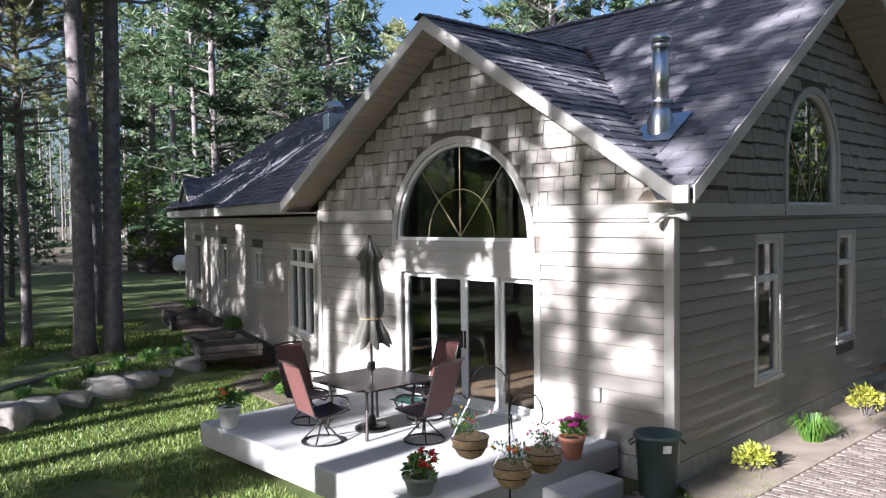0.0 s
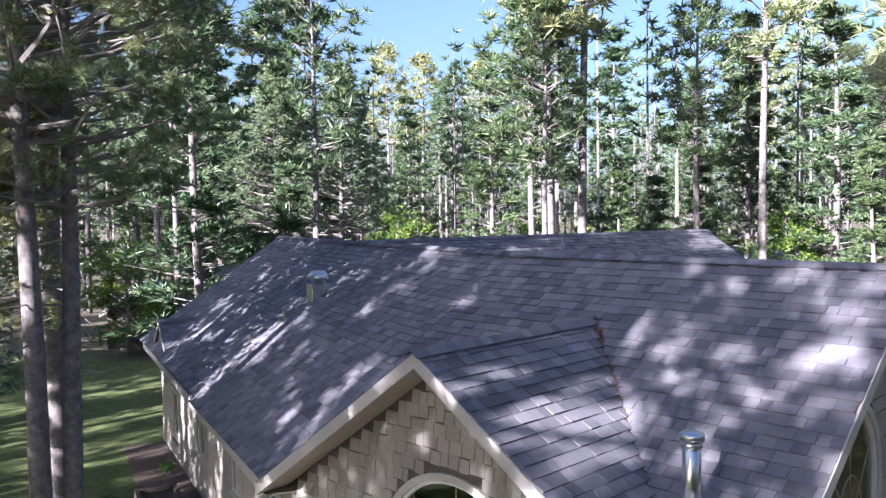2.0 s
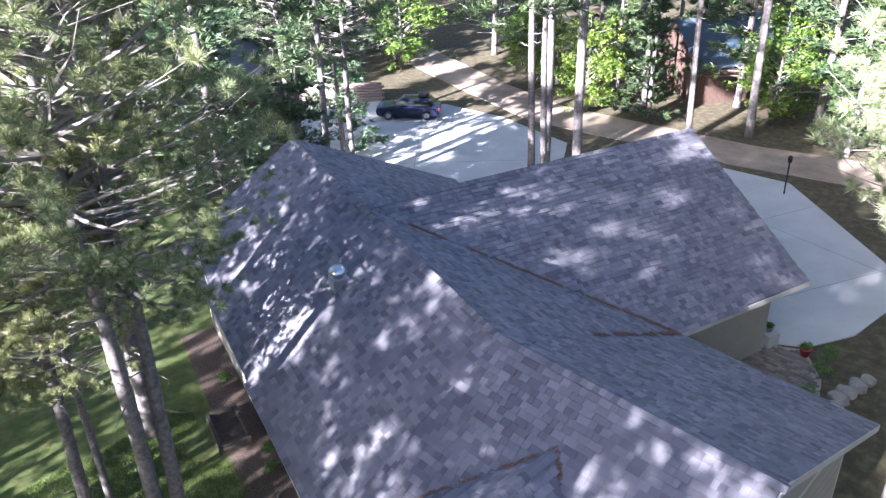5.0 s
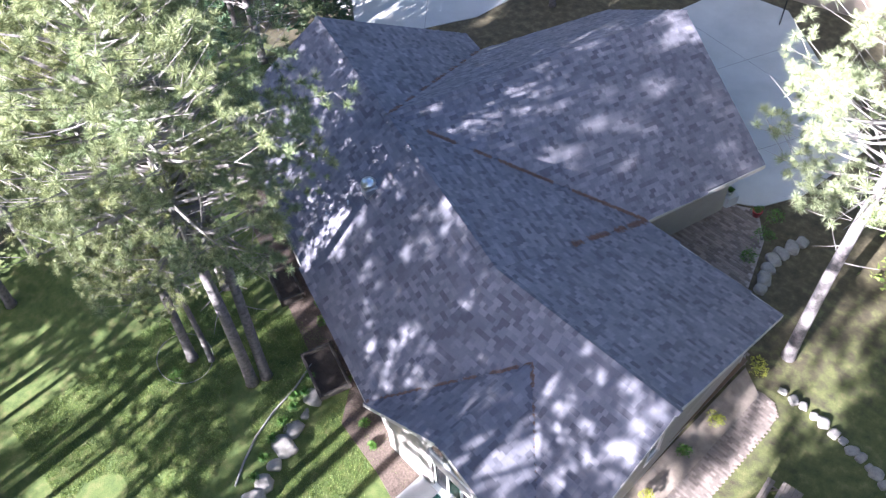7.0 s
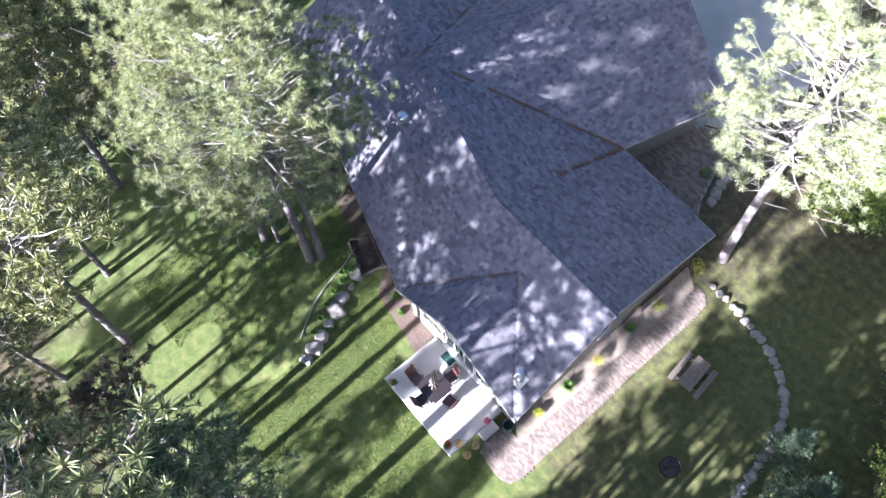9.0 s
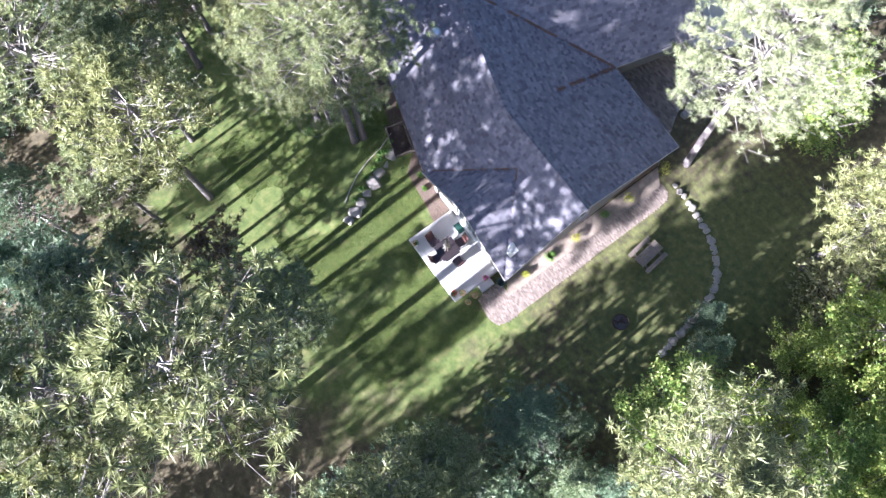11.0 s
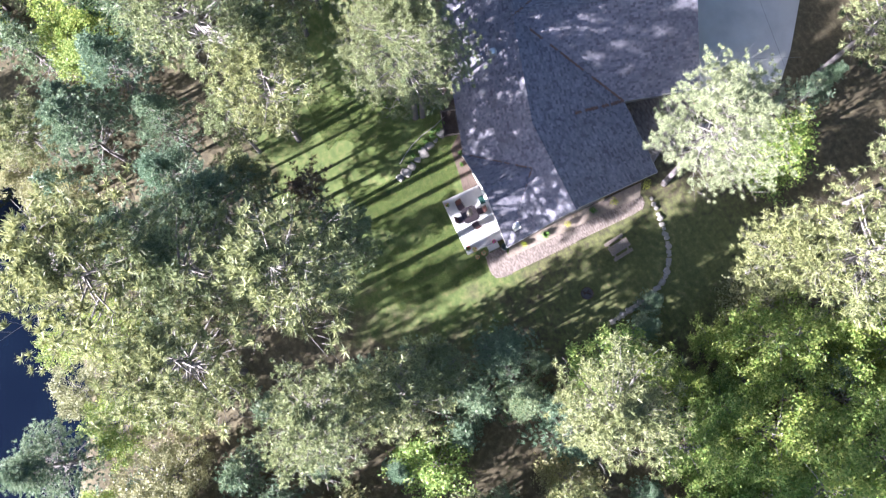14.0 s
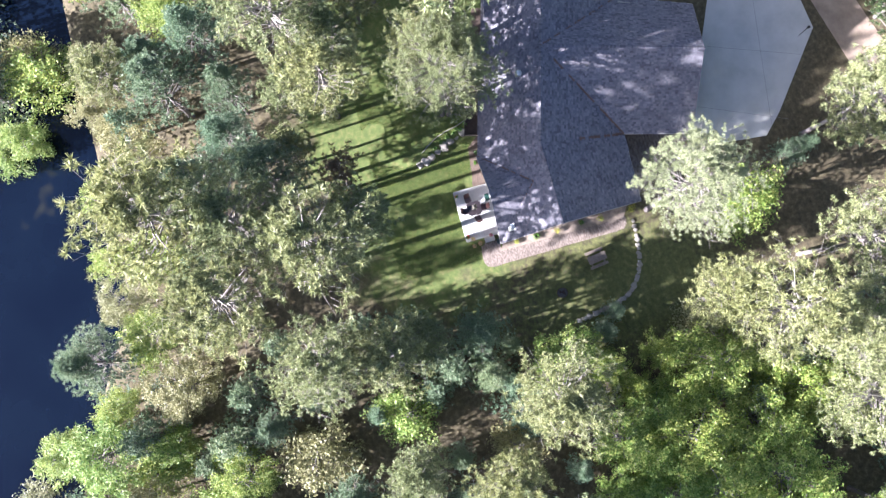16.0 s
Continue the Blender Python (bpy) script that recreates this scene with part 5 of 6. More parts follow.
ang = math.degrees(math.atan2(-U.y, -U.x))
planter_box(-16.95, 8.5, ang, 2.3, 1.35, 0.28, "sunken weathered timber planter by the boulder wall", 0.1)
planter_box(-21.6, 9.9, ang, 1.9, 1.1, 0.42, "raised weathered timber planter beside the long wing", 0.3)

for i, (x, y, r, h, m, lb) in enumerate([
    (-4.85, 9.6, 0.36, 0.42, GOLD_SHRUB, "loose golden-green shrub in the side bed"), (-4.8, 13.6, 0.42, 0.6, GOLD_SHRUB, "bright golden dome-shaped shrub"),
    (-4.95, 16.1, 0.36, 0.4, SHRUB, "dark green low shrub in the side bed"), (-4.9, 18.0, 0.42, 0.45, GOLD_SHRUB, "golden shrub near the path end"), (-5.1, 21.1, 0.5, 0.5, GOLD_SHRUB, "yellow-green shrub at the house corner"),
    (-9.0, 28.6, 0.6, 0.8, SHRUB, "clipped round green shrub by the courtyard"), (-8.75, 27.2, 0.62, 0.85, SHRUB, "clipped round green shrub by the courtyard"), (-8.5, 25.7, 0.55, 0.7, SHRUB, "clipped round green shrub by the courtyard"),
    (-22.9, 5.2, 0.5, 0.6, SHRUB, "leafy green plant at the pine trunks"), (-20.9, 4.0, 0.4, 0.5, SHRUB, "leafy green plant at the pine trunks"), (-14.2, 8.2, 0.28, 0.35, SHRUB, "small leafy plant in the mulch"),
    (-13.3, 7.9, 0.22, 0.25, SHRUB, "small leafy plant in the mulch"), (-18.9, 9.9, 0.35, 0.45, SHRUB, "pale leafy plant between the planters"), (-19.8, 10.3, 0.3, 0.4, SHRUB, "leafy plant between the planters"), (-24.2, 11.3, 0.4, 0.5, SHRUB, "leafy plant by the wing wall"),
]):
    bush("shrub", x, y, r, h, m, lb, 100 + i)
blades_clump("grass_clump", -4.85, 11.6, 0.42, 0.5, SHRUB, "spiky green day-lily clump in the side bed", 5, 240)
for i, (x, y) in enumerate([(-16.75, 7.3), (-16.55, 6.6), (-16.3, 5.9), (-16.0, 5.2), (-15.6, 4.5), (-15.25, 3.8), (-17.2, 7.9), (-16.9, 6.9)]):
    blades_clump("grass_clump", x, y, 0.26, 0.3, SHRUB, "green plant clump behind the boulders", 20 + i, 90)

# picnic table and fire ring
GREYWOOD = simple("silvered_plank", (0.20, 0.165, 0.135), 0.85, var=0.3, scale=6, bumpy=0.5)
pic = thing("picnic_table", (-1.25, 16.5, ground_z(-1.25, 16.5)), 97, "weathered wooden picnic table with two benches", "picnic table")
for k in range(5):
    part("plank", boxed((-0.9, -0.37 + k * 0.15, 0.72), (0.9, -0.37 + k * 0.15 + 0.14, 0.76), 0.006), GREYWOOD, pic)
for sy in (-1, 1):
    for k in range(2):
        y0 = sy * 0.72 - 0.14 + k * 0.145
        part("bench_plank", boxed((-0.9, y0, 0.42), (0.9, y0 + 0.135, 0.46), 0.006), GREYWOOD, pic)
for sx in (-0.62, 0.62):
    for sy in (-1, 1):
        bm = bmesh.new()
        tube(bm, [(sx, sy * 0.22, 0.72), (sx, sy * 0.68, 0.0)], 0.045, 4)
        part("leg", bm, GREYWOOD, pic)
    part("cross_beam", boxed((sx + 0.045, -0.84, 0.35), (sx + 0.085, 0.84, 0.42)), GREYWOOD, pic)
fire = thing("fire_ring", (1.05, 12.5, ground_z(1, 12.5)), 0, "rusty steel fire ring with ashes on the lawn", "fire pit")
RUST = simple("rusted_steel", (0.07, 0.045, 0.035), 0.8, 0.4, var=0.4, scale=9, bumpy=0.4)
bm = bmesh.new()
lathe(bm, [(0.5, 0), (0.5, 0.28), (0.48, 0.28), (0.48, 0.02)], 28, close=False)
part("steel_ring", bm, RUST, fire)
bm = bmesh.new()
lathe(bm, [(0.48, 0.03), (0.3, 0.07), (0.01, 0.1)], 20, close=False)
part("ash_bed", bm, simple("ash", (0.10, 0.095, 0.09), 0.95, var=0.5, scale=12), fire)
for k in range(4):
    bm = bmesh.new()
    tube(bm, [(-0.3 + 0.1 * k, -0.25, 0.12), (0.28 - 0.16 * k, 0.26, 0.17)], 0.035, 7)
    part("charred_log", bm, RUST, fire)

# ---- courtyard, drive side ----
low = part("low_wall", boxed((-0.15, -1.9, 0), (0.15, 1.9, 0.55), 0.02), CONCRETE)
low.matrix_basis = pose(-11.75, 26.2, 0, 0, 0, -16.3)
tagged(low, "low pale concrete wall beside the entry walk", "wall", kind="structure")
pier = tagged(part("pier", boxed((-0.32, -0.32, 0), (0.32, 0.32, 0.6), 0.02), CONCRETE), "square concrete pier with a potted plant on top", "pier")
pier.matrix_basis = pose(-11.2, 28.1, 0, 0, 0, -16.3)
flower_pot("flower_pot", -11.2, 28.1, 0.6, 0.16, 0.2, GREY_POT, "dark pot of greenery on the entry pier", 41, [], SHRUB)
flower_pot("flower_pot", -9.75, 28.3, 0.03, 0.24, 0.36, RED_POT, "red glazed pot with dark green plant", 42, [], SHRUB)

lamp = thing("lamp_post", (-17.2, 42.2, 0), 0, "black lamp post beside the garage apron", "street lamp")
bm = bmesh.new()
tube(bm, [(0, 0, 0), (0, 0, 1.9)], 0.04, 8)
part("post", bm, BLACK_METAL, lamp)
bm = bmesh.new()
lathe(bm, [(0.06, 1.9), (0.12, 1.95), (0.13, 2.2), (0.16, 2.22), (0.02, 2.34)], 8)
part("lantern", bm, BLACK_METAL, lamp)

# block retaining wall beyond the parking
BLOCK = simple("split_face_block", (0.24, 0.19, 0.165), 0.95, var=0.3, scale=7, bumpy=0.7)
rw = thing("retaining_wall", (-51.2, 33.7, 0), math.degrees(math.atan2(4.8, 4.5)), "brown split-face block retaining wall by the drive", "retaining wall")
bm = bmesh.new()
box(bm, (-0.2, -0.12, 0.0), (0.2, 0.12, 0.19), None, 0.02)
bme = mesh_of("block", bm, BLOCK)
for j in range(7):
    for i in range(17):
        ob = new("block", bme)
        ob.parent = rw
        ob.location = (-0.6 + i * 0.41 + (j % 2) * 0.2, 0.3 + j * 0.05, 0.2 * j)

# dark car
CARP = simple("dark_blue_car_paint", (0.012, 0.016, 0.045), 0.15, 0.3, var=0.1, bumpy=0)
TYRE = simple("tyre_rubber", (0.015, 0.015, 0.015), 0.8)
CARGLASS = simple("tinted_car_glass", (0.01, 0.012, 0.015), 0.05, var=0.1, bumpy=0)
CHROME = simple("alloy_rim", (0.5, 0.5, 0.52), 0.25, 1.0)
car = thing("car", (-42.9, 37.3, 0.06), 41, "dark blue estate car with roof box parked on the drive", "car")


def loft(sections, x_half):
    """A car body: closed side outline points carried across the width, pinched at the edges."""
    bm = bmesh.new()
    rows_ = []
    for k, (f, inset) in enumerate(((-1.0, 0.10), (-0.93, 0.03), (-0.6, 0.0), (0.6, 0.0), (0.93, 0.03), (1.0, 0.10))):
        rows_.append([bm.verts.new((x * (1 - inset * 0.4), f * x_half * (1 - 0.12 * max(0, z - 0.85)), z - inset * 0.5 * (z > 0.6))) for x, z in sections])
    n = len(sections)
    for a, b in zip(rows_, rows_[1:]):
        for i in range(n):
            bm.faces.new((a[i], a[(i + 1) % n], b[(i + 1) % n], b[i]))
    bm.faces.new(rows_[0])
    bm.faces.new(rows_[-1][::-1])
    return bm


part("body", loft([(-2.25, 0.35), (-2.3, 0.6), (-2.2, 0.88), (-1.1, 0.98), (2.05, 1.0), (2.28, 0.85), (2.3, 0.4), (2.1, 0.25), (-2.1, 0.25)], 0.9), CARP, car, smooth=False)
part("greenhouse", loft([(-1.15, 0.96), (-0.4, 1.4), (1.55, 1.42), (2.05, 0.98)], 0.78), CARGLASS, car)
part("roof", boxed((-0.38, -0.62, 1.405), (1.5, 0.62, 1.45), 0.02), CARP, car)
for wx in (-1.38, 1.38):
    for sy in (-1, 1):
        bm = bmesh.new()
        tube(bm, [(wx, sy * 0.72, 0.32), (wx, sy * 0.93, 0.32)], 0.32, 20)
        wh = part("wheel", bm, TYRE, car)
        bm = bmesh.new()
        tube(bm, [(wx, sy * 0.92, 0.32), (wx, sy * 0.945, 0.32)], 0.21, 14)
        part("rim", bm, CHROME, wh)
for sy in (-1, 1):
    part("tail_light", boxed((2.2, sy * 0.75 - 0.12, 0.68), (2.31, sy * 0.75 + 0.12, 0.86), 0.02), RED_POT, car)
    part("headlight", boxed((-2.3, sy * 0.7 - 0.14, 0.62), (-2.17, sy * 0.7 + 0.14, 0.76), 0.02), CHROME, car)
part("roof_box", boxed((0.75, -0.35, 1.45), (1.55, 0.35, 1.78), 0.08), BLACK_METAL, car)

# shed, gas tank, neighbouring cabin


def hut(name, x, y, rz, lx, ly, h, rise, wall_m, roof_m, label, category, door=None):
    root = thing(name, (x, y, ground_z(x, y)), rz, label, category)
    part("wall", wall_with_holes([(-ly / 2, -0.2), (-ly / 2, h), (0, h + rise), (ly / 2, h), (ly / 2, -0.2)], [], lx), wall_m, root)
    for s_ in (-1, 1):
        bm = bmesh.new()
        k = rise / (ly / 2)
        e = ly / 2 + 0.4
        slab(bm, [(0, -0.4, h + rise + 0.1), (s_ * e, -0.4, h + rise - k * e + 0.1), (s_ * e, lx + 0.4, h + rise - k * e + 0.1), (0, lx + 0.4, h + rise + 0.1)], 0.1)
        part("roof", bm, roof_m, root)
        bm = bmesh.new()
        slab(bm, [(0, -0.44, h + rise + 0.08), (s_ * e, -0.44, h + rise - k * e + 0.08), (s_ * e, -0.4, h + rise - k * e + 0.08), (0, -0.4, h + rise + 0.08)], 0.18)
        part("bargeboard", bm, TRIM, root)
    part("door", boxed((-0.45, -0.05, 0), (0.45, 0.0, 2.0), 0.01), TIMBER, root)
    part("window", boxed((ly * 0.25, -0.04, 1.0), (ly * 0.25 + 0.6, 0.0, 1.8), 0.01), CARGLASS, root)
    return root


LOG = simple("reddish_log_wall", (0.075, 0.045, 0.034), 0.8, var=0.3, scale=4, bumpy=0.5)
BLUEROOF = simple("blue_grey_metal_roof", (0.06, 0.085, 0.115), 0.5, 0.2, var=0.15)
DARKWALL = simple("grey_brown_shed_wall", (0.085, 0.075, 0.068), 0.85)
OLDROOF = simple("weathered_shed_roof", (0.14, 0.14, 0.155), 0.9, var=0.3)
hut("shed", -48.5, 21.5, 62, 5.0, 4.6, 2.5, 1.5, DARKWALL, OLDROOF, "grey-brown shed with weathered gable roof", "shed")
hut("outbuilding", -54.0, 28.5, 40, 6.0, 5.0, 2.8, 1.7, LOG, OLDROOF, "brown outbuilding with pale bargeboards among the trees", "outbuilding")
hut("cabin", -27.5, 62.5, 150, 9.0, 7.0, 3.0, 2.4, LOG, BLUEROOF, "reddish log cabin with blue-grey metal roof in the woods", "cabin")
tank = thing("gas_tank", (-42.6, 20.2, ground_z(-42.6, 20.2)), 62, "rounded white propane tank on short legs", "gas tank")
bm = bmesh.new()
tube(bm, [(-0.95, 0, 0.75), (-0.9, 0, 0.75), (-0.7, 0, 0.75), (0.7, 0, 0.75), (0.9, 0, 0.75), (0.95, 0, 0.75)], [0.05, 0.3, 0.46, 0.46, 0.3, 0.05], 18)
part("vessel", bm, WHITE, tank, smooth=True)
for sx in (-0.55, 0.55):
    part("leg", boxed((sx - 0.05, -0.3, 0), (sx + 0.05, 0.3, 0.38)), GALV, tank)

# ---- grass, litter ----
HOUSE_POLY = [(-5.4, 8.4), (-5.4, 21.1), (-11.6, 21.4), (-9, 29), (-17, 31), (-30, 20), (-29.4, 13.2), (-12.8, 8.5)]


def lawn_grass(seed, n, x0, y0, x1, y1):
    rng_ = random.Random(seed)
    verts, faces = [], []
    tries = 0
    while len(faces) < n and tries < n * 3:
        tries += 1
        x, y = rng_.uniform(x0, x1), rng_.uniform(y0, y1)
        if (-11.1 < x < -5.4 and 4.95 < y < 8.5) or inside(path_pts, x, y) or inside(HOUSE_POLY, x, y):
            continue
        if noise.noise((x * 0.35, y * 0.35, 2)) < -0.28:
            continue
        z = ground_z(x, y)
        h = rng_.uniform(0.035, 0.085)
        an = rng_.random() * 6.28
        dx, dy = math.cos(an), math.sin(an)
        k = len(verts)
        verts += [(x - dx * 0.012, y - dy * 0.012, z), (x + dx * 0.012, y + dy * 0.012, z), (x + rng_.gauss(0, 0.03), y + rng_.gauss(0, 0.03), z + h)]
        faces.append((k, k + 1, k + 2))
    return tagged(raw("grass", verts, faces, GRASS), "short mown green lawn grass", "grass", kind="stuff")


lawn_grass(3, 110000, -24, -2, -4, 9.5)

# ---- shingles one by one on the small gable's sunny slope, and the pavers ----
o, ac, up, nn, vs, fs = ROOFS["gable_right"]
rest_v, rest_f, made_n = [], [], 0
for k in range(len(vs) // 8):
    q = vs[k * 8:(k + 1) * 8]
    c = q[0]
    if c.y < 8.9 and made_n < 290:
        me = bpy.data.meshes.new("shingle")
        me.from_pydata([p - c for p in q], [], [(4, 5, 6, 7), (0, 1, 5, 4), (1, 2, 6, 5), (3, 0, 4, 7)])
        me.materials.append(SHINGLE_ONE)
        ob = new("shingle", me)
        ob.parent = roof
        ob.location = c
        made_n += 1
    else:
        b = len(rest_v)
        rest_v += q
        rest_f += [tuple(b + i for i in f) for f in ((4, 5, 6, 7), (0, 1, 5, 4), (1, 2, 6, 5), (3, 0, 4, 7))]
tagged(raw("shingles", rest_v, rest_f, SHINGLE, roof), kind="stuff")
paver_field(path, path_pts, 0.02, (-4.4, 7.0, -3.0, 12.6))
paver_field(court, [(-11.7, 21.5), (-5.6, 21.2), (-7.7, 24.4), (-8.7, 27.0), (-9.9, 28.5), (-11.5, 27.6), (-13.0, 24.0)], 0.03, (0, 0, 0, 0), (0.3, 0.15))

# ---- trees ----


def tuft(verts, faces, p, d, size, rng, n, flat=0.0, fine=0.13):
    """A brush of narrow needle blades fanning out round the direction d."""
    a = d.orthogonal().normalized()
    b = d.cross(a)
    for _ in range(n):
        an, op = rng.random() * math.tau, rng.uniform(0.2, 1.35) if flat else rng.uniform(0.1, 1.95)
        e = d * math.cos(op) + (a * math.cos(an) + b * math.sin(an)) * math.sin(op)
        e.z *= 1 - flat
        s = e.cross(Vector((rng.uniform(-1, 1), rng.uniform(-1, 1), rng.uniform(-1, 1)))).normalized()
        ln = size * rng.uniform(0.7, 1.15)
        w_ = size * fine
        k = len(verts)
        verts += [p + e * ln * 0.1 + s * w_, p + e * ln * 0.1 - s * w_, p + e * ln]
        faces.append((k, k + 1, k + 2))


def limb_paths(h, base, radius, whorls, per, shape, rng, rise):
    """Limbs: start height, direction and length, thinning to the top."""
    out = []
    for i in range(whorls):
        f = i / max(1, whorls - 1)
        z = h * (base + (0.985 - base) * f)
        for _ in range(per):
            an = rng.random() * math.tau
            ln = radius * shape(f) * rng.uniform(0.65, 1.1)
            out.append((z + rng.uniform(-0.25, 0.25), an, max(0.5, ln), rise(f)))
    return out


def pine(name, h, base, radius, whorls, per, shape, rise, sub, tuft_n, tuft_size, needles, seed, trunk_r, flat=0.0, lean=0.0, dead=True, fine=0.13, brushes=(2, 4)):
    """One pine at the origin: trunk, limbs with brushes of needles, dead stubs below the crown."""
    rng = random.Random(seed)
    root = thing(name)
    bend = [Vector((lean * (t ** 2) * h + 0.12 * math.sin(t * 5 + seed), 0.1 * math.cos(t * 4 + seed), h * t)) for t in (0, 0.02, 0.1, 0.25, 0.4, 0.55, 0.7, 0.85, 1.0)]

    def axis_at(z):
        t = min(0.999, max(0, z / h))
        for p, q in zip(bend, bend[1:]):
            if q.z >= z:
                return p.lerp(q, (z - p.z) / (q.z - p.z))
        return bend[-1]
    bm = bmesh.new()
    tube(bm, bend, [trunk_r * f for f in (1.35, 1.1, 1.0, 0.92, 0.82, 0.7, 0.52, 0.3, 0.05)], 10)
    part("trunk", bm, BARK, root, smooth=True)
    limbs = bmesh.new()
    spread = 0.19 if fine < 0.04 else 0.28
    verts, faces = [], []
    for z, an, ln, up in limb_paths(h, base, radius, whorls, per, shape, rng, rise):
        p0 = axis_at(z)
        d = Vector((math.cos(an), math.sin(an), up)).normalized()
        pts = [p0 + d * ln * t + Vector((0, 0, ln * 0.16 * (t * t) * (1 if up > 0 else 0.4))) + Vector((rng.gauss(0, 0.05), rng.gauss(0, 0.05), rng.gauss(0, 0.04))) * ln * t for t in (0, 0.35, 0.7, 1.0)]
        tube(limbs, pts if fine < 0.1 else [pts[0], pts[2], pts[3]], [0.02 + 0.012 * ln, 0.016 + 0.008 * ln, 0.012, 0.006] if fine < 0.1 else [0.02 + 0.012 * ln, 0.014, 0.006], 4 if fine < 0.1 else 3, False)
        for j in range(sub):
            t = 0.38 + 0.62 * (j + rng.random()) / sub
            c = pts[0].lerp(pts[-1], t)
            side = rng.choice((-1, 1)) * rng.uniform(0.1, 0.45) * ln * (1.15 - t * 0.6)
            e = Vector((-math.sin(an), math.cos(an), 0)) * side + Vector((0, 0, rng.uniform(-0.05, 0.25) * ln * 0.5))
            q = c + e
            if sub > 3:
                tube(limbs, [c - d * 0.1 * ln, q], [0.014, 0.005], 3, False)
            for _ in range(rng.randint(*brushes)):
                g = q + Vector((rng.gauss(0, spread), rng.gauss(0, spread), rng.gauss(0.05, 0.12)))
                dd = (d * (1.0 if flat else 0.4) + Vector((rng.gauss(0, 0.3), rng.gauss(0, 0.3), 0.4 if flat else 0.9))).normalized()
                tuft(verts, faces, g, dd, tuft_size * rng.uniform(0.75, 1.25), rng, tuft_n, flat, fine)
    if dead:
        for _ in range(9):
            z = h * rng.uniform(base * 0.55, base + 0.08)
            an = rng.random() * math.tau
            d = Vector((math.cos(an), math.sin(an), rng.uniform(-0.2, 0.25)))
            p0 = axis_at(z)
            ln = rng.uniform(0.4, 1.8)
            tube(limbs, [p0, p0 + d * ln * 0.6, p0 + d * ln + Vector((0, 0, rng.uniform(-0.2, 0.2)))], [0.03, 0.018, 0.005], 4, False)
    tagged(part("branchwork", limbs, DEADWOOD, root), kind="stuff")
    raw("crown", verts, faces, needles, root)
    return root


def leafy(name, h, base, radius, count, leaf, leaves, seed, trunk_r=0.14):
    """A broadleaf tree: forking limbs that carry clumps of small leaves."""
    rng = random.Random(seed)
    root = thing(name)
    bm = bmesh.new()
    tube(bm, [(0, 0, -0.1), (0.1, 0.05, h * 0.35), (-0.05, 0.1, h * 0.7), (0, 0, h * 0.96)], [trunk_r * 1.3, trunk_r, trunk_r * 0.6, 0.02], 8)
    part("trunk", bm, BARK, root, smooth=True)
    limbs = bmesh.new()
    verts, faces = [], []
    clumps = []
    for i in range(46):
        f = rng.random()
        an = rng.random() * math.tau
        z = h * (base + (0.95 - base) * f)
        rr = radius * math.sin(math.pi * (0.22 + 0.70 * f)) * rng.uniform(0.55, 1.08)
        tip = Vector((rr * math.cos(an), rr * math.sin(an), z + 0.1 * rr))
        tube(limbs, [(0, 0, z - 0.45 * rr), tip * 0.5 + Vector((0, 0, (z - 0.25 * rr) * 0.5)), tip], [0.05, 0.03, 0.008], 4, False)
        clumps += [tip.lerp(Vector((0, 0, z - 0.45 * rr)), t) + Vector((rng.gauss(0, 0.35), rng.gauss(0, 0.35), rng.gauss(0, 0.3))) for t in (0.0, 0.1, 0.25, 0.42)]
    for i in range(count):
        c = rng.choice(clumps)
        p = c + Vector((rng.gauss(0, 0.27), rng.gauss(0, 0.27), rng.gauss(0, 0.2)))
        u_ = Vector((rng.gauss(0, 1), rng.gauss(0, 1), rng.gauss(0, 0.5))).normalized()
        w_ = u_.cross(Vector((rng.gauss(0, 0.5), rng.gauss(0, 0.5), 1))).normalized()
        s = leaf * rng.uniform(0.6, 1.3)
        k = len(verts)
        verts += [p - u_ * s - w_ * s * 0.6, p - u_ * s * 0.4 + w_ * s * 0.8, p + u_ * s * 1.2]
        faces.append((k, k + 1, k + 2))
    tagged(part("branchwork", limbs, DEADWOOD, root), kind="stuff")
    raw("crown", verts, faces, leaves, root)
    return root


def dome(f):
    return math.sin(math.pi * (0.24 + 0.72 * f)) ** 0.8


def cone(f):
    return 1.02 - 0.92 * f


def red(name, seed, h=19, r=4.8, base=0.5, needles=None, tn=30, whorls=13, per=7, sub=6, ts=0.42, lean=0.0, fine=0.07, brushes=(1, 3)):
    return pine(name, h, base, r, whorls, per, dome, lambda f: 0.05 + 0.75 * f, sub, tn, ts, needles or RED_PINE, seed, 0.22, 0.0, lean, True, fine, brushes)


def white(name, seed, h=18, r=4.4, base=0.2, needles=None, tn=20, whorls=18, per=7, sub=5, ts=0.4, fine=0.075):
    return pine(name, h, base, r, whorls, per, cone, lambda f: 0.02 + 0.5 * f, sub, tn, ts, needles or WHITE_PINE, seed, 0.22, 0.35, 0.0, True, fine)


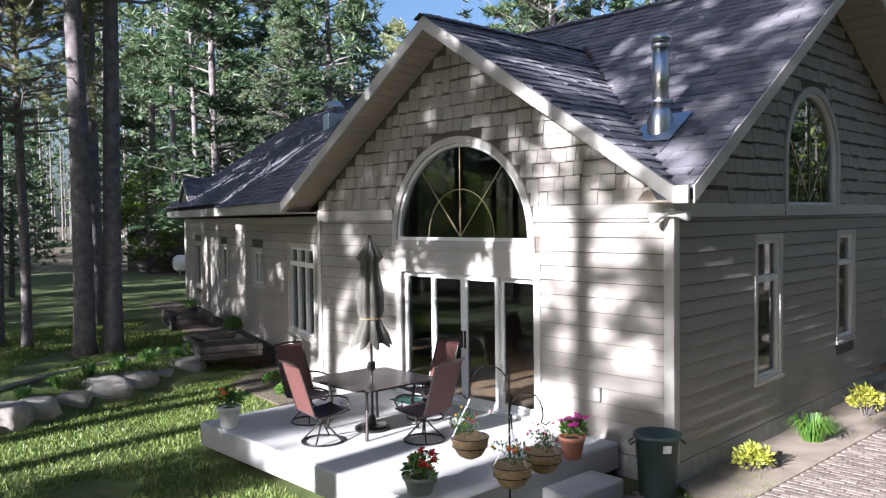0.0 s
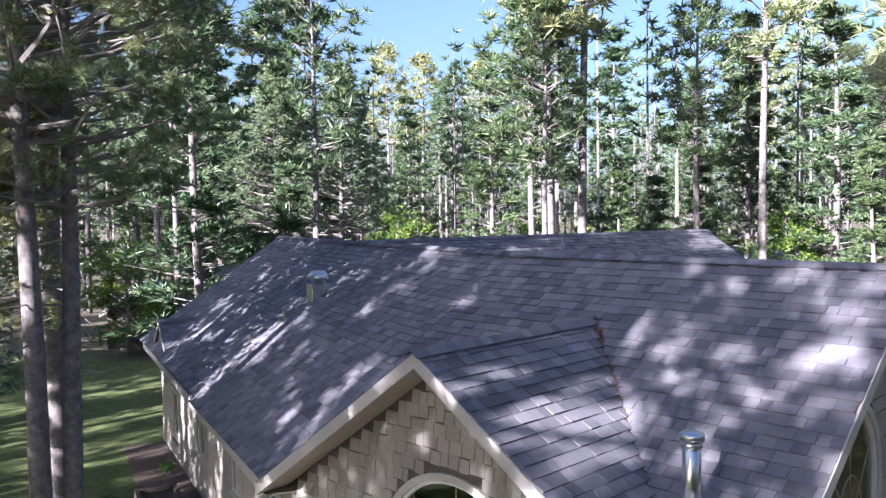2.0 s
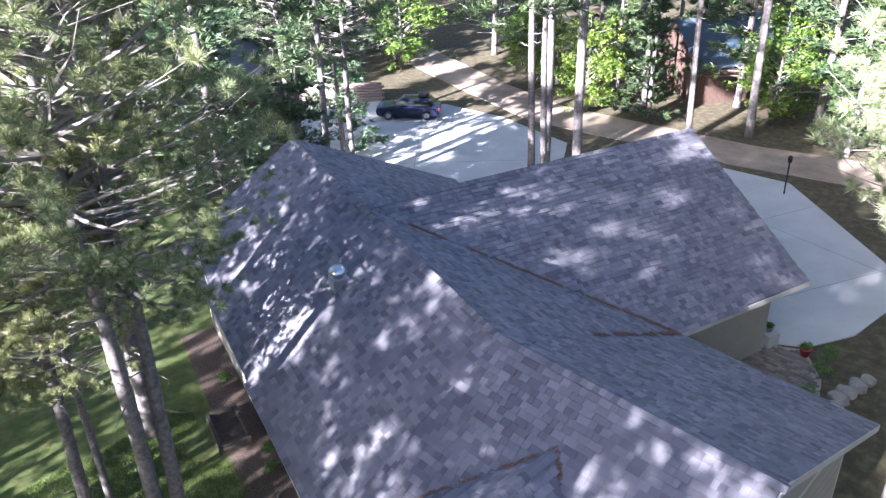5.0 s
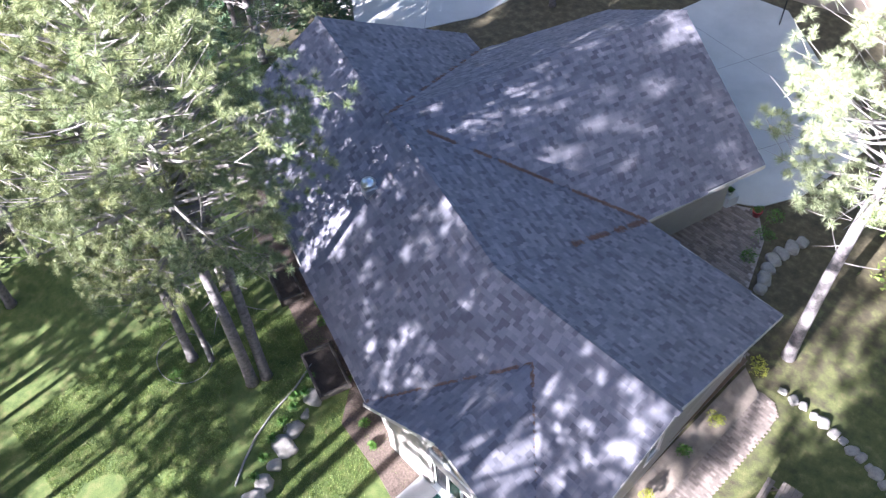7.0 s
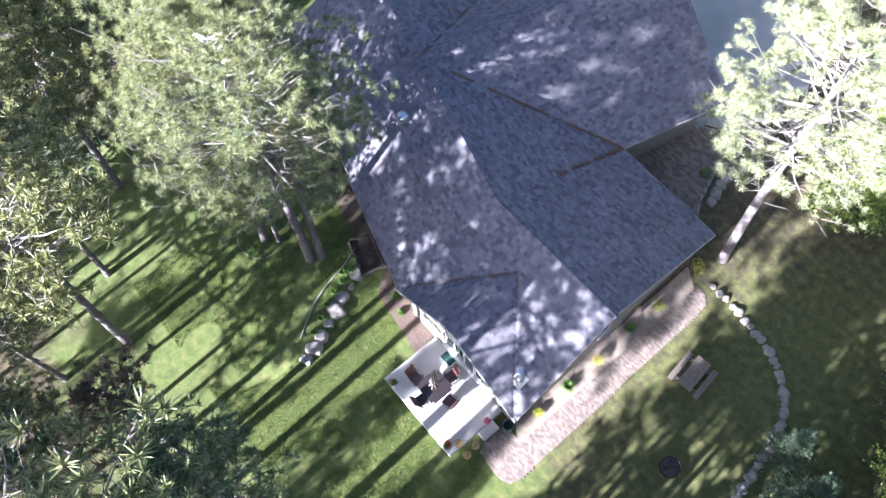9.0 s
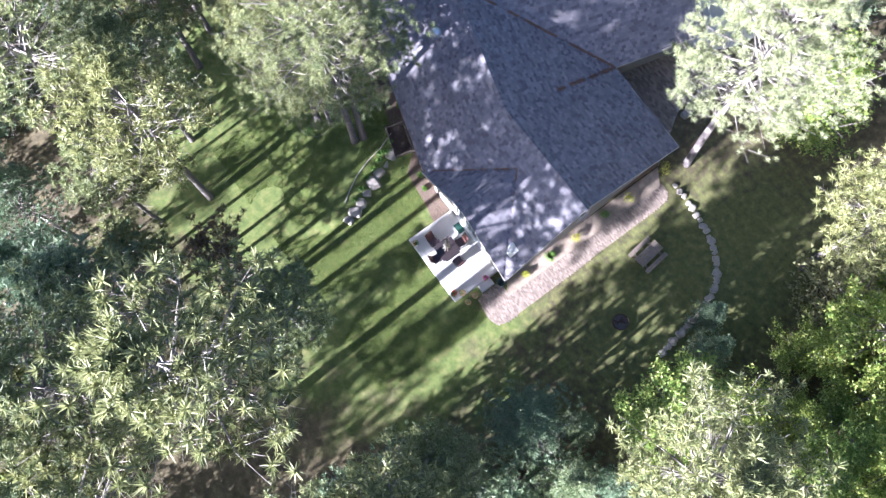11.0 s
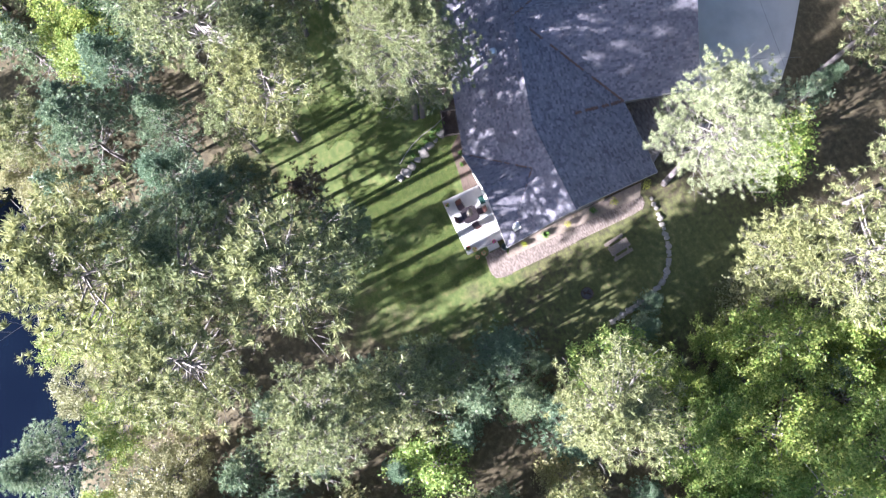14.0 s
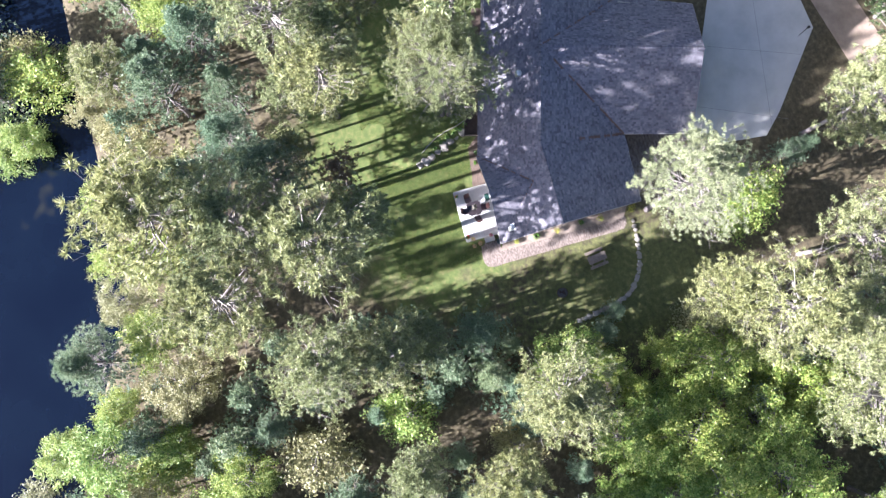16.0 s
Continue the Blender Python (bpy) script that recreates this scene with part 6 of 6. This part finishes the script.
PROTO = {
    "open": [red("pine_tree", 41, 17, 4.5, 0.52, None, 28, 11, 5, 6, 0.44, 0.0, 0.075), red("pine_tree", 42, 16, 4.0, 0.48, None, 28, 10, 5, 6, 0.44, 0.0, 0.075)],
    "open_white": [white("white_pine_tree", 43, 18, 4.8, 0.45, None, 20, 14, 5, 6, 0.42, 0.08)],
    "young": [white("white_pine_tree", 44, 9, 2.8, 0.05, None, 12, 12, 6, 3, 0.34, 0.11), white("white_pine_tree", 45, 8, 2.6, 0.05, WHITE_PINE, 12, 11, 6, 3, 0.34, 0.11)],
    "young_leafy": [leafy("leafy_tree", 6, 0.05, 2.6, 6000, 0.09, DECIDUOUS, 46), leafy("leafy_tree", 5, 0.05, 2.4, 5500, 0.09, PALE_LEAF, 47)],
    "mid_red": [red("pine_tree", 48, 17, 4.3, 0.5, None, 24, 12, 6, 5, 0.46, 0.0, 0.08)],
    "near": [red("pine_tree", 17, 19, 5.2, 0.5, None, 95, 15, 7, 6, 0.27, 0.0, 0.026, (2, 4)), red("pine_tree", 18, 18, 4.6, 0.48, None, 95, 14, 7, 6, 0.27, 0.0, 0.026, (2, 4))],
    "full_white": [pine("white_pine_tree", 20, 0.48, 5.4, 16, 7, dome, lambda f: 0.05 + 0.6 * f, 6, 85, 0.27, BRIGHT_PINE, 19, 0.24, 0.0, 0.0, True, 0.028, (2, 4))],
    "red": [red("pine_tree", 11), red("pine_tree", 12, 20, 5.2, 0.52), red("pine_tree", 13, 17.5, 4.4, 0.55)],
    "white": [white("white_pine_tree", 21, 18, 4.6, 0.45), white("white_pine_tree", 22, 16, 3.7, 0.12), white("white_pine_tree", 23, 20, 5.2, 0.42)],
    "leafy": [leafy("leafy_tree", 11, 0.25, 3.6, 13000, 0.092, DECIDUOUS, 31), leafy("leafy_tree", 9, 0.2, 3.0, 10500, 0.09, DECIDUOUS, 32)],
    "pale": [leafy("pale_leafy_tree", 12, 0.25, 4.2, 12000, 0.092, PALE_LEAF, 33)],
    "rusty": [red("browning_pine_tree", 14, 14, 3.4, 0.45, RUSTY, 20, 10, 4, 4, 0.4, 0.0, 0.08)],
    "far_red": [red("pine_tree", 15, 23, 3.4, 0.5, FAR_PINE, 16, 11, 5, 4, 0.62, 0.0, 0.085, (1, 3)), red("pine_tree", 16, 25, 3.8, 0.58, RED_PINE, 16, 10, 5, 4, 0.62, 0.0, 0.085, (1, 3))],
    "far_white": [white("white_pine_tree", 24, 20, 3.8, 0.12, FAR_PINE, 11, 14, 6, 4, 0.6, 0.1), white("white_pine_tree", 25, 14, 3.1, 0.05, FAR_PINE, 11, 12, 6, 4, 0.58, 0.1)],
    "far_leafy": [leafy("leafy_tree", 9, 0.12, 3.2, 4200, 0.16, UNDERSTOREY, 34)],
}
LABELS = {
    "open": ("thin-crowned red pine between lawn and lake", "pine tree"), "open_white": ("open-crowned white pine between lawn and lake", "pine tree"),
    "young": ("young bushy pine growing under the tall trees", "pine tree"), "young_leafy": ("low leafy sapling under the pines", "tree"), "mid_red": ("red pine with rounded tufted crown", "pine tree"),
    "full_white": ("tall full pine with pale green crown beside the house", "pine tree"),
    "near": ("tall red pine with rough trunk and long-needled tufts", "pine tree"),
    "red": ("tall red pine with bare trunk and tufted crown", "pine tree"), "white": ("soft blue-green white pine with layered limbs", "pine tree"),
    "leafy": ("fresh green broadleaf tree in the woods", "tree"), "pale": ("pale yellow-green tree leafing out by the lake", "tree"),
    "rusty": ("sparse pine with browning needles", "pine tree"), "far_red": ("tall straight pine in the woods behind the house", "pine tree"),
    "far_white": ("bushy dark green pine among the woods", "pine tree"), "far_leafy": ("green understorey tree in the woods", "tree"),
}
for k, protos in PROTO.items():
    for p in protos:
        tagged(p, LABELS[k][0], LABELS[k][1], "trees round the house")

USED = set()


def plant(kind, x, y, size=1.0, turn=None, which=None, rng=random.Random(77), wide=1.0):
    """Set a tree of a kind at x, y; the first of each pattern is moved, the rest are copies."""
    ps = PROTO[kind]
    i = rng.randrange(len(ps)) if which is None else which
    p = ps[i]
    rz = rng.uniform(0, 360) if turn is None else turn
    m = pose(x, y, ground_z(x, y) - 0.05, 0, 0, rz) @ Matrix.Diagonal((size * wide, size * wide, size, 1))
    if (kind, i) not in USED:
        USED.add((kind, i))
        p.matrix_basis = m
        return p
    return copy_thing(p, m)


# trees that stand round the lawn
for kind, x, y, size, which in [
    ("near", -18.6, 5.95, 1.0, 0), ("near", -18.5, 6.75, 0.95, 1), ("near", -21.3, 5.0, 0.92, 1), ("near", -20.7, 5.4, 0.55, 0), ("far_red", -23.6, 8.2, 1.2, 1),
    ("full_white", -4.5, 22.7, 1.0, 0), ("red", 7.0, 27.0, 1.05, 1), ("red", 5.0, 23.8, 0.85, 2), ("red", 9.0, 8.0, 0.95, 0), ("white", 6.2, 3.6, 0.62, 1), ("white", 5.5, 14.9, 0.62, 1), ("white", 3.9, 16.4, 0.5, 1),
    ("white", 2.6, 3.5, 0.62, 0), ("white", 4.4, 6.2, 0.55, 1), ("leafy", 10.3, 22.8, 1.0, 0), ("leafy", 15.9, 18.6, 1.05, 0), ("leafy", 17.3, 15.8, 0.9, 1), ("leafy", 13.4, 16.8, 0.9, 1), ("leafy", 14.8, 30.3, 1.0, 0),
    ("mid_red", 2.7, -4.5, 0.95, 0), ("red", 1.7, -1.5, 0.78, 2), ("red", 1.5, -9.5, 0.85, 1), ("white", 4.2, -11.5, 0.72, 0), ("open", -5.2, -15.6, 1.2, 0), ("white", -8.9, -18.6, 0.98, 0),
    ("pale", 0.2, -22.9, 0.85, 0), ("white", -3.6, -28.3, 0.75, 2), ("leafy", 4.2, -30.6, 1.0, 0), ("white", 7.2, -6.8, 0.7, 1), ("young_leafy", 7.9, -4.4, 1.1, 0),
    ("white", -19.5, -13.3, 0.86, 2), ("white", -16.1, -16.9, 1.0, 2), ("pale", -21.5, -22.4, 0.95, 0), ("pale", -15.8, -24.6, 0.72, 0), ("leafy", -11.8, -23.0, 0.75, 0),
    ("rusty", -14.0, -4.3, 0.85, 0), ("open", -9.5, -3.4, 0.82, 1), ("open", -7.3, -7.4, 1.05, 0), ("open", -21.3, -3.7, 0.8, 0), ("open_white", -15.2, -10.5, 0.9, 0), ("open", -21.8, -7.3, 0.85, 1), ("red", -11.2, -13.4, 1.1, 0), ("open", -17.6, -8.4, 0.78, 1), ("open", -12.6, -18.4, 1.15, 0), ("white", -24.0, -12.2, 0.82, 2), ("red", -25.4, -2.6, 0.78, 0),
    ("young_leafy", -3.1, 30.5, 1.2, 0), ("white", -6.0, 36.6, 0.75, 1), ("red", -7.6, 39.2, 1.0, 0), ("red", 3.5, 35.3, 0.88, 1), ("red", 15.3, 31.7, 0.95, 1), ("white", 17.4, 21.7, 0.72, 1), ("white", 12.9, -0.8, 0.66, 1), ("red", 12.3, -4.4, 0.85, 2),
    ("white", 5.7, -16.0, 0.78, 0), ("white", 16.8, 9.3, 0.62, 1), ("red", 14.8, 2.6, 0.85, 0), ("white", 12.2, 12.6, 0.55, 1), ("leafy", 20.5, 19.5, 1.2, 0), ("leafy", 21.2, 25.5, 1.2, 0), ("white", 23.8, 23.0, 0.85, 1), ("red", 10.6, 32.4, 0.9, 0),
    ("white", -29.1, -18.6, 0.95, 0), ("white", -28.8, -13.7, 0.95, 2), ("red", -26.7, -6.3, 0.95, 1), ("pale", -30.5, -24.0, 0.8, 0), ("open_white", -25.2, -17.6, 0.9, 0), ("red", 19.5, 5.0, 0.95, 1), ("red", 21.0, -3.0, 0.95, 2), ("white", 13.0, -10.5, 0.85, 0),
    ("leafy", 11.5, -22.0, 1.0, 1), ("white", 14.5, -16.5, 0.8, 1), ("white", -33.5, -4.0, 0.9, 0), ("red", -31.5, 2.5, 0.95, 2), ("white", -35.0, 9.0, 0.8, 1), ("red", 0.5, 42.0, 1.0, 2), ("white", 25.0, 13.0, 0.9, 2), ("red", 25.5, 33.0, 1.0, 0),
    ("young", 0.8, -3.2, 1.0, 0), ("young", 3.6, -1.0, 0.9, 1), ("young", 2.0, -7.0, 1.0, 1), ("young", 5.0, 0.6, 0.9, 0), ("young", 7.8, 5.2, 0.8, 1),
    ("leafy", 12.6, 19.8, 0.95, 1), ("leafy", 18.8, 21.6, 1.1, 1), ("leafy", 11.0, 15.8, 0.75, 1), ("leafy", 14.6, 13.2, 0.85, 0), ("leafy", 19.4, 12.6, 1.0, 1), ("leafy", 16.4, 25.2, 1.0, 0), ("leafy", 12.0, 26.8, 0.85, 1), ("leafy", 20.4, 16.2, 1.0, 0), ("leafy", 8.6, 19.2, 0.7, 1),
    ("leafy", 5.2, -25.4, 0.85, 1), ("pale", 9.2, -28.6, 0.8, 0), ("leafy", 9.4, -19.6, 0.8, 0), ("pale", -26.4, -25.0, 0.8, 0), ("leafy", -18.6, -27.0, 0.72, 1), ("pale", -8.4, -26.4, 0.8, 0), ("leafy", -12.8, -27.2, 0.75, 1), ("leafy", -5.0, -24.8, 0.8, 0), ("leafy", 0.4, -29.6, 0.8, 1), ("white", 8.4, -34.0, 0.8, 0), ("leafy", 3.4, -35.0, 0.75, 0), ("pale", 12.6, -34.6, 0.9, 0),
    ("young", -1.2, -14.2, 0.85, 1), ("young", -0.4, -6.8, 0.8, 0), ("open", 0.5, -7.8, 0.74, 1), ("young_leafy", -4.6, -20.4, 1.2, 1), ("young", 2.4, -17.6, 0.95, 0), ("young_leafy", 9.6, -13.0, 1.2, 1),
]:
    plant(kind, x, y, size, None, which)

# trees behind the house and along the drive
for kind, x, y, s, which in [
    ("white", -38.3, 28.6, 1.1, 2), ("white", -43.7, 27.8, 1.15, 2), ("far_red", -29.6, 35.1, 0.95, 0), ("far_red", -29.0, 35.7, 1.0, 1), ("far_red", -28.2, 34.6, 0.9, 0),
    ("far_red", -27.9, 37.6, 1.05, 1), ("far_red", -25.6, 46.0, 1.0, 0), ("far_red", -23.0, 49.5, 1.0, 1), ("far_white", -40.8, 29.6, 0.8, 1), ("far_white", -33.0, 21.5, 0.9, 1),
    ("far_white", -36.0, 18.5, 1.0, 0), ("far_red", -35.2, 24.6, 0.95, 0), ("far_white", -8.0, 44.5, 1.0, 0), ("far_white", -20.5, 54.0, 1.1, 0), ("far_red", -13.6, 48.0, 0.95, 1),
    ("far_white", -30.0, 48.5, 0.9, 1), ("far_red", -40.2, 19.4, 0.85, 0),
    ("far_white", -62.0, 40.0, 1.05, 0), ("far_white", -62.0, 33.0, 1.5, 0), ("far_red", -66.0, 41.0, 1.35, 1), ("far_white", -58.5, 36.5, 1.35, 0), ("far_white", -67.0, 29.0, 1.4, 0), ("far_white", -56.0, 47.5, 1.0, 1), ("far_white", -50.0, 54.0, 1.1, 0), ("far_leafy", -53.0, 45.5, 1.0, 0), ("far_white", -43.5, 52.0, 1.0, 1),
    ("far_white", -38.0, 55.5, 1.1, 0), ("far_leafy", -41.0, 49.0, 0.9, 0), ("far_white", -34.5, 51.0, 0.95, 1), ("far_white", -26.5, 54.5, 1.05, 0), ("far_leafy", -23.0, 52.5, 0.9, 0),
    ("far_white", -17.0, 50.0, 1.0, 1), ("far_white", -10.5, 51.0, 1.05, 0), ("far_white", -31.5, 57.5, 1.0, 1), ("far_white", -24.0, 58.5, 0.85, 1), ("far_white", -47.0, 24.5, 0.85, 1),
    ("far_white", -52.0, 25.0, 0.8, 1), ("far_leafy", -46.5, 19.5, 0.75, 0), ("far_white", -58.0, 31.5, 1.0, 0), ("far_white", -15.0, 56.0, 1.1, 0), ("far_leafy", -34.0, 46.5, 0.8, 0),
]:
    plant(kind, x, y, s, None, which)
rng = random.Random(5)
taken = [tuple(o.location[:2]) for o in scene.objects if o.get("group") == "trees round the house"]


def clear_of_drive(x, y):
    on_drive = -56 < x < -6 and 26 < y < 46 and not (-30.5 < x < -24 and 33 < y < 39)
    road = abs((y - 46) - 0.55 * (-(x + 46))) < 4 and x < -20
    return not on_drive and not road


count = 0
while count < 90:
    x, y = rng.uniform(-125, 45), rng.uniform(12, 125)
    if x > -33 and y < 44 and not x > 22:
        continue
    if x < -33 and y < 16 + (x + 33) * -0.05:
        continue
    if -33 < x < 22 and y < 48:
        continue
    if not clear_of_drive(x, y) or any((x - a) ** 2 + (y - b) ** 2 < 12 for a, b in taken):
        continue
    taken.append((x, y))
    plant(rng.choice(("far_red", "far_red", "far_white", "far_white", "far_leafy")), x, y, rng.uniform(0.9, 1.3), None, None, rng)
    count += 1
# woods on the lawn's open side, added also to darken the window reflections
count = 0
while count < 34:
    x, y = rng.uniform(-90, -30), rng.uniform(-26, 12)
    if (x > -40 and y > -3) or any((x - a) ** 2 + (y - b) ** 2 < 14 for a, b in taken):
        continue
    taken.append((x, y))
    plant(rng.choice(("far_red", "far_white", "far_leafy")), x, y, rng.uniform(0.75, 1.05), None, None, rng)
    count += 1

# young growth that fills the woods between the tall trees
rng = random.Random(9)
count = 0
while count < 120:
    x, y = rng.uniform(-46, 36), rng.uniform(-40, 46)
    wood = (y < -7 and y > -26 - 0.5 * max(0, x + 10)) or (x > 6.5 and y < 44) or (x < -25 and y < 2)
    if -28 < x < 4 and -19 < y < 0:
        continue
    if not wood or any((x - a) ** 2 + (y - b) ** 2 < 5 for a, b in taken):
        continue
    taken.append((x, y))
    sunward = -27 < x < 2 and y < 0
    kind = rng.choice(("young", "young_leafy", "young", "young_leafy", "leafy", "mid_red"))
    if sunward and kind == "mid_red":
        kind = "young"
    size = rng.uniform(0.5, 0.8) if sunward else rng.uniform(0.7, 1.1)
    if kind == "mid_red" or kind == "leafy":
        size = rng.uniform(0.7, 0.92)
    plant(kind, x, y, size, None, None, rng, 1.15)
    count += 1


def far_woods(name, seed, n, place, label):
    """Distant woods in one mesh: slim trunks and ragged crowns of broad needle sprays."""
    rng_ = random.Random(seed)
    verts, faces = [], []
    tv, tf = [], []
    made = 0
    while made < n:
        x, y = place(rng_)
        if not clear_of_drive(x, y):
            continue
        made += 1
        h = rng_.uniform(22, 33)
        low = rng_.choice((0.1, 0.2, 0.35, 0.5))
        rad = rng_.uniform(2.2, 3.6)
        z0 = ground_z(x, y)
        k = len(tv)
        r = rng_.uniform(0.13, 0.22)
        for zz, rr in ((z0, r), (z0 + h * 0.95, 0.04)):
            tv += [(x + rr * math.cos(i * math.tau / 5), y + rr * math.sin(i * math.tau / 5), zz) for i in range(5)]
        tf += [(k + i, k + (i + 1) % 5, k + 5 + (i + 1) % 5, k + 5 + i) for i in range(5)]
        for i in range(34):
            f = rng_.random()
            q = rad * (1.02 - 0.85 * f) * rng_.uniform(0.35, 1.05)
            an = rng_.random() * math.tau
            p = Vector((x + q * math.cos(an), y + q * math.sin(an), z0 + h * (low + (1 - low) * f)))
            tuft(verts, faces, p, Vector((math.cos(an) * 0.6, math.sin(an) * 0.6, 0.5)).normalized(), 1.15, rng_, 10, 0.3, 0.11)
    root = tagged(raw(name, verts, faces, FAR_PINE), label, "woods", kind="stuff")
    tagged(raw("far_trunks", tv, tf, BARK), "slim dark trunks of the distant woods", "woods", kind="stuff")
    return root


def behind(rng_):
    while True:
        x, y = rng_.uniform(-190, 90), rng_.uniform(30, 200)
        if y > 50 + 0.0 * x and (y > 95 or x < -60 or rng_.random() < 0.4) or (x < -62 and y > 16):
            return x, y


far_woods("far_woods", 1, 820, behind, "dense pine woods behind the house")
# Out of view: added so the panes mirror trees instead of bright sky.
far_woods("far_shore_woods", 2, 170, lambda r_: (r_.uniform(-230, 200), r_.uniform(-215, -165)), "unseen woods added across the lake for the windows to mirror")
